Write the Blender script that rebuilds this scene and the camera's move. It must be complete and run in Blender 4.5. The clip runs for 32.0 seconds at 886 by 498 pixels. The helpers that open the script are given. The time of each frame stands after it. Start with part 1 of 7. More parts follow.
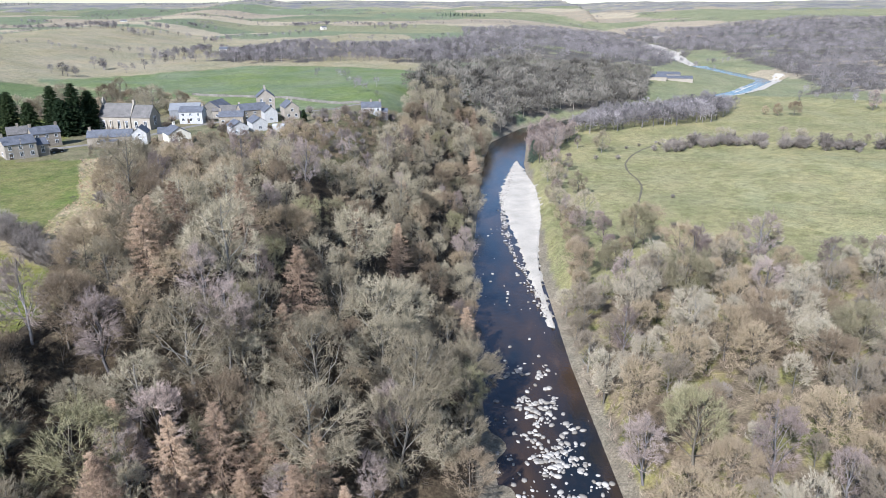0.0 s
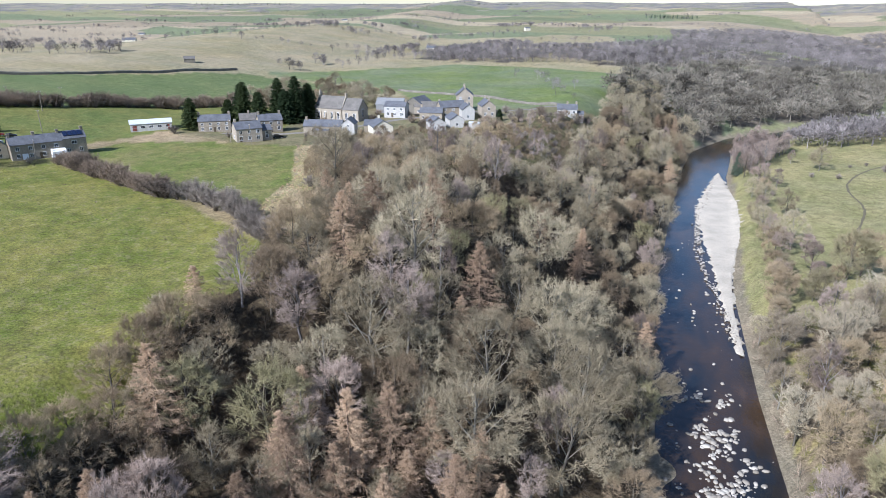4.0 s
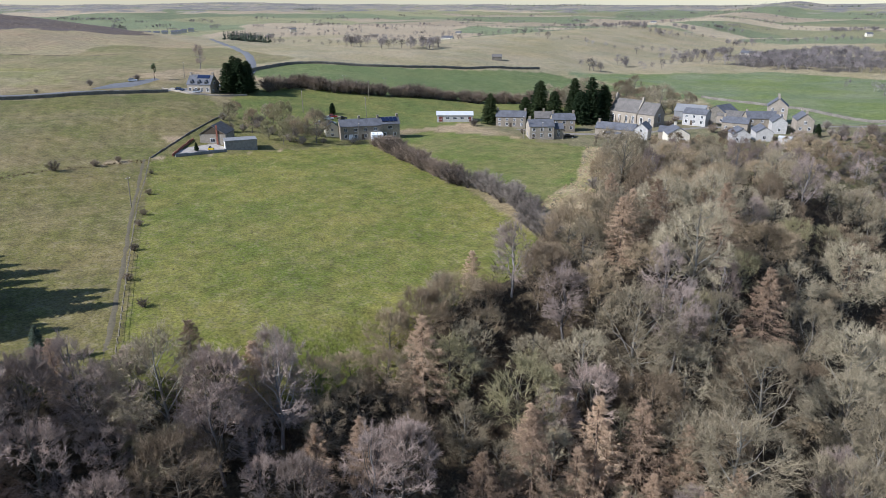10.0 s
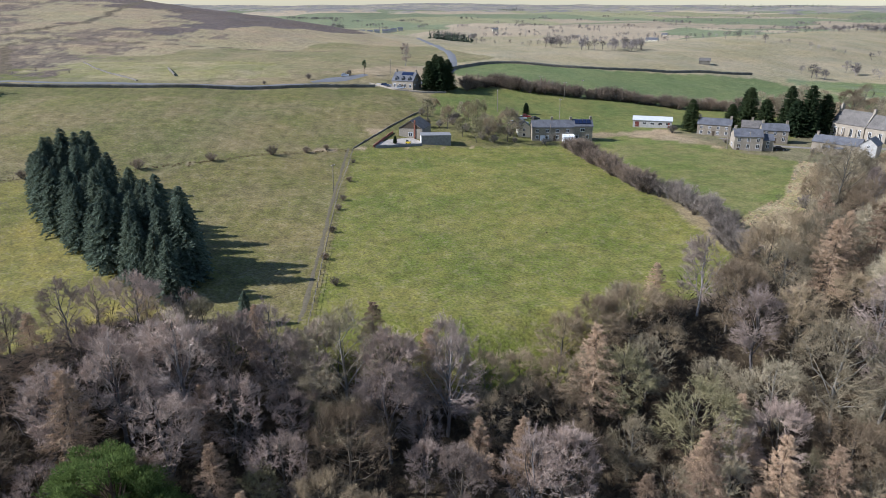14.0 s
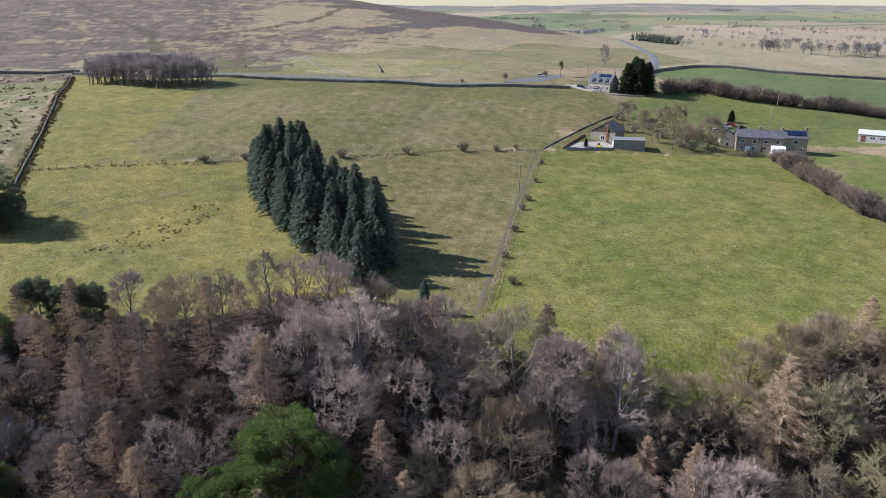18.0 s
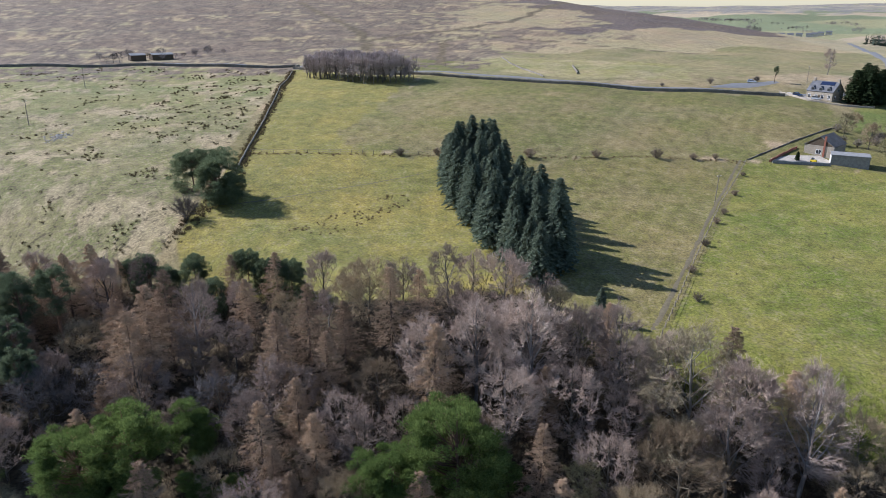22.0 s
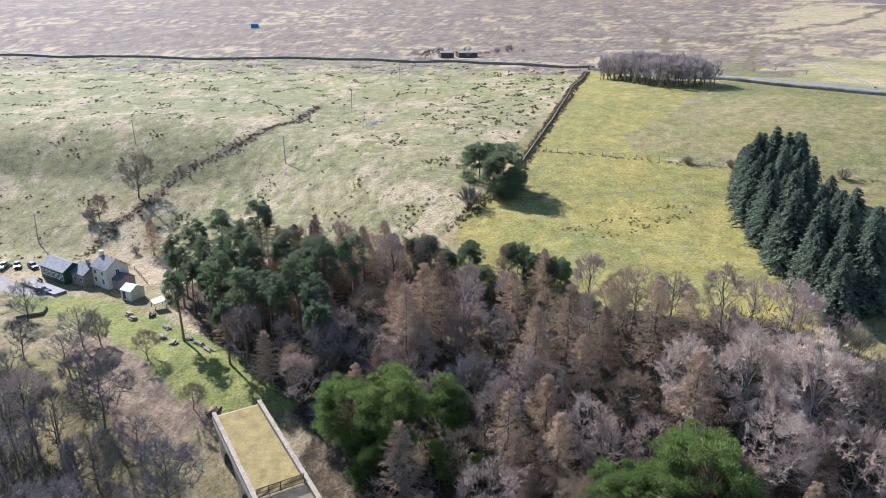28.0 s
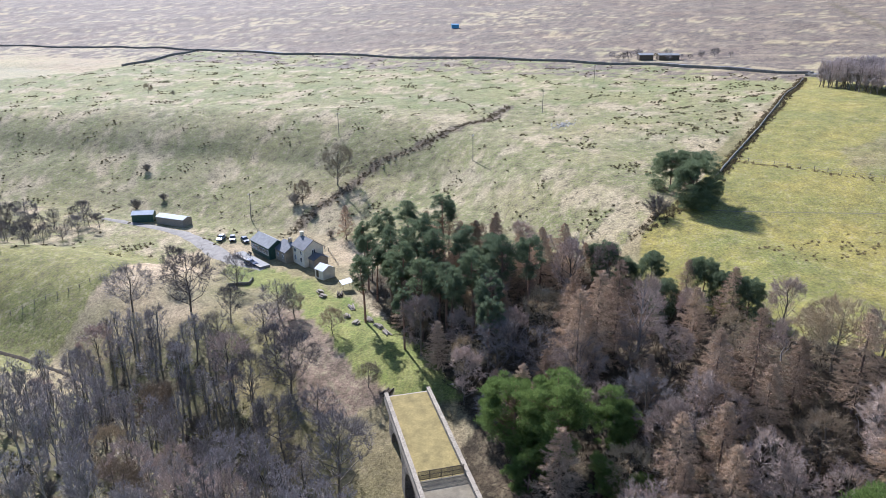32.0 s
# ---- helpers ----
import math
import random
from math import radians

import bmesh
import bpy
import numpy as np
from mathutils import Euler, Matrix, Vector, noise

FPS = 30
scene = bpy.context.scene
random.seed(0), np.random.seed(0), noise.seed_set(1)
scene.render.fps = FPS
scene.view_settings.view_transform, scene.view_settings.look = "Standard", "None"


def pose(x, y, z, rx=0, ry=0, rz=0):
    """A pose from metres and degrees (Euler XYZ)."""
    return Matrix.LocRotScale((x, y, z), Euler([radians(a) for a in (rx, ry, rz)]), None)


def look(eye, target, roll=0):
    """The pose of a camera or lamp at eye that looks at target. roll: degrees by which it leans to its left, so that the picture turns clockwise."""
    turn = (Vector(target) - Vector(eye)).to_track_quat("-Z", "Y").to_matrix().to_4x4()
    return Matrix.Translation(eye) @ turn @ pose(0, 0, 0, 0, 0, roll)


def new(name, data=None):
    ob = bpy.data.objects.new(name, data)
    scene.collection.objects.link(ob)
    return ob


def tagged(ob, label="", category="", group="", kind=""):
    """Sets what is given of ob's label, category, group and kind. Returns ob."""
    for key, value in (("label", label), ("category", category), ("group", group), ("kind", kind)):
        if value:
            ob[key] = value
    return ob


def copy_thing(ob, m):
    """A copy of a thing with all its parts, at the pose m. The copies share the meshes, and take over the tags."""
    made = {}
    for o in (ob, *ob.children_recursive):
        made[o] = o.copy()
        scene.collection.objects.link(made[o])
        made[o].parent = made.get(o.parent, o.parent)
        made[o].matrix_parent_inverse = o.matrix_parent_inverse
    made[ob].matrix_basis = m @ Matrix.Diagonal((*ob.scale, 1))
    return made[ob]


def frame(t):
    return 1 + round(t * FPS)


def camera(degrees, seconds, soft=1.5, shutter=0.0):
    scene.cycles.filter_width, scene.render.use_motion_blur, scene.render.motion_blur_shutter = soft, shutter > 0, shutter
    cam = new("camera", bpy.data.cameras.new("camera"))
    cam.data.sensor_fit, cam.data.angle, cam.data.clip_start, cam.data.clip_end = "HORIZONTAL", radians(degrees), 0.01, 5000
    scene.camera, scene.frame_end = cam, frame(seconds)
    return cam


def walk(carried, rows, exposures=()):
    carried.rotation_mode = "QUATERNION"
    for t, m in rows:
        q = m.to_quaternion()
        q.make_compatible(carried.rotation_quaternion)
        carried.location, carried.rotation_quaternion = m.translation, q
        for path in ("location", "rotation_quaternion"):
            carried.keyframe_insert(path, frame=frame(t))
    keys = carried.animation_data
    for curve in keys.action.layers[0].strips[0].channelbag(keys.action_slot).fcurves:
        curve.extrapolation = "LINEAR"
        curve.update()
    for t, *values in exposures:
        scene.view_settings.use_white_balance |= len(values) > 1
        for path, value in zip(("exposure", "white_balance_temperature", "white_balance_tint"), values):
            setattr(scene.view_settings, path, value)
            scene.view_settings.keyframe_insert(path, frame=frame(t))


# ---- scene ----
# camera: a drone that hovers over the river and turns to its left
cam = camera(65.6, 32.0, 0.75)
EYE = 85.0


def turn(t):
    yaw = -0.00165 * t * t + 4.00758 * t + 0.03
    pitch = 5e-5 * t ** 3 - 0.00251 * t * t + 0.04446 * t - 19.69
    roll = 0.00158 * t * t - 0.05061 * t + 0.29
    return pose(0, 0, EYE, 0, 0, yaw) @ pose(0, 0, 0, 90 + pitch) @ pose(0, 0, 0, 0, 0, -roll)


walk(cam, [(t, turn(t)) for t in range(0, 33)], [(0, 0.91, 5430, 13.5), (6, 0.70, 5530, 13.5), (9, 0.53, 5620, 14), (13, 0.55, 5660, 14), (20, 0.67, 5740, 15), (23, 0.82, 5740, 15.5), (25, 1.12, 5730, 16.5), (28.5, 1.35, 5640, 17), (32, 1.28, 5580, 17)])
# light: clear spring sky, sun in the south
SUN_AZ, SUN_EL = 151.0, 36.0
world = bpy.data.worlds.new("sky")
scene.world = world
world.use_nodes = True
wn = world.node_tree.nodes
sky = wn.new("ShaderNodeTexSky")
sky.sky_type = "NISHITA"
sky.sun_disc = False
sky.sun_elevation = radians(SUN_EL)
sky.sun_rotation = radians(-SUN_AZ)
sky.air_density, sky.dust_density, sky.ozone_density = 1.0, 0.3, 1.8
wn["Background"].inputs["Strength"].default_value = 0.085
world.node_tree.links.new(sky.outputs[0], wn["Background"].inputs["Color"])
sun = bpy.data.lights.new("sun", "SUN")
sun.energy, sun.angle, sun.color = 4.6, radians(0.53), (1.0, 0.96, 0.90)
sun_ob = new("sun", sun)
sun_way = Vector((-math.sin(radians(SUN_AZ)) * math.cos(radians(SUN_EL)), math.cos(radians(SUN_AZ)) * math.cos(radians(SUN_EL)), math.sin(radians(SUN_EL))))
sun_ob.matrix_world = look(sun_way * 300, (0, 0, 0))
# materials
class Mat:
    """A small builder for node materials."""

    def __init__(self, name, rough=0.9, metal=0.0, spec=0.3):
        self.m = bpy.data.materials.new(name)
        self.m.use_nodes = True
        self.n, self.l = self.m.node_tree.nodes, self.m.node_tree.links
        self.b = self.n["Principled BSDF"]
        self.b.inputs["Roughness"].default_value = rough
        self.b.inputs["Metallic"].default_value = metal
        self.b.inputs["Specular IOR Level"].default_value = spec
        self.geo = self.n.new("ShaderNodeNewGeometry")

    def noise(self, scale, detail=3, rough=0.6, where=None, stretch=None):
        t = self.n.new("ShaderNodeTexNoise")
        t.inputs["Scale"].default_value, t.inputs["Detail"].default_value, t.inputs["Roughness"].default_value = scale, detail, rough
        src = where or self.geo.outputs["Position"]
        if stretch:
            mp = self.n.new("ShaderNodeMapping")
            mp.inputs["Scale"].default_value = stretch[:3]
            mp.inputs["Rotation"].default_value = (0, 0, radians(stretch[3]) if len(stretch) > 3 else 0)
            self.l.new(src, mp.inputs["Vector"])
            src = mp.outputs[0]
        self.l.new(src, t.inputs["Vector"])
        return t.outputs["Fac"]

    def ramp(self, fac, *stops):
        r = self.n.new("ShaderNodeValToRGB")
        e = r.color_ramp.elements
        while len(e) < len(stops):
            e.new(0.5)
        for k, (p, c) in zip(e, stops):
            k.position, k.color = p, (*c, 1) if len(c) == 3 else c
        self.l.new(fac, r.inputs["Fac"])
        return r.outputs["Color"]

    def mix(self, fac, a, b, how="MIX"):
        x = self.n.new("ShaderNodeMix")
        x.data_type, x.blend_type = "RGBA", how
        for sock, v in ((x.inputs["Factor"], fac), (x.inputs["A"], a), (x.inputs["B"], b)):
            if isinstance(v, (int, float)):
                sock.default_value = v
            elif isinstance(v, tuple):
                sock.default_value = (*v, 1)
            else:
                self.l.new(v, sock)
        return x.outputs["Result"]

    def grey(self, fac, lo, hi, a=0.3, b=0.7):
        return self.ramp(fac, (a, (lo,) * 3), (b, (hi,) * 3))

    def attr(self, name):
        a = self.n.new("ShaderNodeAttribute")
        a.attribute_name = name
        return a

    def rand(self):
        return self.n.new("ShaderNodeObjectInfo").outputs["Random"]

    def island(self):
        return self.geo.outputs["Random Per Island"]

    def colour(self, c):
        if isinstance(c, tuple):
            self.b.inputs["Base Color"].default_value = (*c, 1)
        else:
            self.l.new(c, self.b.inputs["Base Color"])
        return self

    def bump(self, fac, strength=0.5, dist=0.1):
        k = self.n.new("ShaderNodeBump")
        k.inputs["Strength"].default_value, k.inputs["Distance"].default_value = strength, dist
        self.l.new(fac, k.inputs["Height"])
        self.l.new(k.outputs[0], self.b.inputs["Normal"])
        return self


def plain(name, c, rough=0.8, spread=0.25, scale=1.5, metal=0.0, bump=0.3):
    """One base colour with two scales of variation."""
    m = Mat(name, rough, metal)
    f, g = m.noise(scale, 4), m.noise(scale * 7, 3)
    col = m.mix(1.0, m.mix(1.0, c, m.grey(f, 1 - spread, 1 + spread * 0.5), "MULTIPLY"), m.grey(g, 1 - spread * 0.6, 1 + spread * 0.3), "MULTIPLY")
    m.colour(col).bump(g, bump, 0.05)
    return m.m


def twig(name, c, c2):
    """Bark and twigs: colour drifts from tree to tree and from twig to twig."""
    m = Mat(name, 0.85, 0, 0.2)
    dark = tuple(v * 0.7 for v in c2)
    base = m.ramp(m.rand(), (0.0, tuple(v * 1.1 for v in c)), (0.35, c), (0.7, c2), (1.0, dark))
    m.colour(m.mix(1.0, base, m.grey(m.island(), 0.62, 1.35, 0.0, 1.0), "MULTIPLY"))
    return m.m


def far_twig(name, c):
    """Twigs of distant trees: one tone for each tree."""
    m = Mat(name, 0.9, 0, 0.1)
    m.colour(m.mix(1.0, m.mix(1.0, c, m.grey(m.island(), 0.7, 1.25, 0.0, 1.0), "MULTIPLY"), m.attr("tone").outputs["Fac"], "MULTIPLY"))
    return m.m


def leaf(name, c, c2):
    m = Mat(name, 0.95, 0, 0.08)
    base = m.mix(1.0, m.mix(m.rand(), c, c2), m.grey(m.island(), 0.55, 1.5, 0.0, 1.0), "MULTIPLY")
    m.colour(base)
    # light also passes through the sprays
    thin_leaf, both = m.n.new("ShaderNodeBsdfTranslucent"), m.n.new("ShaderNodeMixShader")
    both.inputs[0].default_value = 0.4
    m.l.new(base, thin_leaf.inputs["Color"])
    m.l.new(m.b.outputs[0], both.inputs[1])
    m.l.new(thin_leaf.outputs[0], both.inputs[2])
    m.l.new(both.outputs[0], m.n["Material Output"].inputs["Surface"])
    return m.m


BARK_ASH = twig("ash_bark", (0.19, 0.175, 0.145), (0.14, 0.125, 0.10))
TWIG_ASH = twig("ash_twigs", (0.374, 0.317, 0.207), (0.272, 0.224, 0.144))
BARK_BIRCH = twig("birch_bark", (0.24, 0.22, 0.205), (0.15, 0.135, 0.125))
TWIG_SYCAMORE = twig("sycamore_twigs", (0.402, 0.345, 0.241), (0.295, 0.240, 0.167))
TWIG_SLIM = twig("slim_tree_twigs", (0.30, 0.265, 0.245), (0.215, 0.19, 0.178))
# rosy twig colour, raised further to stand for sunlit twigs glinting
TWIG_ROSY = twig("rosy_birch_twigs", (0.53, 0.425, 0.345), (0.43, 0.34, 0.275))
TWIG_DARK = twig("dark_tree_twigs", (0.20, 0.175, 0.16), (0.145, 0.125, 0.115))
TWIG_BIRCH = twig("birch_twigs", (0.36, 0.285, 0.235), (0.26, 0.20, 0.165))
# brown brush, its dark tone stands in for shade under the canopy
SHADE_BRUSH = twig("shaded_brush", (0.06, 0.046, 0.032), (0.04, 0.031, 0.022))
TWIG_THORN = twig("thorn_twigs", (0.260, 0.198, 0.142), (0.185, 0.144, 0.108))
TWIG_ALDER = twig("alder_twigs", (0.40, 0.31, 0.25), (0.29, 0.225, 0.18))
BARK_SLIM = twig("slim_stem_bark", (0.21, 0.19, 0.155), (0.15, 0.135, 0.11))
BARK_OAK = twig("oak_bark", (0.135, 0.115, 0.085), (0.10, 0.085, 0.068))
TWIG_OAK = twig("oak_twigs", (0.355, 0.276, 0.170), (0.249, 0.186, 0.118))
BARK_LARCH = twig("larch_bark", (0.19, 0.135, 0.10), (0.14, 0.10, 0.08))
TWIG_LARCH = twig("larch_twigs", (0.45, 0.32, 0.205), (0.33, 0.23, 0.15))
# distant twigs, lightened and greyed so the colour carries some haze
TWIG_FAR = far_twig("distant_twigs", (0.195, 0.172, 0.16))
FAR_CONIFER = far_twig("distant_conifers", (0.07, 0.085, 0.06))
TWIG_FAR_BANK = far_twig("river_wood_twigs", (0.175, 0.155, 0.122))
TWIG_COPSE = twig("copse_twigs", (0.46, 0.39, 0.36), (0.38, 0.32, 0.295))
TWIG_HAZEL = twig("hazel_twigs", (0.29, 0.245, 0.20), (0.205, 0.172, 0.142))
TWIG_MOSS = twig("mossy_twigs", (0.288, 0.254, 0.136), (0.228, 0.195, 0.117))
BARK_PINE = twig("pine_bark", (0.24, 0.14, 0.09), (0.17, 0.11, 0.08))
LEAF_PINE = leaf("pine_needles", (0.115, 0.145, 0.085), (0.14, 0.17, 0.09))
LEAF_BROAD = leaf("bright_pine_needles", (0.12, 0.17, 0.05), (0.145, 0.195, 0.058))
LEAF_SPRUCE = leaf("spruce_needles", (0.115, 0.145, 0.105), (0.15, 0.18, 0.125))
LEAF_YEW = leaf("yew_needles", (0.03, 0.05, 0.026), (0.065, 0.085, 0.035))
DARK_RUSH = leaf("dark_rush", (0.10, 0.078, 0.042), (0.075, 0.062, 0.034))
RUSH = leaf("rush_blades", (0.20, 0.15, 0.085), (0.14, 0.11, 0.06))

# ground: land cover comes as a colour on the sheet, grain and tufts from noise
g = Mat("ground_cover", 0.95, 0, 0.15)
cover = g.attr("cover").outputs["Color"]
rough_at = g.attr("tufts").outputs["Fac"]
fine, mid, big = g.noise(1.7, 6, 0.75), g.noise(0.28, 5, 0.65), g.noise(0.03, 3)
col = g.mix(1.0, cover, g.grey(fine, 0.36, 1.57), "MULTIPLY")
col = g.mix(1.0, col, g.grey(g.noise(5.5, 3, 0.7), 0.7, 1.28), "MULTIPLY")
col = g.mix(1.0, col, g.grey(mid, 0.78, 1.2), "MULTIPLY")
col = g.mix(1.0, col, g.ramp(big, (0.3, (0.88, 0.92, 0.9)), (0.7, (1.12, 1.06, 1.0))), "MULTIPLY")
clump = g.noise(0.9, 5, 0.7)
tuftmask = g.mix(1.0, g.grey(clump, 0, 1, 0.51, 0.58), rough_at, "MULTIPLY")
col = g.mix(tuftmask, col, g.ramp(mid, (0.38, (0.075, 0.06, 0.034)), (0.62, (0.33, 0.27, 0.16))))
g.colour(col)
g.bump(g.mix(0.5, fine, clump), 0.9, 0.35)
GROUND = g.m

g = Mat("river_water", 0.06, 0, 0.5)
depth = g.noise(0.09, 3, 0.6, stretch=(1, 0.35, 1))
g.colour(g.ramp(depth, (0.35, (0.012, 0.014, 0.016)), (0.6, (0.05, 0.03, 0.016)), (0.75, (0.09, 0.055, 0.03))))
g.bump(g.noise(1.6, 3, 0.6, stretch=(1, 0.5, 1)), 0.6, 0.14)
WATER = g.m

g = Mat("burn_water", 0.8, 0, 0.04)
g.colour(g.ramp(g.noise(0.6, 3), (0.35, (0.02, 0.016, 0.011)), (0.7, (0.06, 0.045, 0.03))))
BURN_WATER = g.m

g = Mat("river_shingle", 0.9, 0, 0.2)
g.colour(g.mix(1.0, g.ramp(g.noise(1.8, 5, 0.75), (0.3, (0.38, 0.33, 0.255)), (0.6, (0.58, 0.515, 0.415))), g.grey(g.noise(0.12, 3), 0.8, 1.1), "MULTIPLY"))
g.bump(g.noise(3, 4, 0.7), 0.8, 0.2)
SHINGLE = g.m

g = Mat("river_stone", 0.85, 0, 0.3)
g.colour(g.mix(g.island(), (0.46, 0.42, 0.36), (0.2, 0.175, 0.14)))
STONE_RIVER = g.m

g = Mat("dry_stone", 0.95, 0, 0.2)
g.colour(g.mix(1.0, g.ramp(g.noise(3.5, 4, 0.7), (0.3, (0.085, 0.078, 0.062)), (0.55, (0.20, 0.18, 0.145)), (0.75, (0.33, 0.30, 0.25))), g.grey(g.noise(0.3, 2), 0.75, 1.15), "MULTIPLY"))
g.bump(g.noise(4, 3, 0.6), 1.0, 0.15)
DRYSTONE = g.m

g = Mat("house_stone", 0.92, 0, 0.2)
g.colour(g.mix(1.0, g.ramp(g.noise(3.2, 3, 0.8, stretch=(1, 1, 2.2)), (0.32, (0.176, 0.145, 0.106)), (0.5, (0.290, 0.246, 0.185)), (0.7, (0.387, 0.339, 0.264))), g.grey(g.noise(0.4, 3), 0.8, 1.12), "MULTIPLY"))
g.bump(g.noise(5, 3), 0.6, 0.05)
HOUSESTONE = g.m

g = Mat("pale_stone", 0.92, 0, 0.2)
g.colour(g.mix(1.0, g.ramp(g.noise(3.2, 3, 0.8, stretch=(1, 1, 2.2)), (0.32, (0.246, 0.207, 0.154)), (0.5, (0.343, 0.295, 0.229)), (0.7, (0.422, 0.374, 0.299))), g.grey(g.noise(0.4, 3), 0.82, 1.1), "MULTIPLY"))
g.bump(g.noise(5, 3), 0.6, 0.05)
PALESTONE = g.m

g = Mat("slate_roof", 0.75, 0, 0.3)
g.colour(g.mix(1.0, g.ramp(g.noise(4, 3, 0.7, stretch=(1, 1, 3)), (0.3, (0.077, 0.081, 0.090)), (0.7, (0.153, 0.153, 0.162))), g.grey(g.noise(0.5, 3), 0.75, 1.2), "MULTIPLY"))
g.bump(g.noise(7, 2), 0.4, 0.03)
SLATE = g.m
g = Mat("stone_slate_roof", 0.8, 0, 0.3)
g.colour(g.mix(1.0, g.ramp(g.noise(3, 3, 0.7), (0.3, (0.101, 0.090, 0.078)), (0.7, (0.187, 0.172, 0.152))), g.grey(g.noise(0.5, 3), 0.75, 1.15), "MULTIPLY"))
STONESLATE = g.m

RENDER_WHITE = plain("white_render", (0.47, 0.45, 0.41), 0.85, 0.2)
RENDER_CREAM = plain("cream_render", (0.66, 0.60, 0.47), 0.85, 0.14)
WHITE_PAINT = plain("white_paint", (0.8, 0.8, 0.79), 0.5, 0.06)
GREEN_PAINT = plain("green_paint", (0.035, 0.075, 0.055), 0.5, 0.2)
DARK_WOOD = plain("dark_wood", (0.10, 0.075, 0.05), 0.85, 0.35, 4)
GREY_WOOD = plain("weathered_wood", (0.28, 0.24, 0.19), 1.0, 0.3, 4)
SHEET_ROOF = plain("pale_sheet_roof", (0.55, 0.56, 0.56), 0.85, 0.12, 0.8)
GREY_SHEET = plain("grey_sheet", (0.24, 0.24, 0.235), 0.9, 0.2, 0.9)
CONCRETE = plain("concrete", (0.26, 0.25, 0.23), 0.9, 0.25, 1.2)
RED_BRICK = plain("red_brick", (0.29, 0.115, 0.075), 0.9, 0.25, 3)
PAVING = plain("deck_paving", (0.185, 0.155, 0.105), 0.95, 0.3, 0.8)
ASPHALT = plain("road_asphalt", (0.17, 0.17, 0.17), 0.85, 0.2, 0.4)
TRACK = plain("grit_track", (0.24, 0.215, 0.18), 0.95, 0.3, 0.5)
TRODDEN = plain("trodden_grass", (0.15, 0.125, 0.075), 0.95)
GARDEN = plain("gravel_yard", (0.42, 0.38, 0.32), 0.95, 0.3, 0.6)
MOSSY_DECK = plain("moss_and_gravel", (0.245, 0.19, 0.07), 0.95, 0.35, 0.5)
RUST_RED = plain("red_brown_door", (0.20, 0.06, 0.045), 0.6, 0.2, 2)
CAR_DARK = plain("dark_blue_paint", (0.02, 0.035, 0.08), 0.25, 0.1)
CAR_WHITE = plain("white_car_paint", (0.75, 0.76, 0.77), 0.25, 0.06)
CAR_RED = plain("red_car_paint", (0.25, 0.025, 0.02), 0.3, 0.1)
CAR_GREY = plain("grey_car_paint", (0.3, 0.32, 0.34), 0.3, 0.1)
CAR_BLACK = plain("black_car_paint", (0.015, 0.015, 0.017), 0.25, 0.1)
YELLOW = plain("yellow_plastic", (0.7, 0.5, 0.03), 0.5, 0.1)
BLUE_SHED = plain("blue_sheet", (0.05, 0.2, 0.34), 0.6, 0.15)
TYRE = plain("tyre_rubber", (0.02, 0.02, 0.02), 0.9, 0.2)
g = Mat("window_glass", 0.08, 0, 0.6)
g.colour(g.mix(g.noise(0.8, 2), (0.015, 0.018, 0.022), (0.05, 0.055, 0.06)))
GLASS = g.m
g = Mat("solar_cells", 0.15, 0, 0.6)
g.colour(g.mix(g.noise(3, 1), (0.008, 0.013, 0.035), (0.02, 0.03, 0.07)))
SOLAR = g.m
# landform
RIVER = [(24, -400), (22, -150), (21, 0), (21, 104), (20, 152), (21, 215), (26, 280), (34, 380), (42, 440), (66, 490), (140, 560), (235, 640), (300, 700), (370, 800), (360, 1000), (420, 1500), (520, 2400)]
BURN = [(-20, -330), (-45, -210), (-60, -150), (-62, -100), (-68, -54), (-60, 10), (-36, 66), (12, 112)]
HAUGH = [(-84, -77), (-129, -159), (-118, -215), (-70, -330)]


def smooth(v, a, b):
    t = np.clip((v - a) / (b - a), 0, 1)
    return t * t * (3 - 2 * t)


def to_line(x, y, line):
    """Distance from a polyline, and its side (positive on the left as it runs)."""
    best = np.full(np.shape(x), 1e9)
    side = np.zeros(np.shape(x))
    for (ax, ay), (bx, by) in zip(line, line[1:]):
        dx, dy = bx - ax, by - ay
        t = np.clip(((x - ax) * dx + (y - ay) * dy) / (dx * dx + dy * dy), 0, 1)
        px, py = x - ax - t * dx, y - ay - t * dy
        d = np.hypot(px, py)
        near = d < best
        best = np.where(near, d, best)
        side = np.where(near, np.sign(dx * py - dy * px), side)
    return best, side


def waves(x, y, size, seed):
    """Soft uneven ground, between about -1 and 1."""
    s = np.zeros(np.shape(x))
    for k in range(5):
        a = seed * 1.7 + k * 2.4
        f = 2 * math.pi / (size * (0.6 + 0.23 * k))
        s = s + np.sin((x * math.cos(a) + y * math.sin(a)) * f + seed * 3.1 + k * 1.3) * np.cos((y * math.cos(a) - x * math.sin(a)) * f * 0.8 + k)
    return s / 2.6


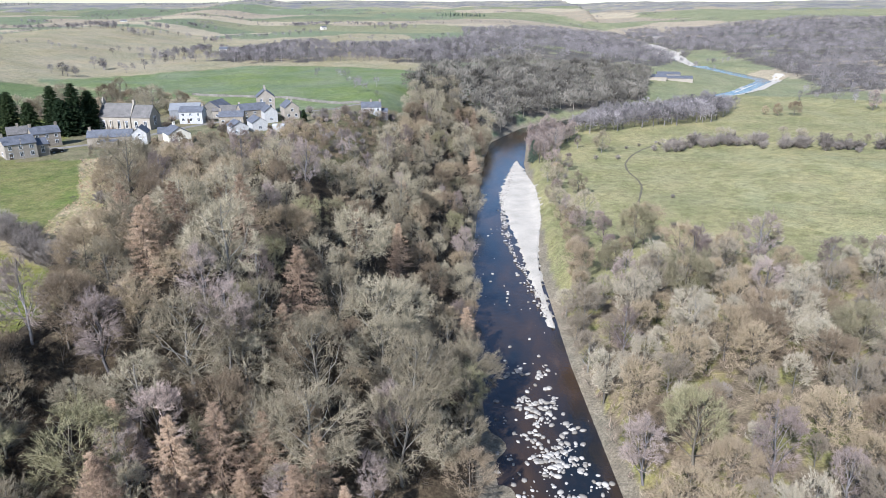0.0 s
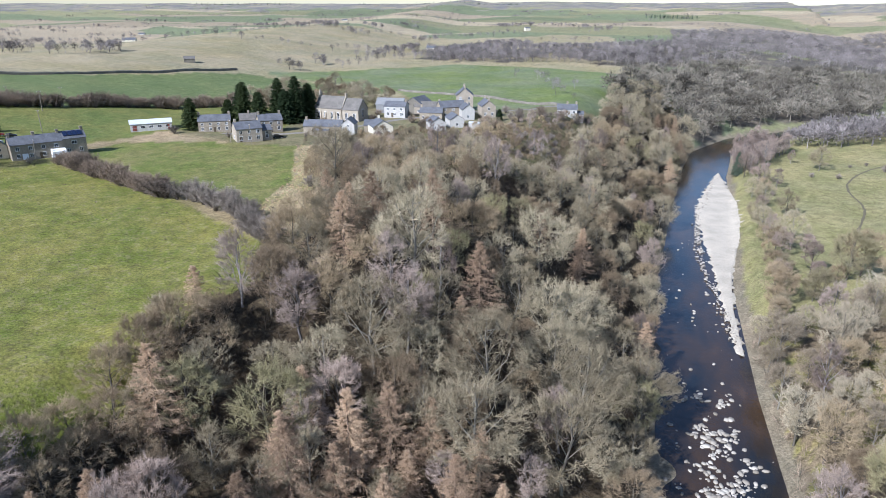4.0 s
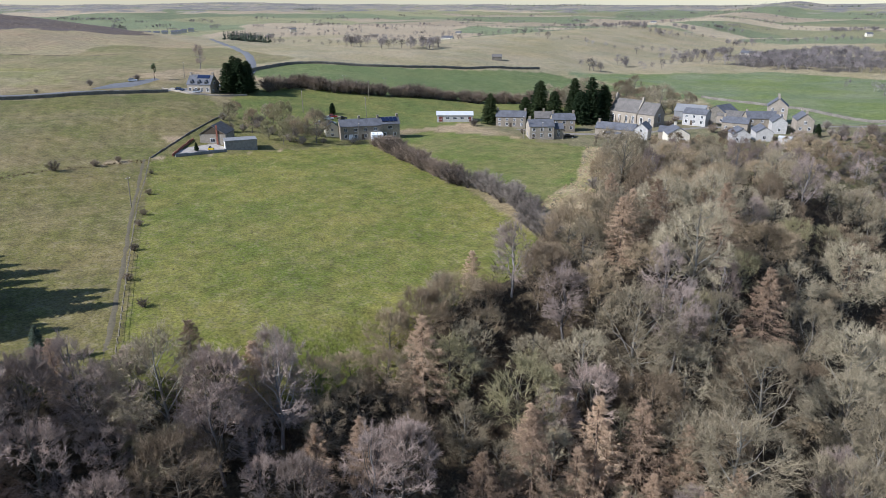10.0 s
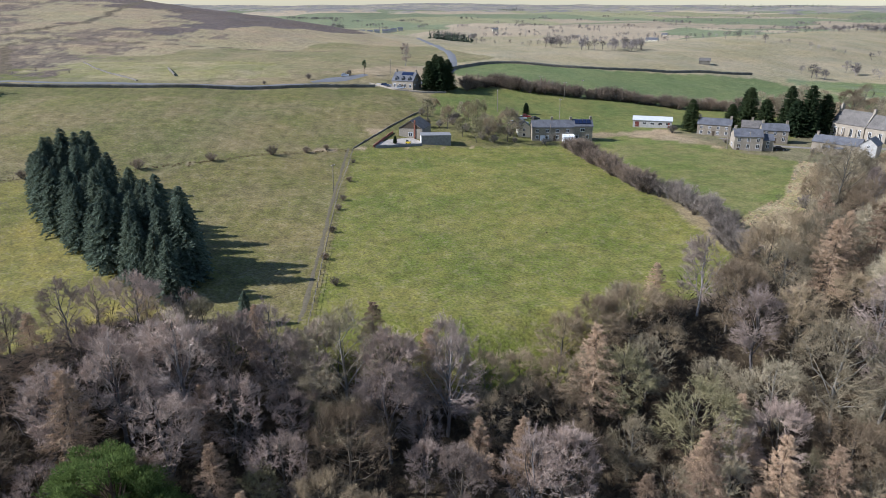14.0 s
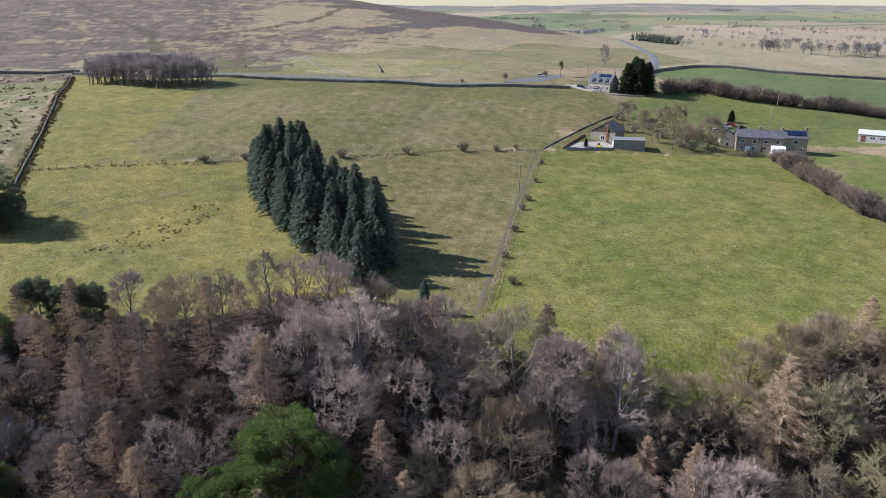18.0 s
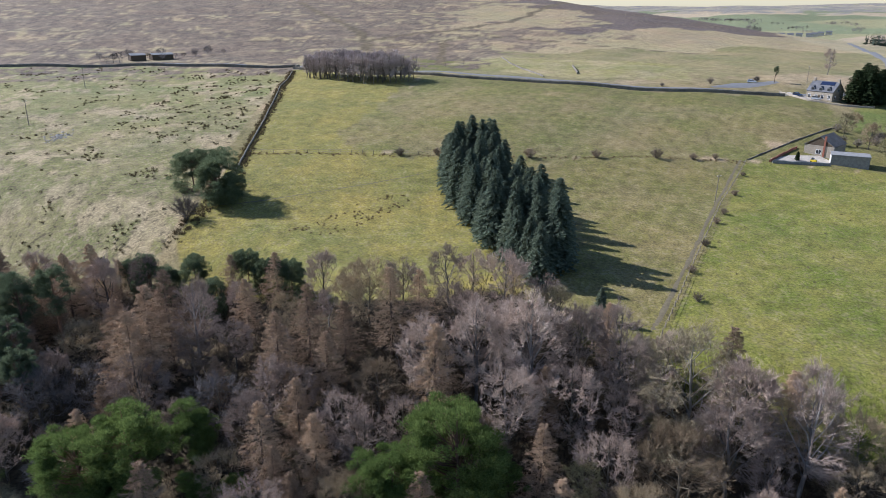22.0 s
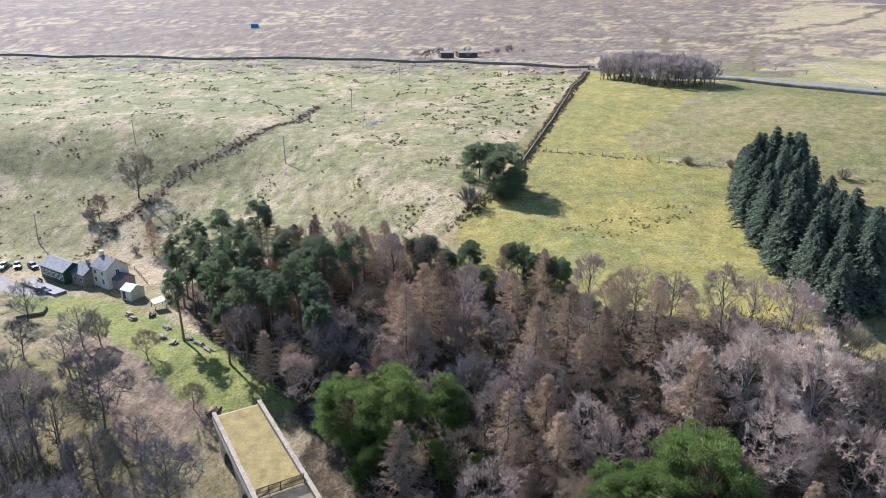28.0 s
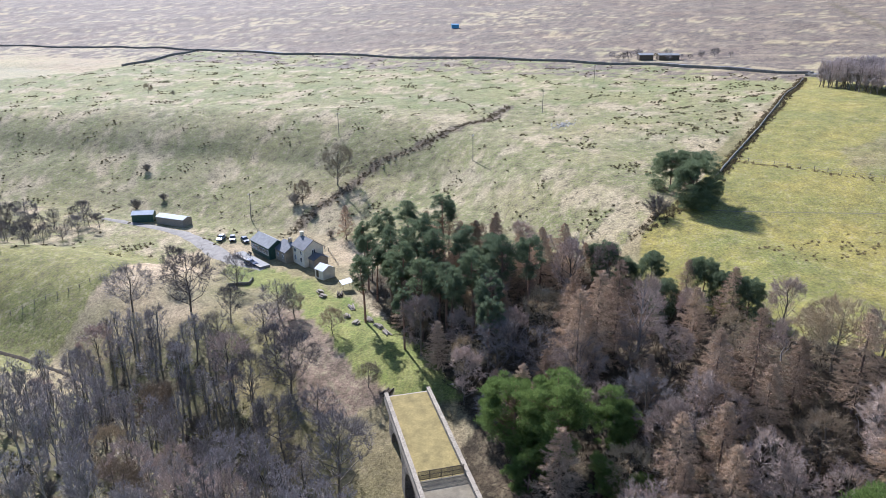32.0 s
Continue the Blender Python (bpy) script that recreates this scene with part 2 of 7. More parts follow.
def height(x, y):
    x, y = np.asarray(x, float), np.asarray(y, float)
    r = np.hypot(x, y)
    ca, sa = math.cos(radians(100)), math.sin(radians(100))
    q = -x * sa + y * ca
    p = y * sa + x * ca
    # the upland west of the river: pasture rising to the moor
    up = np.interp(q, [-900, 0, 80, 174, 200, 290, 340, 510, 700, 1000, 1900, 3500, 5000], [33, 33, 31, 35, 38, 45, 48, 56, 74, 98, 140, 205, 240])
    up = up + 4.5 * smooth(p, -60, 90) * smooth(q, 190, 280) * (1 - smooth(q, 330, 480))
    fall = smooth(p, 330, 800) * smooth(q, 300, 600)
    up = up * (1 - fall) + 34 * fall
    up = up + 2.5 * smooth(p, 100, 260) * (1 - smooth(q, 60, 160)) + 0.9 * waves(x, y, 90, 1) * smooth(r, 120, 400)
    up = up + 4 * waves(x, y, 420, 2) * smooth(r, 500, 1200)
    low = 3.5 + 1.0 * waves(x, y, 120, 3) + 5 * waves(x, y, 500, 4) * smooth(r, 600, 1500) + 26 * smooth(x, 300, 1300)
    d, side = to_line(x, y, RIVER)
    left = np.interp(d, [0, 11, 15, 35, 55, 78, 400], [-1.2, -0.6, 1.0, 12, 26, 44, 300])
    far = smooth(y, 460, 640)
    left = left * (1 - far) + np.interp(d, [0, 11, 15, 60, 220, 500, 5000], [-1.2, -0.6, 1.0, 6, 26, 60, 500]) * far
    z = np.where(side > 0, np.minimum(up, left + 0 * up), np.minimum(low, np.interp(d, [0, 11, 17, 40, 5000], [-1.2, -0.6, 1.6, 40, 9000])))
    # soften where bank meets upland
    k = np.clip((up - left) / 14 * 0.5 + 0.5, 0, 1)
    soft = up * (1 - k) + left * k - 14 * k * (1 - k) * 0.5
    z = np.where(side > 0, soft, z)
    # the burn's ravine, which the old bridge crosses
    b, _ = to_line(x, y, BURN)
    floor = np.interp(b, [0, 2, 6, 20, 42, 70, 5000], [3.5, 3.8, 5.5, 12, 24, 55, 5000]) + 5 * smooth(-y, 60, 160)
    k = np.clip((z - floor) / 10 * 0.5 + 0.5, 0, 1)
    z = np.where(side > 0, z * (1 - k) + floor * k - 10 * k * (1 - k) * 0.5, z)
    # the level haugh where the house stands, south of the bridge
    h, _ = to_line(x, y, HAUGH)
    cap = 14.5 + np.maximum(0, h - 20) * 0.3 + np.maximum(0, h - 60) * 0.4
    k = np.clip((z - cap) / 16 * 0.5 + 0.5, 0, 1)
    z = np.where(side > 0, z * (1 - k) + cap * k - 16 * k * (1 - k) * 0.5, z)
    # hills all round the horizon
    z = z + smooth(r, 1800, 4700) * (60 + 8 * waves(x, y, 1900, 5)) * np.where(side > 0, 1 - 0.7 * smooth(q, 300, 1500) * (1 - fall), 0.9)
    return z


def z_at(x, y):
    return float(height(np.array([x]), np.array([y]))[0])


def mesh_np(name, verts, faces, mats, index=None, smooth_it=False):
    """A mesh from arrays; faces is an (n, 3) or (n, 4) array or a list of them."""
    me = bpy.data.meshes.new(name)
    faces = [f for f in (faces if isinstance(faces, list) else [faces]) if len(f)]
    me.vertices.add(len(verts))
    me.vertices.foreach_set("co", np.asarray(verts, np.float32).ravel())
    loops = np.concatenate([np.asarray(f).ravel() for f in faces])
    sizes = np.concatenate([np.full(len(f), np.shape(f)[1]) for f in faces])
    me.loops.add(len(loops))
    me.loops.foreach_set("vertex_index", loops.astype(np.int32))
    me.polygons.add(len(sizes))
    me.polygons.foreach_set("loop_start", np.concatenate([[0], np.cumsum(sizes)[:-1]]).astype(np.int32))
    for m in mats:
        me.materials.append(m)
    if index is not None:
        me.polygons.foreach_set("material_index", np.asarray(index, np.int32))
    me.update(calc_edges=True)
    if smooth_it:
        me.polygons.foreach_set("use_smooth", np.ones(len(sizes), bool))
    return me


def inside(x, y, poly):
    """Which points lie in a polygon."""
    c = np.zeros(np.shape(x), bool)
    for (ax, ay), (bx, by) in zip(poly, poly[1:] + poly[:1]):
        cross = ((ay > y) != (by > y)) & (x < (bx - ax) * (y - ay) / (by - ay + 1e-12) + ax)
        c ^= cross
    return c


# fields and woods, in plan
BIG_FIELD = [(-218, 110), (-194, 187), (-130, 164), (-84, 137), (-72, 110), (-72, 76), (-80, 50), (-98, 39)]
WEST_FIELD = [(-218, 110), (-98, 39), (-100, 28), (-130, 26), (-207, 20), (-219, 30)]
ROAD_FIELD = [(-218, 110), (-258, 164), (-296, 178), (-315, 104), (-340, 36), (-350, 4), (-300, -10), (-230, -30), (-219, 0)]
YELLOW_FIELD = [(-219, 20), (-219, -10), (-300, -10), (-350, 4), (-392, -64), (-266, -55), (-156, -56), (-110, -40), (-104, 26), (-140, 22)]
VILLAGE_FIELD = [(-193, 192), (-197, 225), (-160, 236), (-130, 243), (-100, 195), (-92, 150), (-130, 170)]
ROUGH_BANK = [(-130, 243), (-112, 250), (-76, 170), (-70, 132), (-84, 137), (-100, 160), (-104, 190)]
HALL_FIELD = [(-215, 195), (-260, 166), (-300, 200), (-290, 232), (-262, 276), (-215, 330), (-170, 330), (-150, 268), (-196, 250)]
NORTH_FIELD = [(-330, 228), (-352, 252), (-363, 280), (-353, 300), (-320, 356), (-280, 465), (-150, 420), (-217, 330), (-276, 250)]
CHURCH_FIELDS = [(-150, 420), (-280, 480), (-160, 640), (80, 620), (30, 480), (-20, 380), (-100, 330)]
MOOR_PASTURE = [(-392, -66), (-420, -185), (-396, -300), (-364, -528), (-266, -478), (-150, -500), (-60, -300), (-80, -190), (-150, -175), (-150, -110), (-110, -60), (-156, -58)]
LAWN_AREA = [(-88, -72), (-96, -67), (-104, -79), (-109, -91), (-113, -101), (-117, -120), (-119, -131), (-120, -150), (-118, -166), (-110, -160), (-106, -150), (-108, -137), (-107, -127), (-102, -116), (-98, -106), (-94, -97), (-90, -86)]
BRACKEN = [(-88, -78), (-90, -86), (-94, -97), (-98, -106), (-102, -116), (-105, -124), (-99, -128), (-90, -114), (-84, -104), (-78, -88)]
PINEWOOD = [(-108, -88), (-106, -79), (-122, -73), (-138, -74), (-147, -100), (-139, -122), (-129, -128), (-118, -110)]
WOOD_BANK = [(6, 100), (-20, 92), (-46, 76), (-66, 62), (-78, 84), (-72, 118), (-76, 150), (-93, 180), (-84, 197), (-62, 206), (-42, 216), (-26, 242), (-22, 300), (-20, 380), (-16, 440), (10, 520), (30, 440), (22, 380), (14, 300), (9, 240), (7, 150)]
WOOD_EAST = [(32, 90), (33, 150), (34, 184), (54, 190), (76, 212), (104, 220), (112, 204), (150, 216), (260, 240), (300, 120), (140, 40), (60, 50)]
WOOD_WEST = [(-99, 36), (-104, 29), (-116, 24), (-125, 13), (-118, 0), (-121, -16), (-132, -36), (-138, -52), (-145, -68), (-146, -98), (-112, -100), (-92, -62), (-74, -34), (-50, -10), (-44, 30), (-58, 62), (-84, 56)]
WOOD_SOUTH = [(-62, -76), (-72, -100), (-76, -122), (-76, -136), (-70, -143), (-62, -145), (-52, -134), (-40, -126), (-24, -110), (-30, -66), (-46, -48), (-60, -62)]
SCRUB = [(-93, 180), (-84, 197), (-62, 206), (-42, 216), (-26, 242), (-22, 300), (-24, 350), (-40, 336), (-58, 296), (-84, 272), (-104, 254), (-112, 240), (-104, 200)]
SOUTH_FIELD = [(-84, -172), (-74, -166), (-52, -152), (-20, -150), (20, -330), (-60, -330), (-72, -220), (-100, -214), (-106, -180)]
W1 = [(-22, 440), (10, 640), (49, 732), (132, 772), (219, 750), (177, 616), (120, 570), (60, 512), (40, 470)]
W2 = [(84, 455), (104, 452), (200, 498), (236, 560), (222, 590), (180, 555), (113, 515)]
W3 = [(-230, 690), (-200, 790), (-60, 860), (34, 960), (60, 775), (0, 720), (-81, 710), (-173, 660)]
W4 = [(34, 900), (34, 1288), (250, 1700), (571, 2003), (480, 1300), (340, 1050), (260, 850), (141, 800), (60, 780)]
W5 = [(420, 900), (480, 1388), (583, 1888), (1075, 2247), (1500, 1900), (900, 800), (531, 720), (330, 640), (380, 700)]

# ---- the ground sheet ----
def speckle(x, y, size, seed):
    """Uneven patches between 0 and 1."""
    return 0.5 + 0.5 * np.clip(0.6 * waves(x, y, size, seed) + 0.5 * waves(y, x, size * 0.37, seed + 9) + 0.35 * waves(x, -y, size * 0.15, seed + 17), -1, 1)


GREEN, OLIVE, TAN, PALE, YELLOWISH = (0.125, 0.13, 0.036), (0.165, 0.145, 0.06), (0.36, 0.275, 0.175), (0.31, 0.26, 0.145), (0.25, 0.21, 0.055)
# the litter is darker than leaves alone, to include canopy shade
HEATHER, SHADED_LITTER, MEADOW, RANK = (0.115, 0.086, 0.07), (0.05, 0.038, 0.025), (0.30, 0.28, 0.14), (0.40, 0.32, 0.19)
# the far green is paled and greyed to stand for haze
SILT, HAZED_GREEN = (0.2, 0.17, 0.12), (0.175, 0.20, 0.11)


def land(x, y):
    """Colour of the land and how tufty it is, for arrays of places."""
    n = len(x)
    c = np.zeros((n, 3))
    tuft = np.full(n, 0.25)
    r = np.hypot(x, y)
    q = -x * math.sin(radians(100)) + y * math.cos(radians(100))
    d, side = to_line(x, y, RIVER)

    def put(mask, a, b, size, seed, t, edge=0.0):
        k = speckle(x, y, size, seed)[:, None]
        k = np.clip((k - 0.5) * 1.6 + 0.5, 0, 1)
        col = np.array(a) * (1 - k) + np.array(b) * k
        c[mask] = col[mask]
        tuft[mask] = t

    everywhere = np.ones(n, bool)
    put(everywhere, TAN, OLIVE, 160, 1, 0.35)
    # the far farmland: a patchwork, its colours paled for distance haze
    rng = np.random.RandomState(4)
    seeds = np.stack([rng.uniform(-4200, 2600, 260), rng.uniform(150, 4800, 260)], 1)
    kinds = rng.choice(4, 260, p=[0.40, 0.26, 0.22, 0.12])
    wx, wy = x + 40 * waves(x, y, 500, 6), (y + 40 * waves(y, x, 500, 7)) * 1.0
    best, which = np.full(n, 1e18), np.zeros(n, int)
    for i, (sx, sy) in enumerate(seeds):
        dd = (wx - sx) ** 2 * 0.35 + (wy - sy) ** 2
        near = dd < best
        best[near], which[near] = dd[near], i
    shade = rng.uniform(0.85, 1.12, 260)
    far_cols = np.array([HAZED_GREEN, (0.37, 0.30, 0.205), (0.25, 0.24, 0.13), (0.40, 0.33, 0.22)])
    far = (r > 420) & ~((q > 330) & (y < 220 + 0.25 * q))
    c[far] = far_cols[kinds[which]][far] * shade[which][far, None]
    dull = far & (x > 60) & (kinds[which] == 0)
    put(dull, (0.26, 0.25, 0.14), (0.19, 0.2, 0.10), 160, 38, 0.2)
    wide_tan = far & (x < 60 - 0.1 * r) & (r > 380) & (r < 1250 + 200 * waves(x, y, 500, 39)) & (side > 0)
    put(wide_tan, (0.35, 0.295, 0.19), (0.29, 0.25, 0.14), 200, 8, 0.3)
    # moor
    moor = (q > 320) & (y < 220 + 0.25 * q)
    put(moor, PALE, (0.31, 0.24, 0.15), 140, 2, 0.45)
    put(moor & (q < 480 + 60 * waves(x, y, 140, 98)) & (y > -20), (0.185, 0.175, 0.075), (0.25, 0.205, 0.11), 90, 99, 0.45)
    k = speckle(x, y, 330, 31)
    wob = 70 * waves(x, y, 210, 33) + 30 * waves(x, y, 70, 34)
    k = 0.4 * k + 0.3 * speckle(x, y, 110, 36) + 0.3 * speckle(x, y, 34, 37)
    heath = moor & (k > 0.47 - 0.2 * smooth(q, 450, 1500) + 0.35 * smooth(y + wob, -40, 260)) & (q + wob * 0.5 > 430)
    put(heath, HEATHER, (0.235, 0.18, 0.125), 40, 12, 0.6)
    edge_heath = moor & (q + wob > 600) & (y + wob > 160)
    put(edge_heath, (0.12, 0.095, 0.09), HEATHER, 200, 12, 0.5)
    # skyline moor, heather and grass greyed in colour for haze
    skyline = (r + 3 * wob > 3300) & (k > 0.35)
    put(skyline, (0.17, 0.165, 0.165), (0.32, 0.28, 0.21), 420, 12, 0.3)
    put(inside(x, y, [(-352, 10), (-395, 40), (-440, 30), (-470, -40), (-400, -50)]) & (k > 0.3), OLIVE, GREEN, 60, 3, 0.25)
    put(inside(x, y, [(-350, 70), (-345, 140), (-420, 160), (-470, 60), (-420, 20)]), (0.21, 0.2, 0.07), PALE, 60, 4, 0.3)
    pasture = inside(x, y, MOOR_PASTURE)
    put(pasture, (0.225, 0.20, 0.095), (0.165, 0.165, 0.062), 60, 5, 1.0)
    put(pasture & (q - 0.25 * y > 325 + 30 * waves(x, y, 80, 71)), (0.165, 0.175, 0.065), (0.21, 0.195, 0.085), 45, 70, 0.5)
    put(pasture & (speckle(x, y, 52, 72) > 0.64), (0.36, 0.29, 0.18), (0.26, 0.22, 0.12), 14, 73, 1.0)
    put(inside(x, y, SOUTH_FIELD), (0.19, 0.175, 0.06), (0.145, 0.145, 0.043), 40, 35, 0.6)
    # fields
    put(inside(x, y, [(-218, 112), (-194, 187), (-205, 205), (-240, 218), (-264, 178), (-257, 162), (-240, 137)]), GREEN, OLIVE, 20, 40, 0.25)
    put(inside(x, y, SCRUB), (0.2, 0.14, 0.08), (0.15, 0.14, 0.06), 16, 41, 0.5)
    put(inside(x, y, [(-150, 236), (-112, 244), (-84, 268), (-40, 330), (-24, 350), (-40, 372), (-100, 350), (-140, 330), (-190, 300), (-200, 252)]), (0.15, 0.145, 0.07), (0.2, 0.17, 0.10), 14, 42, 0.4)
    put(inside(x, y, CHURCH_FIELDS), HAZED_GREEN, (0.15, 0.185, 0.06), 120, 6, 0.1)
    put(inside(x, y, NORTH_FIELD), (0.125, 0.16, 0.06), (0.15, 0.175, 0.07), 90, 7, 0.1)
    put(inside(x, y, HALL_FIELD), (0.17, 0.17, 0.05), (0.12, 0.15, 0.04), 60, 8, 0.2)
    put(inside(x, y, BIG_FIELD), (0.13, 0.15, 0.028), (0.205, 0.19, 0.05), 40, 9, 0.42)
    put(inside(x, y, VILLAGE_FIELD), (0.125, 0.155, 0.036), (0.195, 0.18, 0.065), 45, 10, 0.25)
    # heather in long drifts along the slope
    drift = 0.5 * speckle(x * 1.6, y * 0.55, 60, 91) + 0.5 * speckle(x * 1.4, y * 0.5, 22, 92)
    put(moor & (q > 380) & (y < 40 + 30 * waves(x, y, 120, 93)) & (drift > 0.5), (0.10, 0.075, 0.062), (0.17, 0.13, 0.095), 30, 94, 0.6)
    bx, by = x + 7 * waves(x, y, 46, 43) + 3 * waves(x, y, 15, 44), y + 9 * waves(y, x, 50, 45) + 3 * waves(x, y, 13, 46)
    put(inside(x, y, WEST_FIELD), (0.195, 0.162, 0.068), (0.145, 0.138, 0.04), 30, 11, 0.5)
    put(inside(x, y, YELLOW_FIELD), YELLOWISH, (0.17, 0.165, 0.045), 50, 14, 0.45)
    put(inside(bx, by, ROAD_FIELD) & (q > 195), (0.205, 0.168, 0.078), (0.15, 0.148, 0.045), 60, 13, 0.48)
    put(inside(x, y, ROAD_FIELD) & (to_line(x, y, [(-300, 178), (-318, 104), (-345, 30)])[0] < 24 + 12 * waves(x, y, 50, 3)), GREEN, OLIVE, 50, 13, 0.15)
    # gully strip: dark brown growth, with the gully's shadow also in the colour
    put(inside(x, y, MOOR_PASTURE) & (to_line(x, y, [(-142, -171), (-163, -175), (-191, -173), (-206, -159), (-237, -152), (-262, -158)])[0] < 2.6 + 1.2 * waves(x, y, 12, 47)), (0.10, 0.08, 0.055), (0.16, 0.12, 0.075), 6, 48, 0.5)
    for path, w in (([(-895, -134), (-676, -66), (-599, -40), (-510, -31)], 4.5), ([(-559, 26), (-415, 17)], 3.0), ([(-990, 213), (-700, 95), (-610, 20), (-560, -40)], 3.5), ([(-510, -31), (-600, 60), (-560, 130), (-480, 230)], 2.2)):
        put(to_line(x, y, path)[0] < w * (1 + 0.5 * waves(x, y, 25, 96)), (0.10, 0.08, 0.05), (0.15, 0.115, 0.07), 8, 97, 0.4)
    put(inside(x, y, ROUGH_BANK), RANK, (0.27, 0.235, 0.10), 18, 15, 0.6)
    # floors of the far woods, lightened in colour for haze
    for poly, s in ((W1, 81), (W2, 82), (W3, 83), (W4, 84), (W5, 85)):
        put(inside(x, y, poly) & (speckle(x, y, 200, s) > 0.3), (0.10, 0.085, 0.07), (0.16, 0.14, 0.11), 40, s, 0.3)
    # right bank meadows
    east = (side < 0) & (r < 700)
    put(east, (0.31, 0.275, 0.135), (0.225, 0.215, 0.09), 60, 16, 0.4)
    put(east & (k > 0.62), (0.33, 0.29, 0.13), MEADOW, 60, 18, 0.3)
    # woods' floor, with the canopy's shade put into the dark litter
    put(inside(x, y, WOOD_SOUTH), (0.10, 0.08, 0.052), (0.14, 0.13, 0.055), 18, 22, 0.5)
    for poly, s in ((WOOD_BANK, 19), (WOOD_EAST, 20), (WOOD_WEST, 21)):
        put(inside(x, y, poly), SHADED_LITTER, (0.09, 0.066, 0.04), 22, s, 0.25)
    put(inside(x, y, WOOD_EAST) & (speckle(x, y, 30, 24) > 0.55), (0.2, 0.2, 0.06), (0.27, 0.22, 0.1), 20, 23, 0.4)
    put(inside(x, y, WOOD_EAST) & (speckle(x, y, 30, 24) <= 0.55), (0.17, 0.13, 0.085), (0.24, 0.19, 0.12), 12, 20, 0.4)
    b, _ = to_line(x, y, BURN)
    put((b < 40) & (side > 0) & (r < 400) & (y > -60) & (y < 90), SHADED_LITTER, (0.11, 0.08, 0.05), 22, 25, 0.4)
    put(inside(x, y, PINEWOOD), SHADED_LITTER, (0.12, 0.085, 0.045), 14, 28, 0.3)
    jx, jy = x + 1.6 * waves(x, y, 12, 74), y + 1.6 * waves(y, x, 12, 75)
    put(inside(jx, jy, BRACKEN), (0.24, 0.175, 0.125), (0.13, 0.095, 0.065), 7, 29, 0.8)
    put(inside(jx, jy, LAWN_AREA), (0.14, 0.165, 0.04), (0.2, 0.195, 0.06), 14, 26, 0.15)
    lines = np.where(inside(x, y, WEST_FIELD) | (inside(bx, by, ROAD_FIELD) & (q > 195)), 1 + 0.11 * np.sin((0.51 * x + 0.86 * y) * 2 * math.pi / 5.2 + waves(x, y, 60, 76)) * speckle(x, y, 40, 77), 1)
    c *= lines[:, None]
    put((d < 15) & (r < 700), SILT, (0.25, 0.21, 0.15), 20, 27, 0.2)
    return c, tuft


def build_ground():
    az = np.concatenate([np.arange(-42, 170, 0.3), np.arange(170, 318, 4.0)])
    rad = np.concatenate([[0.5, 15, 30, 42], np.geomspace(50, 4900, 330)])
    A, R = np.meshgrid(np.radians(az), rad)
    x, y = (-np.sin(A) * R).ravel(), (np.cos(A) * R).ravel()
    z = height(x, y)
    na, nr = len(az), len(rad)
    i, j = np.meshgrid(np.arange(nr - 1), np.arange(na), indexing="ij")
    k = (j + 1) % na
    f = np.stack([i * na + j, (i + 1) * na + j, (i + 1) * na + k, i * na + k], -1).reshape(-1, 4)[:, ::-1]
    me = mesh_np("ground", np.stack([x, y, z], 1), f, [GROUND], smooth_it=True)
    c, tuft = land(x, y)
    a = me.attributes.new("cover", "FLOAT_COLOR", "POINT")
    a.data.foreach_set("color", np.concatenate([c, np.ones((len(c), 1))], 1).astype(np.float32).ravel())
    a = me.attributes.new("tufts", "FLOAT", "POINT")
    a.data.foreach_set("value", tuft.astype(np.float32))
    return tagged(new("ground", me), "rolling pasture, moorland and wooded valley sides", "ground", kind="structure")


build_ground()


def along(line, step):
    """Points every step metres along a polyline, with the way of travel."""
    out = []
    for (ax, ay), (bx, by) in zip(line, line[1:]):
        n = max(1, int(math.hypot(bx - ax, by - ay) / step))
        out += [(ax + (bx - ax) * k / n, ay + (by - ay) * k / n) for k in range(n)]
    return out + [line[-1]]


def rounded(line, times=2):
    for _ in range(times):
        out = [line[0]]
        for (ax, ay), (bx, by) in zip(line, line[1:]):
            out += [(ax * 0.75 + bx * 0.25, ay * 0.75 + by * 0.25), (ax * 0.25 + bx * 0.75, ay * 0.25 + by * 0.75)]
        line = out + [line[-1]]
    return line


def drape(name, line, width, mat, lift=0.12, across=4, level=None, ragged=0.0, step=3.0, least=None):
    """A strip laid on the ground along a line: road, track, water."""
    pts = np.array(along(line, step))
    way = np.gradient(pts, axis=0)
    way /= np.linalg.norm(way, axis=1)[:, None] + 1e-9
    side = np.stack([-way[:, 1], way[:, 0]], 1)
    w = np.interp(np.linspace(0, 1, len(pts)), np.linspace(0, 1, len(width)), width) if isinstance(width, (list, tuple)) else np.full(len(pts), width)
    rng = np.random.RandomState(len(pts))
    rows = []
    for s in np.linspace(-0.5, 0.5, across + 1):
        edge = abs(s) > 0.49
        off = s * w + (rng.uniform(-1, 1, len(pts)) * ragged if edge else 0)
        p = pts + side * off[:, None]
        zz = np.full(len(p), level) if level is not None else height(p[:, 0], p[:, 1]) + (lift if not edge else -0.05)
        if least is not None:
            zz = np.maximum(height(p[:, 0], p[:, 1]) + lift, least) - (0.4 if edge else 0.0)
        rows.append(np.stack([p[:, 0], p[:, 1], zz], 1))
    n = len(pts)
    v = np.concatenate(rows)
    f = np.array([[a * n + i, a * n + i + 1, (a + 1) * n + i + 1, (a + 1) * n + i] for a in range(across) for i in range(n - 1)])
    return new(name, mesh_np(name, v, f, [mat], smooth_it=True))


# river and burn
water_line = rounded([(x, y) for x, y in RIVER[2:15]], 2)
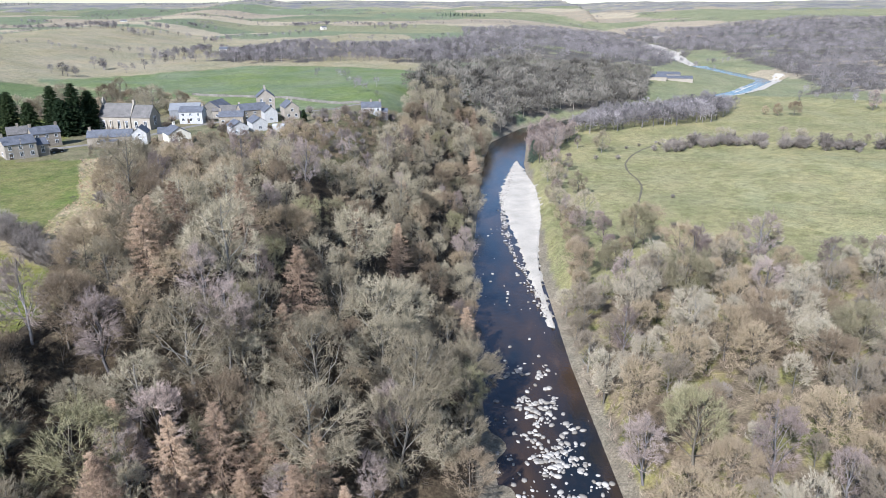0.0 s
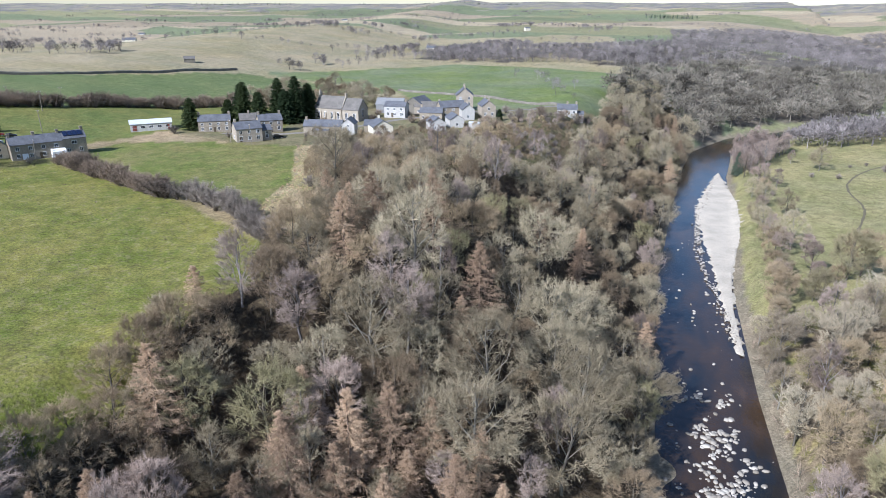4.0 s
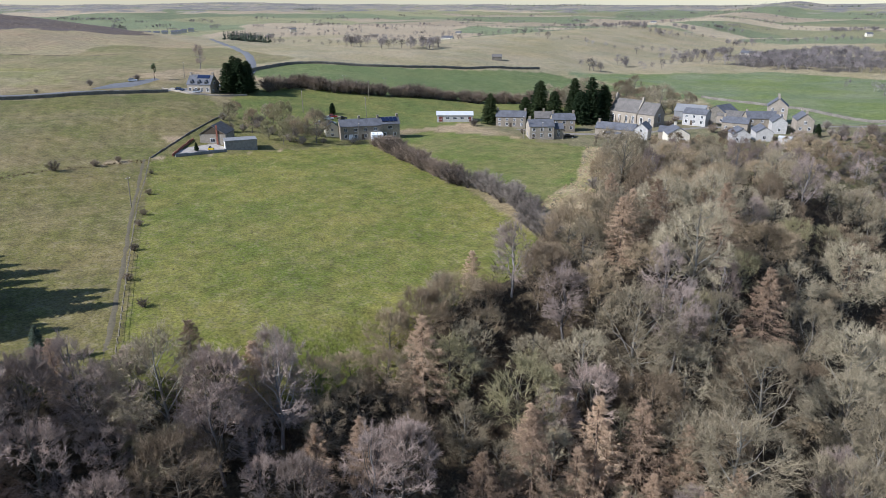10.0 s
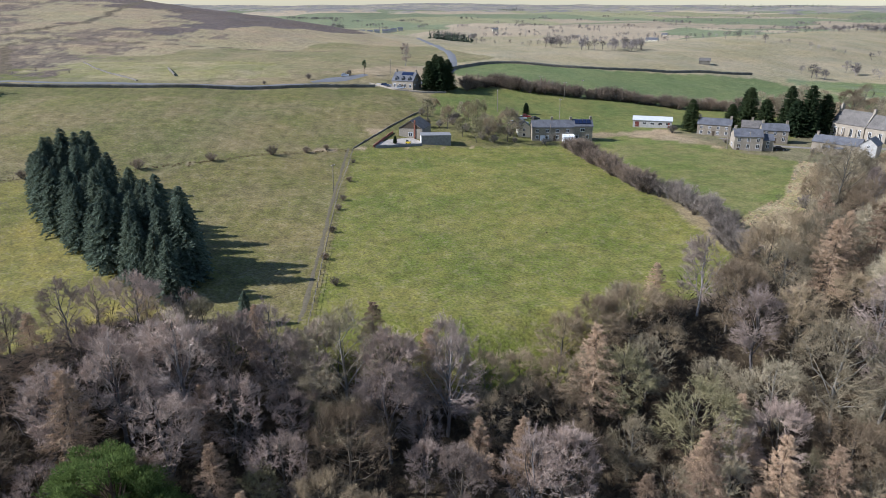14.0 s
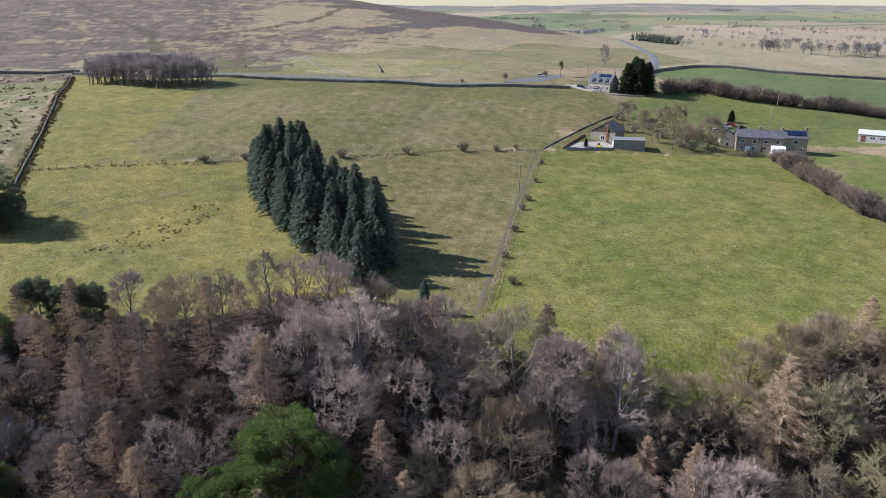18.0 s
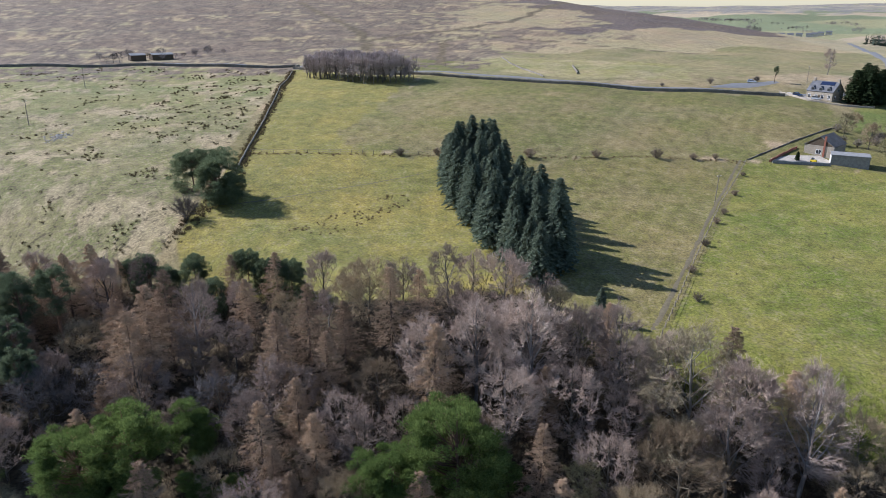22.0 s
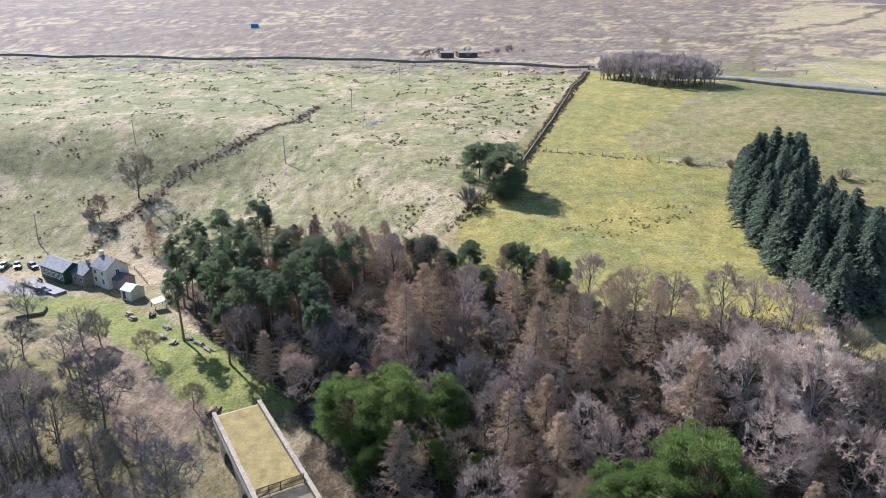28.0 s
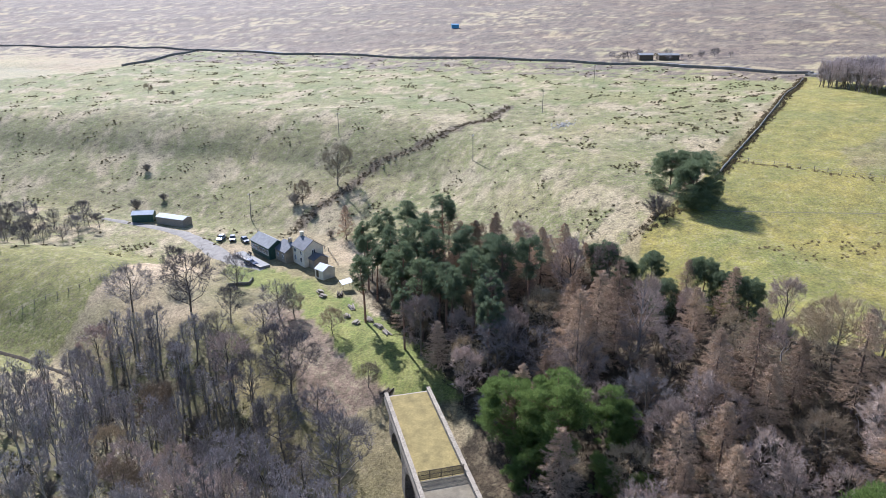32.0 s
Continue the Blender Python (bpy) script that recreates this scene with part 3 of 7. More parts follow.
tagged(drape("river", water_line, 34, WATER, level=-0.35, across=6), "dark peaty river with shallow riffles", "river", kind="structure")
tagged(drape("burn", rounded(BURN[:-1], 1), 1.6, BURN_WATER, lift=0.35, across=2), "small dark stream in a ravine", "stream", kind="structure")
# shingle bars
bar = [(30.5, 172), (30.2, 187), (30.4, 210), (31, 232), (33.5, 258), (35, 298), (38, 340), (42, 386)]
tagged(drape("shingle_bar", rounded(bar, 1), [1.2, 2.4, 6.5, 13, 18.5, 18, 10, 1], SHINGLE, lift=0.1, least=0.0, across=12, ragged=1.3, step=1.5), "bleached pale shingle bar beside the river", "shingle bank", kind="structure")
bar = [(225, 648), (262, 662), (300, 690), (345, 755), (392, 822)]
tagged(drape("shingle_bar", rounded(bar, 1), [4, 26, 34, 30, 12], SHINGLE, lift=0.6, across=6, ragged=2), "bleached shingle at the river's distant bend", "shingle bank", kind="structure")
bar = [(355, 1000), (390, 1250), (430, 1500)]
tagged(drape("shingle_bar", rounded(bar, 1), [10, 40, 16], SHINGLE, lift=1.0, across=4, ragged=4), "far shingle reach of the river", "shingle bank", kind="structure")

# roads and tracks
ROAD = [(-340, -700), (-372, -528), (-382, -441), (-404, -299), (-428, -182), (-416, -62), (-374, 4), (-352, 40), (-336, 76), (-325, 106), (-312, 150), (-306, 190), (-326, 226), (-375, 263), (-440, 304), (-560, 366), (-700, 440)]
tagged(drape("road", rounded(ROAD, 2), 6.0, ASPHALT, lift=0.2), "grey asphalt moorland road", "road", kind="structure")
tagged(drape("parking_bay", [(-322, 140), (-331, 158), (-336, 178)], [3, 13, 5], ASPHALT, lift=0.25), "asphalt lay-by beside the road", "parking bay", kind="structure")
tagged(drape("field_track", [(-219, 108), (-178, 83), (-138, 60), (-115, 46.5), (-101, 38)], 1.3, TRODDEN, lift=0.1, across=2, ragged=0.3), "worn earth path along the field wall", "path", kind="structure")
tagged(drape("field_path", [(-176, -50), (-180, -40), (-186, -27), (-193, -13), (-202, 3)], 0.8, TRODDEN, lift=0.07, across=2, ragged=0.2), "faint trodden path across yellow pasture", "path", kind="structure")
tagged(drape("meadow_track", rounded([(72, 240), (76, 262), (86, 290), (95, 318), (94, 345), (100, 372), (130, 418)], 2), 1.6, TRODDEN, lift=0.08, across=2, ragged=0.3), "trodden path through pale meadow grass", "path", kind="structure")
tagged(drape("village_lane", rounded([(-170, 254), (-142, 262), (-118, 290), (-104, 312), (-84, 328), (-50, 356), (-38, 366)], 2), 4.0, TRACK, lift=0.15), "narrow lane through the village", "road", kind="structure")
tagged(drape("yard", rounded([(-118, -152), (-117, -168), (-122, -186), (-125, -205), (-118, -240)], 1), [3, 7.5, 5.5, 3.5, 3], TRACK, lift=0.12, across=4, ragged=0.4), "gravel yard and drive by the house", "yard", kind="structure")


def stone_wall(line, label, tall=1.25, thick=0.6, mat=None, name="dry_stone_wall", step=1.6):
    """A dry-stone wall of short uneven lengths with a rough cope."""
    pts = np.array(along(line, step))
    way = np.gradient(pts, axis=0)
    way /= np.linalg.norm(way, axis=1)[:, None] + 1e-9
    side = np.stack([-way[:, 1], way[:, 0]], 1)
    rng = np.random.RandomState(len(pts) + 3)
    n = len(pts)
    gz = height(pts[:, 0], pts[:, 1])
    top = tall + rng.uniform(-0.16, 0.14, n)
    jog = rng.uniform(-0.08, 0.08, (n, 1))
    cols = []
    for off, zz in ((-0.5, -0.6), (-0.42, 0.55), (-0.3, 1.0), (0.3, 1.0), (0.42, 0.55), (0.5, -0.6)):
        p = pts + side * (off * thick + jog)
        cols.append(np.stack([p[:, 0], p[:, 1], gz + (top * zz if zz > 0 else zz)], 1))
    v = np.concatenate(cols)
    m = len(cols)
    f = np.array([[a * n + i, (a + 1) * n + i, (a + 1) * n + i + 1, a * n + i + 1] for a in range(m - 1) for i in range(n - 1)])
    ends = np.array([[a * n for a in (0, 1, 4, 5)], [a * n for a in (1, 2, 3, 4)], [a * n + n - 1 for a in (5, 4, 1, 0)], [a * n + n - 1 for a in (4, 3, 2, 1)]])
    return tagged(new(name, mesh_np(name, v, np.concatenate([f, ends]), [mat or DRYSTONE])), label, "wall", "field walls")


stone_wall([(-218.7, 110.3), (-239, 136), (-257, 162)], "dry-stone wall climbing from field corner to cottage", 0.4, 0.35)
stone_wall([(-385, -64), (-330, -61), (-266, -55.5), (-228, -54), (-187, -51.5)], "dark dry-stone wall between moor and green field", 0.65, 0.55)
stone_wall(rounded([(-318, -800), (-333, -700), (-353, -627), (-363, -527), (-373, -441), (-395, -299), (-419, -182), (-408, -63), (-396, -64)], 1), "long dry-stone wall beside the moor road", 1.5, 0.8, step=3)
stone_wall(rounded([(-395, -65), (-352, 4), (-340, 36), (-325, 72), (-315, 104), (-304, 166)], 1), "long dark roadside wall above rough pasture", 1.4, 0.7, step=2)
stone_wall([(-266, -477), (-363, -527)], "dry-stone wall running up to the road", 1.5, 0.8, step=3)
stone_wall(rounded([(-336, 232), (-352, 251), (-363, 279), (-353, 299), (-320, 355), (-293, 465)], 2), "dark wall round the green north field", 1.6, 0.9, step=3)
stone_wall([(-400, 92), (-362, 86)], "short broken wall beyond the road", 1.0, 0.7)
stone_wall([(-350, 66), (-420, 58), (-468, 60)], "low ruined wall on the moor edge", 0.7, 0.6)
stone_wall([(-150, 420), (-60, 372), (-30, 360)], "dark wall across the green fields", 1.3, 0.8, step=3)

# ---- trees ----
class Grow:
    """Collects tapered tubes and single blades for one mesh."""

    def __init__(self, seed):
        self.v, self.q, self.t, self.n = [], [], [], 0
        self.r = np.random.RandomState(seed)

    def tube(self, pts, radii, sides=4):
        pts = np.asarray(pts, float)
        way = np.gradient(pts, axis=0)
        way /= np.linalg.norm(way, axis=1)[:, None] + 1e-9
        ref = np.where(np.abs(way[:, 2:3]) > 0.9, [[1.0, 0, 0]], [[0, 0, 1.0]])
        a = np.cross(way, ref)
        a /= np.linalg.norm(a, axis=1)[:, None] + 1e-9
        b = np.cross(way, a)
        ang = np.arange(sides) * 2 * math.pi / sides
        ring = pts[:, None] + np.asarray(radii)[:, None, None] * (a[:, None] * np.cos(ang)[None, :, None] + b[:, None] * np.sin(ang)[None, :, None])
        k = len(pts)
        self.v.append(ring.reshape(-1, 3))
        i, j = np.meshgrid(np.arange(k - 1), np.arange(sides), indexing="ij")
        j2 = (j + 1) % sides
        self.q.append((np.stack([i * sides + j, i * sides + j2, (i + 1) * sides + j2, (i + 1) * sides + j], -1) + self.n).reshape(-1, 4))
        self.n += k * sides

    def blades(self, start, tip, width):
        """Thin triangles from start to tip."""
        way = tip - start
        side = np.cross(way, self.r.normal(size=way.shape))
        side *= (np.asarray(width) / 2 / (np.linalg.norm(side, axis=1) + 1e-9))[:, None]
        m = len(start)
        self.v.append(np.stack([start - side, start + side, tip], 1).reshape(-1, 3))
        self.t.append(np.arange(m * 3).reshape(-1, 3) + self.n)
        self.n += m * 3

    def mesh(self, name, mat):
        faces = ([np.concatenate(self.q)] if self.q else []) + ([np.concatenate(self.t)] if self.t else [])
        return mesh_np(name, np.concatenate(self.v), faces, [mat])


def unit(v):
    return v / (np.linalg.norm(v, axis=-1, keepdims=True) + 1e-9)


def broadleaf(seed, tall, wide, base, lean_up, limbs, tips, fan, twigs, twig_len, twig_w, lobes):
    """A bare broadleaf tree: trunk and limbs, branches that end in domed lobes, then branchlets and fine twigs."""
    tr, cr = Grow(seed), Grow(seed + 500)
    r = tr.r
    top = np.array([r.uniform(-0.06, 0.06) * tall, r.uniform(-0.06, 0.06) * tall, tall * 0.9])
    k = np.linspace(0, 1, 6)[:, None]
    trunk = top * k + np.concatenate([np.zeros((1, 3)), r.normal(0, 0.012 * tall, (4, 3)), np.zeros((1, 3))])
    rad = tall * 0.016
    tr.tube(np.concatenate([[[0, 0, -0.8]], trunk]), np.concatenate([[rad * 1.5], rad * np.linspace(1.1, 0.18, 6)]), 5)
    mid = np.array([top[0] * 0.6, top[1] * 0.6, tall * (base + (1 - base) * 0.5)])
    ext = np.array([wide / 2, wide / 2, tall * (1 - base) * 0.5])
    ext[:2] *= r.uniform(0.88, 1.12, 2)
    joints = [trunk[3:]]
    for i in range(limbs):
        u = (i + 0.5) / limbs
        h = base * 0.75 + (0.82 - base * 0.75) * u ** 1.1
        s = np.array([np.interp(h, np.linspace(0, 0.9, 6), trunk[:, a]) for a in range(3)])
        a = i * 2.4 + r.uniform(-0.4, 0.4)
        el = lean_up + (u - 0.4) * 1.1 + r.uniform(-0.2, 0.2)
        way = np.array([math.cos(a) * math.cos(el), math.sin(a) * math.cos(el), math.sin(el)])
        e = mid + ext * unit(way + np.array([0, 0, (u - 0.5) * 1.2])) * r.uniform(0.6, 0.82)
        bend = s * 0.5 + e * 0.5 + np.array([0, 0, -0.05 * tall * (1 - u)]) + r.normal(0, 0.02 * tall, 3)
        bend2 = s * 0.2 + e * 0.8 + r.normal(0, 0.02 * tall, 3)
        lr = rad * (0.5 - 0.26 * u)
        tr.tube([s, bend, bend2, e], [lr, lr * 0.65, lr * 0.4, lr * 0.14], 3)
        joints += [bend[None] * (1 - q) + bend2[None] * q for q in (0.0, 0.4, 0.8)] + [bend2[None] * 0.5 + e[None] * 0.5, e[None]]
    joints = np.concatenate(joints)
    lobe = unit(r.normal(size=(lobes, 3)) + np.array([0, 0, 0.35]))
    of = r.randint(0, lobes, tips)
    d = unit(lobe[of] + r.normal(0, 0.24, (tips, 3)))
    reach = r.uniform(0.78, 1.06, lobes)[of] * (1.0 - 0.8 * np.minimum(0.5, ((d - lobe[of]) ** 2).sum(1))) * r.uniform(0.74, 1.0, tips)
    ends = mid + d * ext * reach[:, None]
    ends[:, 2] = np.maximum(ends[:, 2], tall * base * 0.6 + 0.6)
    gap = np.linalg.norm(ends[:, None] - joints[None], axis=2) + 0.5 * np.maximum(0, joints[None, :, 2] - ends[:, None, 2])
    start = joints[gap.argmin(1)]
    half = (start + ends) / 2 + r.normal(0, 0.025 * wide, (tips, 3)) + np.array([0, 0, -0.02 * tall])
    cr.blades(start, half * 1.0 + (half - start) * 0.3, np.full(tips, rad * 0.42))
    cr.blades(half, ends, np.full(tips, rad * 0.3))
    q = cr.r
    on = np.repeat(np.arange(tips), fan)
    t = q.uniform(0.05, 1.0, (len(on), 1))
    st = half[on] * (1 - t) + ends[on] * t
    way = unit(unit(ends - half)[on] * 0.75 + unit((st - mid) / ext) * 0.4 + q.normal(0, 0.34, (len(on), 3)) + np.array([0, 0, 0.08 + lean_up * 0.25]))
    tip = st + way * (wide * q.uniform(0.05, 0.115, (len(on), 1)))
    cr.blades(st, tip, 0.042 * q.uniform(0.7, 1.3, len(on)))
    on = np.repeat(np.arange(len(st)), twigs)
    t = q.uniform(0.1, 1.0, (len(on), 1))
    fine = st[on] * (1 - t) + tip[on] * t
    out = unit(way[on] * 0.8 + q.normal(0, 0.42, (len(on), 3)) + np.array([0, 0, 0.12]))
    cr.blades(fine, fine + out * (twig_len * q.uniform(0.5, 1.35, (len(on), 1))), twig_w * q.uniform(0.7, 1.4, len(on)))
    return tr, cr


def larch(seed, tall, wide, whorls=110, per=14, twigs=14):
    """A bare larch: straight stem, drooping whorls turned up at the ends, fine hanging shoots."""
    tr, cr = Grow(seed), Grow(seed + 500)
    r, q = tr.r, cr.r
    tr.tube([[0, 0, -0.8], [0, 0, tall * 0.4], [r.uniform(-0.2, 0.2), 0.1, tall * 0.75], [r.uniform(-0.3, 0.3), 0, tall]], [tall * 0.015, tall * 0.011, tall * 0.006, 0.02], 5)
    u = (np.arange(whorls) + 0.5) / whorls
    h = tall * (0.12 + 0.87 * u)
    L = wide / 2 * (1.03 - u) ** 0.8 * r.uniform(0.68, 1.12, whorls) * np.minimum(1.0, 0.6 + u * 2.4)
    a = np.arange(whorls) * 2.4 + r.uniform(-0.5, 0.5, whorls)
    out = np.stack([np.cos(a), np.sin(a), np.zeros(whorls)], 1)
    side = np.stack([-np.sin(a), np.cos(a), np.zeros(whorls)], 1)
    p = np.stack([np.zeros(whorls), np.zeros(whorls), h], 1)
    up = np.array([0, 0, 1.0])
    m = p + out * (L * 0.55)[:, None] - up * (0.16 * L)[:, None]
    e = p + out * L[:, None] - up * (0.06 * L)[:, None]
    for i in range(whorls):
        cr.tube([p[i], m[i], e[i]], [0.05, 0.035, 0.012], 3)
    on = np.repeat(np.arange(whorls), per)
    t = q.uniform(0.12, 1.0, (len(on), 1))
    st = np.where(t < 0.55, p[on] + (m - p)[on] * t / 0.55, m[on] + (e - m)[on] * (t - 0.55) / 0.45)
    way = unit(out[on] * 0.6 + side[on] * q.uniform(-1, 1, (len(on), 1)) + up * q.uniform(-0.35, 0.25, (len(on), 1)))
    tip = st + way * (L[on][:, None] * 0.3 * (1.15 - t * 0.5) + 0.15)
    cr.blades(st, tip, 0.045 * q.uniform(0.7, 1.3, len(on)))
    on = np.repeat(np.arange(len(st)), twigs)
    t = q.uniform(0.0, 1.0, (len(on), 1))
    fine = st[on] * (1 - t) + tip[on] * t
    hang = unit(way[on] * 0.5 + q.normal(0, 0.5, (len(on), 3)) - up * 0.45)
    cr.blades(fine, fine + hang * (0.42 * q.uniform(0.5, 1.4, (len(on), 1))), 0.04 * q.uniform(0.7, 1.4, len(on)))
    return tr, cr


def spruce(seed, tall, wide, fronds=300, low=0.05, droop=0.25, power=0.72):
    """A dense dark spruce: whorls of drooping sprays with ragged tips."""
    tr, cr = Grow(seed), Grow(seed + 500)
    r = cr.r
    tr.tube([[0, 0, -0.8], [0, 0, tall * 0.5], [0, 0, tall]], [tall * 0.016, tall * 0.01, 0.02], 5)
    u = np.sort(r.uniform(0, 1, fronds)) ** 0.85
    h = tall * (low + (1 - low) * u)
    L = wide / 2 * (1.03 - u) ** power * r.uniform(0.7, 1.15, fronds)
    a = np.arange(fronds) * 2.4 + r.uniform(-0.4, 0.4, fronds)
    out = np.stack([np.cos(a), np.sin(a), np.zeros(fronds)], 1)
    across = np.stack([-np.sin(a), np.cos(a), np.zeros(fronds)], 1)
    base = np.stack([np.zeros(fronds), np.zeros(fronds), h], 1)
    for k in range(22):
        s = 0.14 + 0.04 * k
        p = base + out * (L * s)[:, None] + np.array([0, 0, 1]) * (-droop * L * s * s + 0.1 * L * s)[:, None]
        sg = 1 if k % 2 else -1
        tip = p + (out * r.uniform(0.25, 0.5, (fronds, 1)) + across * sg * r.uniform(0.2, 0.6, (fronds, 1)) + np.array([0, 0, 1]) * r.uniform(-0.3, 0.12, (fronds, 1))) * (L * 0.46 * (1.15 - s * 0.6) + 0.08)[:, None]
        cr.blades(p, tip, (0.13 * L * (1.1 - s * 0.4) + 0.08) * r.uniform(0.7, 1.3, fronds))
    m = 60
    tp = np.stack([r.normal(0, 0.1, m), r.normal(0, 0.1, m), tall * r.uniform(0.86, 1.0, m)], 1)
    cr.blades(tp, tp + r.normal(0, 0.2, (m, 3)) + np.array([0, 0, 0.3]), np.full(m, 0.12))
    return tr, cr


def pine(seed, tall, wide, base, clumps, per, plume=0.105):
    """A pine: bare reddish stem, limbs, and rounded plumes of needle tufts."""
    tr, cr = Grow(seed), Grow(seed + 500)
    r, q = tr.r, cr.r
    topx, topy = r.uniform(-0.05, 0.05, 2) * tall
    tr.tube([[0, 0, -0.8], [topx * 0.3, topy * 0.2, tall * 0.4], [topx, topy, tall * 0.7], [topx, topy, tall * 0.93]], [tall * 0.019, tall * 0.014, tall * 0.008, 0.03], 5)
    mid = np.array([topx * 0.8, topy * 0.8, tall * (base + (1 - base) * 0.5)])
    ext = np.array([wide / 2, wide / 2, tall * (1 - base) / 2])
    lobe = unit(r.normal(size=(12, 3)) + np.array([0, 0, 0.3]))
    far = r.uniform(0.7, 1.05, 12)
    for i in range(clumps):
        j = i % 12
        w = unit(lobe[j] + r.normal(0, 0.33, 3))
        c = mid + w * ext * (far[j] * r.uniform(0.55, 1.0))
        if i % 4 == 0:
            s = np.array([topx * 0.6, topy * 0.6, max(tall * base * 0.85, c[2] - wide * 0.22)])
            tr.tube([s, (s + c) / 2 + np.array([0, 0, -0.02 * tall]), c], [tall * 0.006, tall * 0.004, 0.02], 3)
        size = wide * plume * r.uniform(0.6, 1.25)
        d = unit(q.normal(size=(per, 3)) + np.array([0, 0, 0.25]))
        p = c + d * np.array([size, size, size * 0.55]) * q.uniform(0.35, 1.0, (per, 1))
        tip = p + unit(d + np.array([0, 0, 0.45]) + w * 0.5 + q.normal(0, 0.4, (per, 3))) * q.uniform(0.16, 0.34, (per, 1))
        cr.blades(p, tip, q.uniform(0.07, 0.14, per))
    return tr, cr


def bush(seed, tall, wide, twigs, blade=0.03, ln=0.6):
    """A many-stemmed thorn or hazel bush with fine twigs in a low dome."""
    tr, cr = Grow(seed), Grow(seed + 500)
    r, q = tr.r, cr.r
    segs = []
    for i in range(15):
        a = i * 2.4
        k = math.sqrt((i + 0.5) / 15)
        e = np.array([math.cos(a) * wide / 2 * k * 0.92, math.sin(a) * wide / 2 * k * 0.92, tall * math.sqrt(max(0.1, 1 - 0.75 * k * k)) * r.uniform(0.75, 0.98)])
        s = np.array([math.cos(a) * 0.15, math.sin(a) * 0.15, -0.3])
        m = (s + e) / 2 + np.array([0, 0, 0.08 * tall]) - 0.1 * e * np.array([1, 1, 0])
        tr.tube([s, m, e], [0.07, 0.05, 0.015], 3)
        segs += [(s * 0.4 + m * 0.6, m), (m, e), (m, e), (m, e)]
    segs = np.array(segs)
    on = q.randint(0, len(segs), twigs // 5)
    t = q.uniform(0, 1.0, (len(on), 1))
    st = segs[on, 0] * (1 - t) + segs[on, 1] * t
    way = unit(q.normal(0, 0.5, (len(on), 3)) + unit(st - np.array([0, 0, tall * 0.2])) + np.array([0, 0, 0.2]))
    tip = st + way * (wide * q.uniform(0.1, 0.2, (len(on), 1)))
    tip[:, 2] = np.maximum(tip[:, 2], 0.1)
    cr.blades(st, tip, np.full(len(on), 0.04))
    on = q.randint(0, len(st), twigs)
    t = q.uniform(0, 1.0, (twigs, 1))
    fine = st[on] * (1 - t) + tip[on] * t
    fine[:, 2] = np.abs(fine[:, 2])
    out = unit(way[on] * 0.7 + q.normal(0, 0.5, (twigs, 3)))
    cr.blades(fine, fine + out * (ln * q.uniform(0.4, 1.2, (twigs, 1))), blade * q.uniform(0.7, 1.4, twigs))
    return tr, cr


class Kind:
    """Some grown forms of one kind of tree, planted as copies."""

    def __init__(self, name, category, label, group, bark, crown, forms):
        self.forms, self.used, self.name, self.label, self.category, self.group = [], set(), name, label, category, group
        for tr, cr in forms:
            self.forms.append((tr.mesh("trunk", bark), cr.mesh("crown", crown)))
        self.things = {}
        self.rng = random.Random(name)

    def plant(self, x, y, size=1.0, label="", stretch=1.0, form=None, z=None):
        i = self.rng.randrange(len(self.forms)) if form is None else form % len(self.forms)
        m = pose(x, y, (z_at(x, y) if z is None else z), 0, 0, self.rng.uniform(0, 360)) @ Matrix.Diagonal((size, size, size * stretch, 1))
        if i in self.things:
            ob = copy_thing(self.things[i], m)
        else:
            ob = new(self.name)
            for part_name, me in zip(("trunk", "crown"), self.forms[i]):
                new(part_name, me).parent = ob
            self.things[i] = ob
            ob.matrix_basis = m
        return tagged(ob, label or self.label, self.category, self.group)


ASH = Kind("bare_ash_tree", "tree", "leafless ash tree with pale grey spreading branches", "bare ash trees", BARK_ASH, TWIG_ASH,
           [broadleaf(10 + i, 16 + i % 3, 14.0 + (i * 7 % 3), 0.12, 0.55, 18, 330, 9, 7, 0.55, 0.031, 22 + i) for i in range(6)])
SYCAMORE = Kind("bare_sycamore_tree", "tree", "leafless sycamore with grey-brown rounded crown", "bare sycamores", BARK_ASH, TWIG_SYCAMORE,
                [broadleaf(330 + i, 15 + i % 3, 12.5 + i % 2, 0.14, 0.6, 16, 260, 9, 7, 0.5, 0.031, 18) for i in range(5)])
OAK = Kind("bare_oak_tree", "tree", "leafless broad brown oak tree in woodland", "bare oak trees", BARK_OAK, TWIG_OAK,
           [broadleaf(30 + i, 14 + i % 3, 14 + (i % 2), 0.12, 0.35, 18, 320, 9, 7, 0.5, 0.031, 26) for i in range(5)])
BIRCH = Kind("bare_birch_tree", "tree", "leafless birch with white stem and purple-brown twigs", "bare birch trees", BARK_BIRCH, TWIG_BIRCH,
             [broadleaf(50 + i, 17 + i % 3, 10.5 + 0.5 * (i % 3), 0.14, 0.8, 15, 250, 9, 7, 0.6, 0.026, 18) for i in range(5)])
ROSY_BIRCH = Kind("rosy_birch_tree", "tree", "tall leafless birch with pale rosy-brown twigs", "rosy birch trees", BARK_BIRCH, TWIG_ROSY,
                  [broadleaf(370 + i, 17 + i % 2, 11.0 + 0.5 * i, 0.14, 0.8, 16, 300, 9, 7, 0.6, 0.028, 34) for i in range(3)])
ALDER = Kind("bare_alder_tree", "tree", "leafless slender alder with dull purple-grey twigs", "bare alder trees", BARK_OAK, TWIG_ALDER,
             [broadleaf(270 + i, 15 + i % 3, 11.0 + 0.5 * (i % 3), 0.14, 0.65, 15, 250, 9, 7, 0.5, 0.031, 20) for i in range(5)])
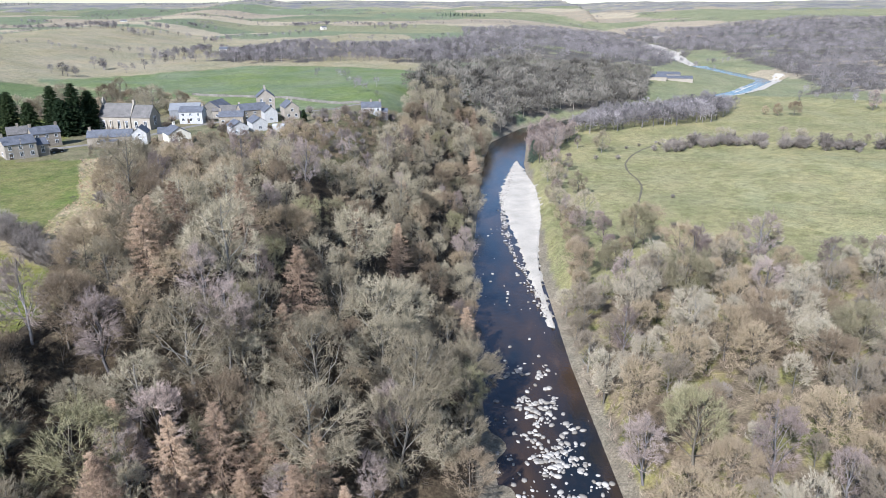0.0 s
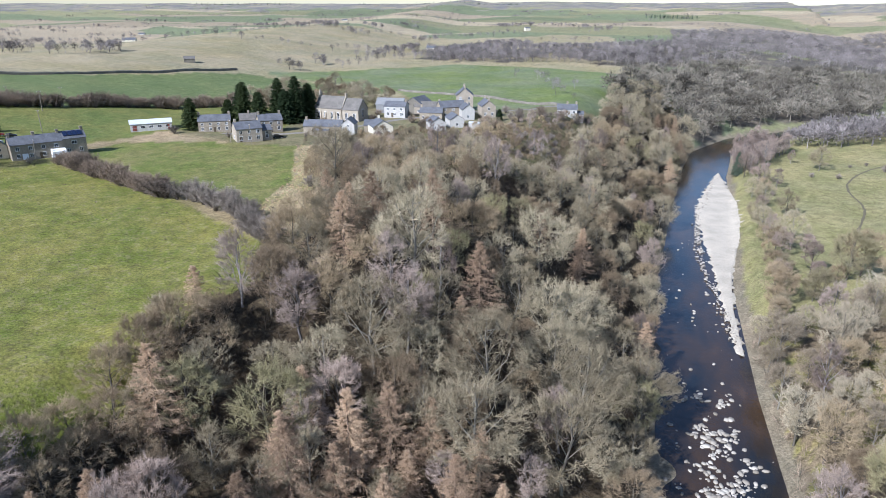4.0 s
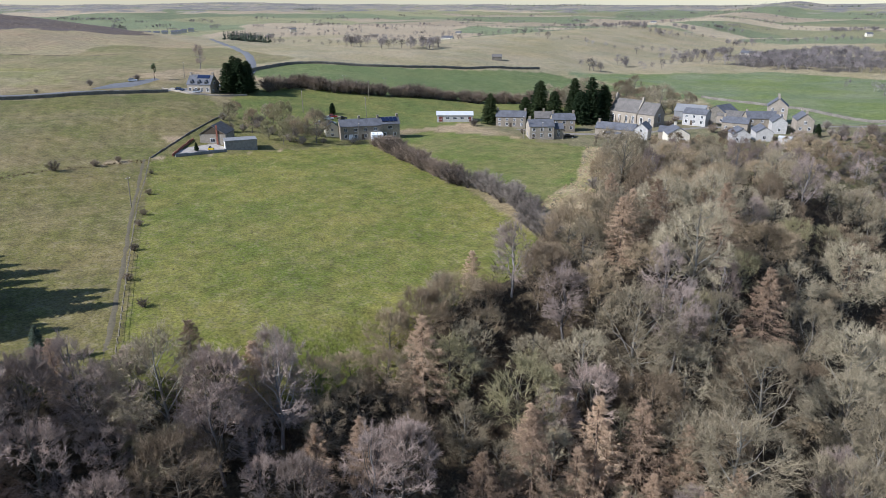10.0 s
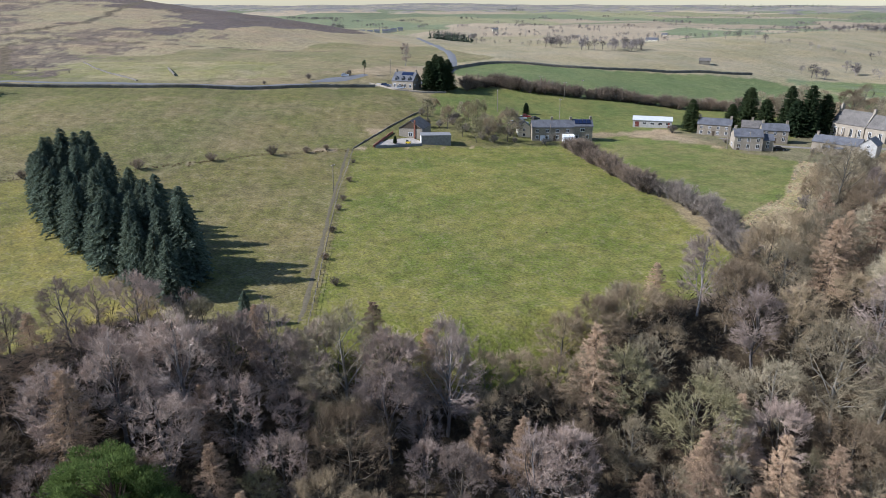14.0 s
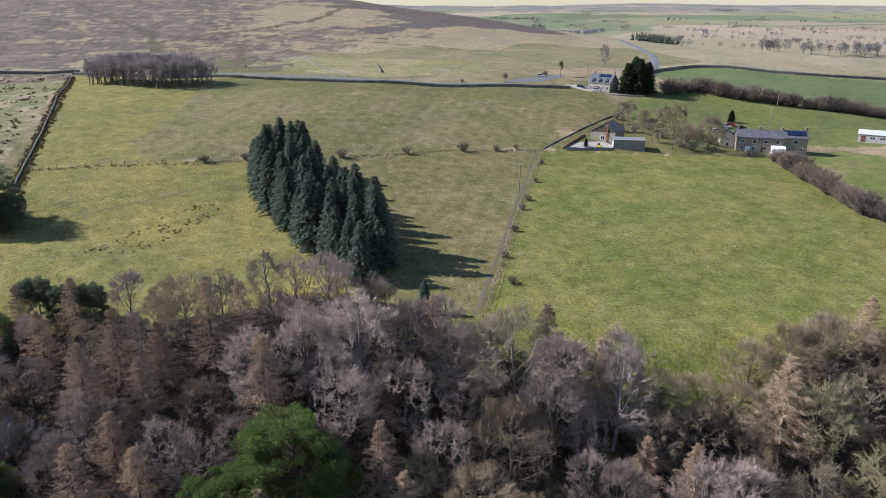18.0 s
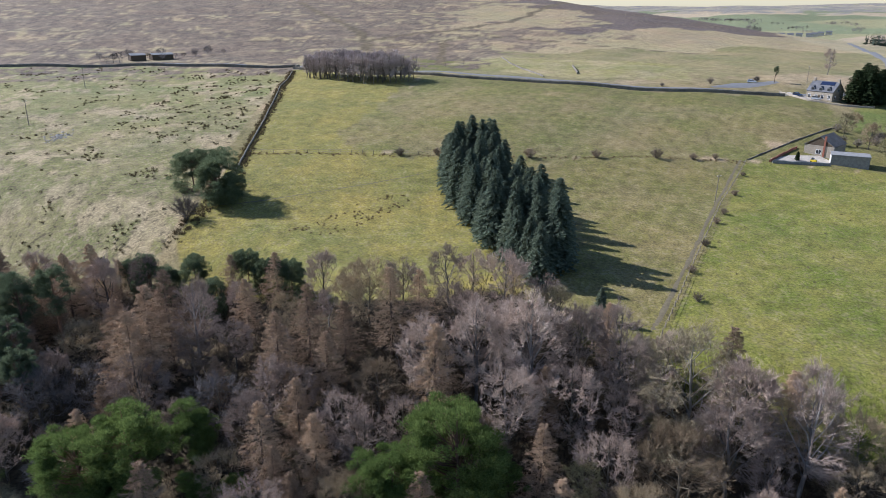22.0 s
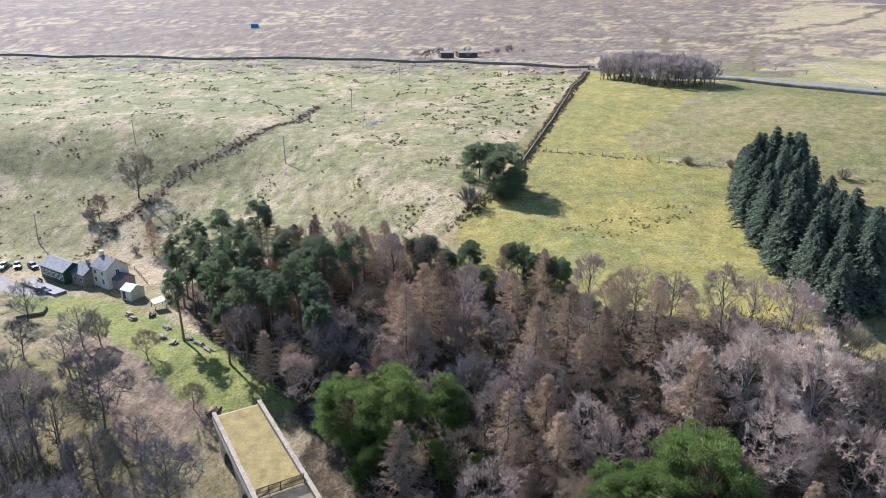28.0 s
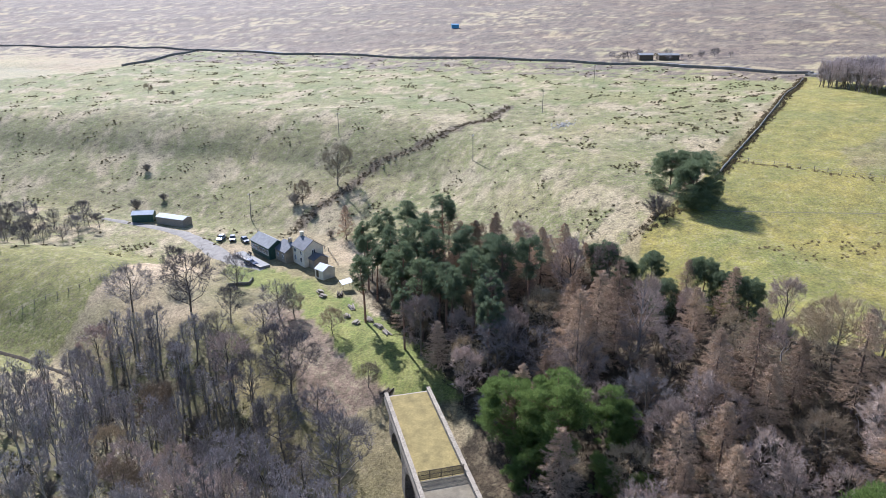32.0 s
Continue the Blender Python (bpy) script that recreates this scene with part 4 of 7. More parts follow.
SLIM = Kind("slim_bare_tree", "tree", "tall slim leafless tree with bare lower stem", "slim riverside trees", BARK_SLIM, TWIG_SLIM,
            [broadleaf(310 + i, 16 + i % 3, 6.0 + 0.5 * (i % 2), 0.3, 0.9, 12, 110, 8, 5, 0.55, 0.024, 40) for i in range(5)])
COPSE = Kind("copse_tree", "tree", "slender leafless tree in a roadside copse", "copse trees", BARK_OAK, TWIG_COPSE,
             [broadleaf(290 + i, 12 + i % 2, 7.4, 0.16, 0.75, 10, 110, 7, 5, 0.6, 0.045, 16) for i in range(3)])
DARK_TREE = Kind("dark_bare_tree", "tree", "wide leafless tree with dark grey-brown branches", "dark bank trees", BARK_OAK, TWIG_DARK,
                 [broadleaf(350 + i, 14 + i % 3, 13.5 + i % 2, 0.14, 0.5, 18, 260, 8, 6, 0.55, 0.027, 40) for i in range(4)])
MOSSY = Kind("mossy_bare_tree", "tree", "leafless tree with mossy olive-tinged branches", "mossy trees", BARK_OAK, TWIG_MOSS,
             [broadleaf(70 + i, 14 + i % 3, 12.5, 0.12, 0.5, 16, 280, 9, 7, 0.5, 0.031, 20) for i in range(3)])
LARCH = Kind("bare_larch_tree", "tree", "bare larch with straw-orange twigs and straight stem", "larch trees", BARK_LARCH, TWIG_LARCH,
             [larch(90 + i, 15 + i, 10.8 + 0.5 * i) for i in range(5)])
SPRUCE = Kind("spruce_tree", "tree", "dense dark green spruce of a shelter belt", "spruce plantation", BARK_PINE, LEAF_SPRUCE,
              [spruce(110 + i, 14 + i, 7.6 + 0.4 * i, 360, 0.04, 0.35, 0.55) for i in range(4)])
PINE = Kind("pine_tree", "tree", "tall pine with dark green needle clumps", "pine trees", BARK_PINE, LEAF_PINE,
            [pine(130 + i, 20 + i, 7.4 + 0.5 * i, 0.42, 120, 210, 0.115) for i in range(5)])
BROAD_PINE = Kind("broad_pine_tree", "tree", "broad bushy pine with bright green clumps", "broad pines", BARK_PINE, LEAF_BROAD,
                  [pine(150 + i, 15 + i, 12.4, 0.1, 180, 360, 0.09) for i in range(3)])
ROUND_PINE = Kind("round_pine_tree", "tree", "rounded dark pine beside a field wall", "field pines", BARK_PINE, LEAF_PINE,
                  [pine(160 + i, 10.5 + i, 10.8, -0.12, 200, 220, 0.1) for i in range(2)])
YEW = Kind("yew_tree", "tree", "dark evergreen yew in the churchyard", "churchyard evergreens", BARK_PINE, LEAF_YEW,
           [spruce(170 + i, 11 + 2 * i, 7.4, 380, 0.02, 0.05, 0.42) for i in range(3)])
CYPRESS = Kind("cypress_tree", "tree", "dense dark cypress beside the dormer house", "garden cypresses", BARK_PINE, LEAF_YEW,
               [spruce(180 + i, 15 + i, 9.5, 420, 0.02, 0.02, 0.45) for i in range(2)])
THORN = Kind("thorn_bush", "bush", "leafless brown thorn bush in a hedge line", "thorn bushes", BARK_OAK, TWIG_THORN,
             [bush(190 + i, 2.6, 3.8, 2600, 0.028, 0.5) for i in range(4)])
HAZEL = Kind("bare_shrub", "bush", "leafless brown-grey shrub of the hedgerow", "bare shrubs", BARK_OAK, TWIG_HAZEL,
             [bush(210 + i, 4.6, 5.6, 4600, 0.032, 0.65) for i in range(3)])
SCRUB_BUSH = Kind("scrub_bush", "bush", "brown leafless shrub on the bank below gardens", "bank scrub", BARK_OAK, TWIG_HAZEL,
                  [bush(220 + i, 4.4, 5.4, 4200, 0.034, 0.65) for i in range(3)])


def scatter(poly, gap, seed, keep=None):
    """Places in a polygon no nearer than gap to each other."""
    xs, ys = [p[0] for p in poly], [p[1] for p in poly]
    rng = np.random.RandomState(seed)
    n = int((max(xs) - min(xs)) * (max(ys) - min(ys)) / gap ** 2 * 9)
    x, y = rng.uniform(min(xs), max(xs), n), rng.uniform(min(ys), max(ys), n)
    ok = inside(x, y, poly)
    if keep is not None:
        ok &= keep(x, y)
    out, cells = [], {}
    for px, py in zip(x[ok], y[ok]):
        ci, cj = int(px // gap), int(py // gap)
        if all((px - a) ** 2 + (py - b) ** 2 > gap * gap for di in (-1, 0, 1) for dj in (-1, 0, 1) for a, b in cells.get((ci + di, cj + dj), ())):
            cells.setdefault((ci, cj), []).append((px, py))
            out.append((px, py))
    return out


pick = random.Random(5)


# trees that stand out in the woods: place and size
PALE_ASHES = [(-44, 106, 1.19), (-43, 127, 0.98), (-12, 120, 0.99), (-83, 39, 0.6)]
TALL_BIRCHES = [(-99, 10, 1.09), (-98, 19, 1.25), (-93, 33, 0.92), (-90, 14, 1.12), (-100, 2, 0.8)]
TAN_LARCHES = [(-68, 76, 1.03), (-40, 85, 1.01), (-35, 90, 0.98), (-46, 76, 1.07), (-50, 69, 0.96), (-57, 124, 1.04), (-54, 133, 1.02), (-30, 117, 0.81), (-104, -23, 0.95), (-110, -46, 1.1), (-112, -52, 1.03), (-107, -4, 0.85), (-107, -12, 0.82), (-108, 1, 0.76), (-87, -15, 0.9), (-88, -23, 0.85), (-106, -48, 1.15), (-114, -44, 1.02), (-107, -18, 0.87), (-132, -70, 0.96), (-133, -65, 0.95), (-82, -18, 0.8)]
BROAD_OAKS = [(-64, 105, 0.98), (-54, 110, 0.91), (-26, 101, 0.85), (-61, 163, 1.1), (-57, 181, 1.1), (-37, 155, 1.1), (-98, -6, 0.78), (-112, -8, 1.1)]
GREY_ALDERS = [(-45, 92, 0.94), (-97, 26, 1.21), (-90, 24, 1.01), (-88, -8, 0.85), (-92, -2, 0.71), (-98, -20, 0.75), (-111, -32, 0.82), (-106, 10, 0.76), (-138, -73, 1.0), (-118, -75, 0.76)]
EDGE_OAKS = [(-79, 62, 0.7), (-78, 69, 0.75), (-77, 77, 0.8), (-75, 84, 0.8), (-73, 90, 0.85), (-70, 97, 0.85), (-68, 112, 0.8), (-71, 120, 0.75), (-73, 66, 0.75), (-73, 59, 0.7), (-72, 72, 0.8), (-66, 66, 0.6)]
EDGE_BIRCHES = [(-78, 54, 1.1), (-61, 57, 1.0), (-79, 44, 0.95), (-83, 57, 0.85), (-83, 50, 0.8), (-76, 48, 0.8), (-89, 36, 0.8), (-84, 44, 0.75), (-97, 33, 0.8), (-102, 15, 0.8), (-103, 30, 0.7)]
# alders near the pines, planted dark-twigged to put shade into their colour
SHADED_TREES = [(-98, -32, 0.8), (-103, -63, 0.85), (-92, -57, 0.7), (-106, -56, 0.8), (-96, -50, 0.6)]
MOSSY_TREES = [(-54, 84, 1.25), (-39, 120, 0.81), (-85, 35, 0.79), (-106, 25, 0.86), (-82, 24, 0.77)]
BROAD_PINES = [(-88, -42, 1.25), (-86, -49, 0.9), (-92, -35, 0.8), (-81, 6, 1.15), (-81, 13, 0.86), (-81, -3, 0.86), (-80, -43, 0.85), (-84, -33, 0.75), (-85, -27, 0.6)]
NOTABLE = [(x, y, s * w) for row, w in ((PALE_ASHES, 5.6), (TALL_BIRCHES, 4.4), (TAN_LARCHES, 4.0), (BROAD_OAKS, 5.6), (EDGE_OAKS, 4.0), (EDGE_BIRCHES, 3.4), (GREY_ALDERS, 4.5), (SHADED_TREES, 5.0), (MOSSY_TREES, 4.6), (BROAD_PINES, 5.4)) for x, y, s in row]


def clear_of_notable(x, y):
    """Keeps the scattered trees off the ones that stand out, and off a shaded gap."""
    far = np.ones(np.shape(x), bool)
    for a, b, s in NOTABLE:
        far &= np.hypot(x - a, y - b) > s
    return far


def plant_wood(places, mixes, low=0.62, high=1.18, shrink=None):
    """Plants each place with a kind drawn by the patch it lies in; shrink gives lower trees at some edges."""
    for x, y in places:
        fit = shrink(x, y) if shrink else 1.0
        k = speckle(np.array([x]), np.array([y]), 60, 41)[0]
        mix = mixes[min(len(mixes) - 1, int(k * len(mixes)))]
        kind = pick.choices([m[0] for m in mix], [m[1] for m in mix])[0]
        kind.plant(x, y, fit * pick.uniform(low, high))


def off_water(x, y):
    return (to_line(x, y, RIVER)[0] > 13) & (to_line(x, y, BURN)[0] > 2.5)


for kind, row in ((ASH, PALE_ASHES), (ROSY_BIRCH, TALL_BIRCHES), (LARCH, TAN_LARCHES), (OAK, BROAD_OAKS), (OAK, EDGE_OAKS), (BIRCH, EDGE_BIRCHES), (ALDER, GREY_ALDERS), (DARK_TREE, SHADED_TREES), (MOSSY, MOSSY_TREES), (BROAD_PINE, BROAD_PINES)):
    for x, y, size in row:
        kind.plant(x, y, size)
plant_wood(scatter(WOOD_BANK, 6.9, 1, lambda x, y: off_water(x, y) & clear_of_notable(x, y)), [[(ASH, 3), (OAK, 2), (LARCH, 1)], [(ASH, 5), (BIRCH, 1), (MOSSY, 1)], [(OAK, 3), (ASH, 3), (LARCH, 1)], [(BIRCH, 3), (OAK, 3), (ASH, 1)]], 0.66, 1.14, lambda x, y: 0.84 if y > 165 or (y > 105 and x < -44) else 0.94 if y > 130 or x < -62 else 1.0)
plant_wood(scatter(WOOD_EAST, 6.8, 2, lambda x, y: off_water(x, y) & (np.hypot(x, y) < 260)), [[(BIRCH, 1), (SYCAMORE, 5), (HAZEL, 1)], [(SYCAMORE, 4), (OAK, 2)], [(SYCAMORE, 4), (BIRCH, 2), (MOSSY, 1)]], 0.62, 1.08)
plant_wood(scatter(WOOD_WEST, 6.4, 3, lambda x, y: off_water(x, y) & (np.hypot(x, y) > 62) & clear_of_notable(x, y)), [[(ALDER, 4), (OAK, 2), (LARCH, 1)], [(LARCH, 2), (ALDER, 3), (OAK, 1), (BIRCH, 1)], [(OAK, 2), (ALDER, 3), (ASH, 1)]], 0.66, 1.05, lambda x, y: 0.8 if x < -112 else 0.9 if x < -100 else 1.0)
plant_wood(scatter(WOOD_SOUTH, 3.5, 4, lambda x, y: off_water(x, y) & (np.hypot(x, y) > 66) & (speckle(x, y, 34, 71) > 0.26)), [[(SLIM, 9), (ALDER, 1)], [(SLIM, 8), (OAK, 1), (HAZEL, 1)]], 0.7, 1.02)

# shelter belt of spruce
for x, y in scatter([(-206, 10), (-208, 24), (-180, 28), (-134, 33), (-124, 24), (-165, 12)], 3.4, 7):
    SPRUCE.plant(x, y, pick.uniform(0.8, 1.05))
SPRUCE.plant(-110, 33, 0.55, "small lone spruce at the wood's edge")
# copse beside the road
for x, y in scatter([(-376, -50), (-340, 2), (-334, 0), (-332, -20), (-362, -54)], 2.7, 8):
    COPSE.plant(x, y, pick.uniform(0.9, 1.1) * (1.12 - 0.4 * (math.hypot(x + 351, y + 27) / 38) ** 2))


def hedge(line, kind, gap, low, high, spread=0.8, label=""):
    for x, y in along(line, gap):
        kind.plant(x + pick.uniform(-spread, spread), y + pick.uniform(-spread, spread), pick.uniform(low, high), label)


hedge([(-190, 186), (-151, 170), (-130, 163)], THORN, 1.7, 1.1, 1.7, 1.3)
hedge([(-132, 164), (-112, 160), (-89, 143), (-80, 134)], HAZEL, 2.4, 1.1, 1.75, 2.0)
hedge([(-290, 210), (-294, 232), (-276, 246), (-262, 275), (-235, 307), (-205, 335)], THORN, 1.9, 1.1, 1.8, 2.2)
hedge([(-288, 238), (-262, 275), (-235, 307), (-205, 335), (-165, 350)], HAZEL, 3.0, 0.9, 1.5, 3.0)


def understorey(label, poly, gap, seed, mat, low=2.0, high=5.5):
    """Saplings, bramble and brush below the trees, joined."""
    r = np.random.RandomState(seed)
    p = np.array(scatter(poly, gap, seed, lambda x, y: off_water(x, y)))
    n, per = len(p), 52
    h = np.repeat(r.uniform(low, high, n), per)
    b = np.repeat(np.stack([p[:, 0], p[:, 1], height(p[:, 0], p[:, 1])], 1), per, 0)
    m = len(b)
    d = unit(r.normal(size=(m, 3)) + np.array([0, 0, 0.3]))
    st = b + np.array([0, 0, 1]) * (h * r.uniform(0.05, 0.6, m))[:, None] + d * (h * 0.22)[:, None]
    gro = Grow(seed)
    gro.blades(st, st + unit(d + r.normal(0, 0.3, (m, 3)) + np.array([0, 0, 0.6])) * (h * r.uniform(0.25, 0.5, m))[:, None], np.full(m, 0.11))
    return tagged(new("understorey", gro.mesh("understorey", mat)), label, "undergrowth", kind="stuff")


# brush fills the gaps; except in the east wood its colour carries canopy shade
understorey("brown brush and saplings below riverside trees, darkened for shade", WOOD_BANK, 3.2, 201, SHADE_BRUSH, 2.5, 6.5)
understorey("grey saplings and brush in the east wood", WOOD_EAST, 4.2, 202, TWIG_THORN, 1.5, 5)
understorey("brown brush and bramble below the west wood, darkened for shade", WOOD_WEST, 3.2, 203, SHADE_BRUSH, 2.5, 6.0)
understorey("grey brush and briar below slim riverside trees, darkened for shade", WOOD_SOUTH, 4.0, 204, SHADE_BRUSH, 1.0, 3.0)
understorey("brush on the pinewood floor, darkened for shade", PINEWOOD, 3.4, 205, SHADE_BRUSH, 1.5, 5.0)

# ---- buildings ----
class Solid:
    """Collects boxes and prisms for one mesh."""

    def __init__(self):
        self.v, self.f = [], []

    def hull(self, ring_a, ring_b):
        """A closed solid between two rings of the same count."""
        n, k = len(ring_a), len(self.v)
        self.v += [tuple(p) for p in ring_a] + [tuple(p) for p in ring_b]
        self.f += [tuple(range(k + n - 1, k - 1, -1)), tuple(range(k + n, k + 2 * n))]
        self.f += [(k + i, k + (i + 1) % n, k + n + (i + 1) % n, k + n + i) for i in range(n)]
        return self

    def box(self, x0, y0, z0, x1, y1, z1):
        return self.hull([(x0, y0, z0), (x1, y0, z0), (x1, y1, z0), (x0, y1, z0)], [(x0, y0, z1), (x1, y0, z1), (x1, y1, z1), (x0, y1, z1)])

    def mesh(self, name, mat):
        me = bpy.data.meshes.new(name)
        me.from_pydata(self.v, [], self.f)
        bm = bmesh.new()
        bm.from_mesh(me)
        bmesh.ops.recalc_face_normals(bm, faces=bm.faces)
        bm.to_mesh(me)
        bm.free()
        me.materials.append(mat)
        return me


def part(name, solid, mat, parent, label="", at=None):
    ob = new(name, solid.mesh(name, mat) if isinstance(solid, Solid) else solid)
    ob.parent = parent
    if at is not None:
        ob.matrix_basis = at
    return tagged(ob, label) if label else ob


def thing(name, label, category, x, y, angle=0.0, group="", z=None):
    ob = new(name)
    ob.matrix_basis = pose(x, y, z_at(x, y) if z is None else z, 0, 0, angle)
    return tagged(ob, label, category, group)


WINDOW = {}


def window(parent, x, y, z, w, h, face="front", arched=False):
    """A framed window set in a wall; face names the wall it sits in."""
    key = (w, h)
    if key not in WINDOW:
        frame_s = Solid().box(-w / 2 - 0.09, -0.06, -0.09, w / 2 + 0.09, 0.02, 0.0)
        frame_s.box(-w / 2 - 0.09, -0.05, h, w / 2 + 0.09, 0.02, h + 0.1)
        frame_s.box(-w / 2 - 0.09, -0.05, 0, -w / 2, 0.02, h).box(w / 2, -0.05, 0, w / 2 + 0.09, 0.02, h).box(-0.03, -0.05, 0, 0.03, 0.02, h)
        pane_s = Solid().box(-w / 2, -0.025, 0, w / 2, 0.01, h)
        WINDOW[key] = (frame_s.mesh("window", WHITE_PAINT), pane_s.mesh("pane", GLASS))
    turn_by = {"front": 0, "left": -90, "right": 90, "back": 180}[face]
    win = part("window", WINDOW[key][0], None, parent, at=pose(x, y, z, 0, 0, turn_by))
    part("pane", WINDOW[key][1], None, win)


def shell(ob, x0, y0, w, d, eave, rise, wall, roof, ridge="x", rows=(), gable_rows=(), chims=(), over=0.25, door=None, thick=0.16, left=(), wall_name="wall"):
    """Walls with a pitched roof, chimneys, windows and a door, in the thing's own axes."""
    s = Solid()
    x1, y1 = x0 + w, y0 + d
    if ridge == "x":
        ring = lambda x: [(x, y0, -1.5), (x, y1, -1.5), (x, y1, eave), (x, (y0 + y1) / 2, eave + rise), (x, y0, eave)]
        s.hull(ring(x0), ring(x1))
    else:
        ring = lambda y: [(x0, y, -1.5), (x1, y, -1.5), (x1, y, eave), ((x0 + x1) / 2, y, eave + rise), (x0, y, eave)]
        s.hull(ring(y0), ring(y1))
    part(wall_name, s, wall, ob)
    s = Solid()
    if ridge == "x":
        m, half = (y0 + y1) / 2, d / 2
        drop = rise / half * over
        for sg in (-1, 1):
            e = m + sg * (half + over)
            prof = [(e, eave - drop + 0.02), (m, eave + rise + 0.02), (m, eave + rise + thick + 0.05), (e, eave - drop + thick)]
            s.hull([(x0 - over, a, b) for a, b in prof], [(x1 + over, a, b) for a, b in prof])
    else:
        m, half = (x0 + x1) / 2, w / 2
        drop = rise / half * over
        for sg in (-1, 1):
            e = m + sg * (half + over)
            prof = [(e, eave - drop + 0.02), (m, eave + rise + 0.02), (m, eave + rise + thick + 0.05), (e, eave - drop + thick)]
            s.hull([(a, y0 - over, b) for a, b in prof], [(a, y1 + over, b) for a, b in prof])
    roof_ob = part("roof", s, roof, ob)
    for fx in chims:
        if ridge == "x":
            cx, cy = x0 + 0.45 + fx * (w - 0.9), (y0 + y1) / 2
        else:
            cx, cy = (x0 + x1) / 2, y0 + 0.45 + fx * (d - 0.9)
        ch = part("chimney", Solid().box(cx - 0.42, cy - 0.42, eave + rise - 0.8, cx + 0.42, cy + 0.42, eave + rise + 1.15).box(cx - 0.5, cy - 0.5, eave + rise + 1.15, cx + 0.5, cy + 0.5, eave + rise + 1.28), wall if wall is not RENDER_WHITE else HOUSESTONE, roof_ob)
    for cz, n, ww, hh in rows:
        for i in range(n):
            window(ob, x0 + w * (i + 0.5) / n, y0, cz, ww, hh)
    for cz, n, ww, hh in gable_rows:
        for i in range(n):
            window(ob, x1, y0 + d * (i + 0.5) / n, cz, ww, hh, "right")
    for cz, n, ww, hh in left:
        for i in range(n):
            window(ob, x0, y0 + d * (i + 0.5) / n, cz, ww, hh, "left")
    if door is not None:
        part("door", Solid().box(x0 + door - 0.5, y0 - 0.05, 0, x0 + door + 0.5, y0 + 0.02, 2.05), DARK_WOOD, ob)
    return roof_ob


def house(label, x, y, angle, w, d, eave, rise, wall, roof, name="house", category="house", group="village houses", **more):
    c, s = math.cos(radians(angle)), math.sin(radians(angle))
    z = min(z_at(x + c * a - s * b, y + s * a + c * b) for a in (0, w) for b in (0, d)) + 0.35
    ob = thing(name, label, category, x, y, angle, group, z)
    shell(ob, 0, 0, w, d, eave, rise, wall, roof, **more)
    return ob


SMALL = ((0.9, 2, 0.9, 1.1),)
house("stone terraced cottage with slate roof beside the churchyard", -180.6, 252.5, 31, 13.2, 6.8, 4.6, 2.2, HOUSESTONE, SLATE, rows=((0.8, 4, 0.9, 1.1), (2.9, 4, 0.9, 0.9)), chims=(0, 1), door=6.6)
h2 = house("square pale stone house with slate roof facing the field", -153.8, 239.0, 44, 10.2, 8.5, 5.1, 2.3, PALESTONE, SLATE, rows=((0.8, 3, 1.1, 1.4), (3.3, 3, 1.0, 1.2)), chims=(0.02,), left=((0.9, 1, 1.0, 1.2),), door=1.6)
shell(h2, 10.2, 1.2, 4.2, 6.5, 3.8, 1.8, HOUSESTONE, SLATE, rows=((0.9, 1, 1.0, 1.2), (2.5, 1, 0.9, 0.8)))
house("stone village house with two chimneys under slate", -156.0, 260.5, 41, 9.8, 7.0, 5.0, 2.2, HOUSESTONE, SLATE, rows=((0.9, 3, 1.0, 1.3), (3.3, 3, 0.9, 1.1)), chims=(0, 1), door=5)
house("low stone house roofed in slate, set back", -170, 268, 35, 8.0, 7.0, 3.6, 2.4, HOUSESTONE, STONESLATE, chims=(0.5,), rows=SMALL)

# the church
ch = thing("church", "stone parish church with bellcote and steep slate roof", "church", -148.5, 299.0, -8, "", 33.2)
shell(ch, 0, 0, 14.2, 9.2, 6.4, 5.0, PALESTONE, STONESLATE, rows=((1.6, 4, 1.0, 3.0),), left=((3.2, 1, 1.6, 3.6),))
shell(ch, 14.5, 0.3, 8.6, 8.6, 6.2, 4.6, PALESTONE, STONESLATE, rows=((1.6, 2, 1.2, 2.8),), gable_rows=((2.6, 1, 1.8, 3.6),))
part("coping", Solid().hull([(14.1, -0.3, 6.0), (14.1, 9.5, 6.0), (14.1, 4.6, 12.0)], [(14.6, -0.3, 6.0), (14.6, 9.5, 6.0), (14.6, 4.6, 12.0)]), PALESTONE, ch)
part("bellcote", Solid().box(-0.3, 3.7, 10.4, 0.7, 5.5, 12.6).hull([(-0.35, 3.6, 12.6), (0.75, 3.6, 12.6), (0.75, 5.6, 12.6), (-0.35, 5.6, 12.6)], [(0.15, 4.5, 14.2), (0.25, 4.5, 14.2), (0.25, 4.7, 14.2), (0.15, 4.7, 14.2)]), PALESTONE, ch)
part("pinnacle", Solid().box(13.9, 4.1, 11.2, 14.8, 5.1, 13.0), PALESTONE, ch)
for i in range(5):
    part("buttress", Solid().hull([(2.6 * i + 0.1 if i else 0.0, -0.7, -1), (2.6 * i + 0.7, -0.7, -1), (2.6 * i + 0.7, 0.05, -1), (2.6 * i + 0.1 if i else 0.0, 0.05, -1)], [(2.6 * i + 0.1 if i else 0.0, -0.25, 4.6), (2.6 * i + 0.7, -0.25, 4.6), (2.6 * i + 0.7, 0.05, 4.6), (2.6 * i + 0.1 if i else 0.0, 0.05, 4.6)]), PALESTONE, ch)

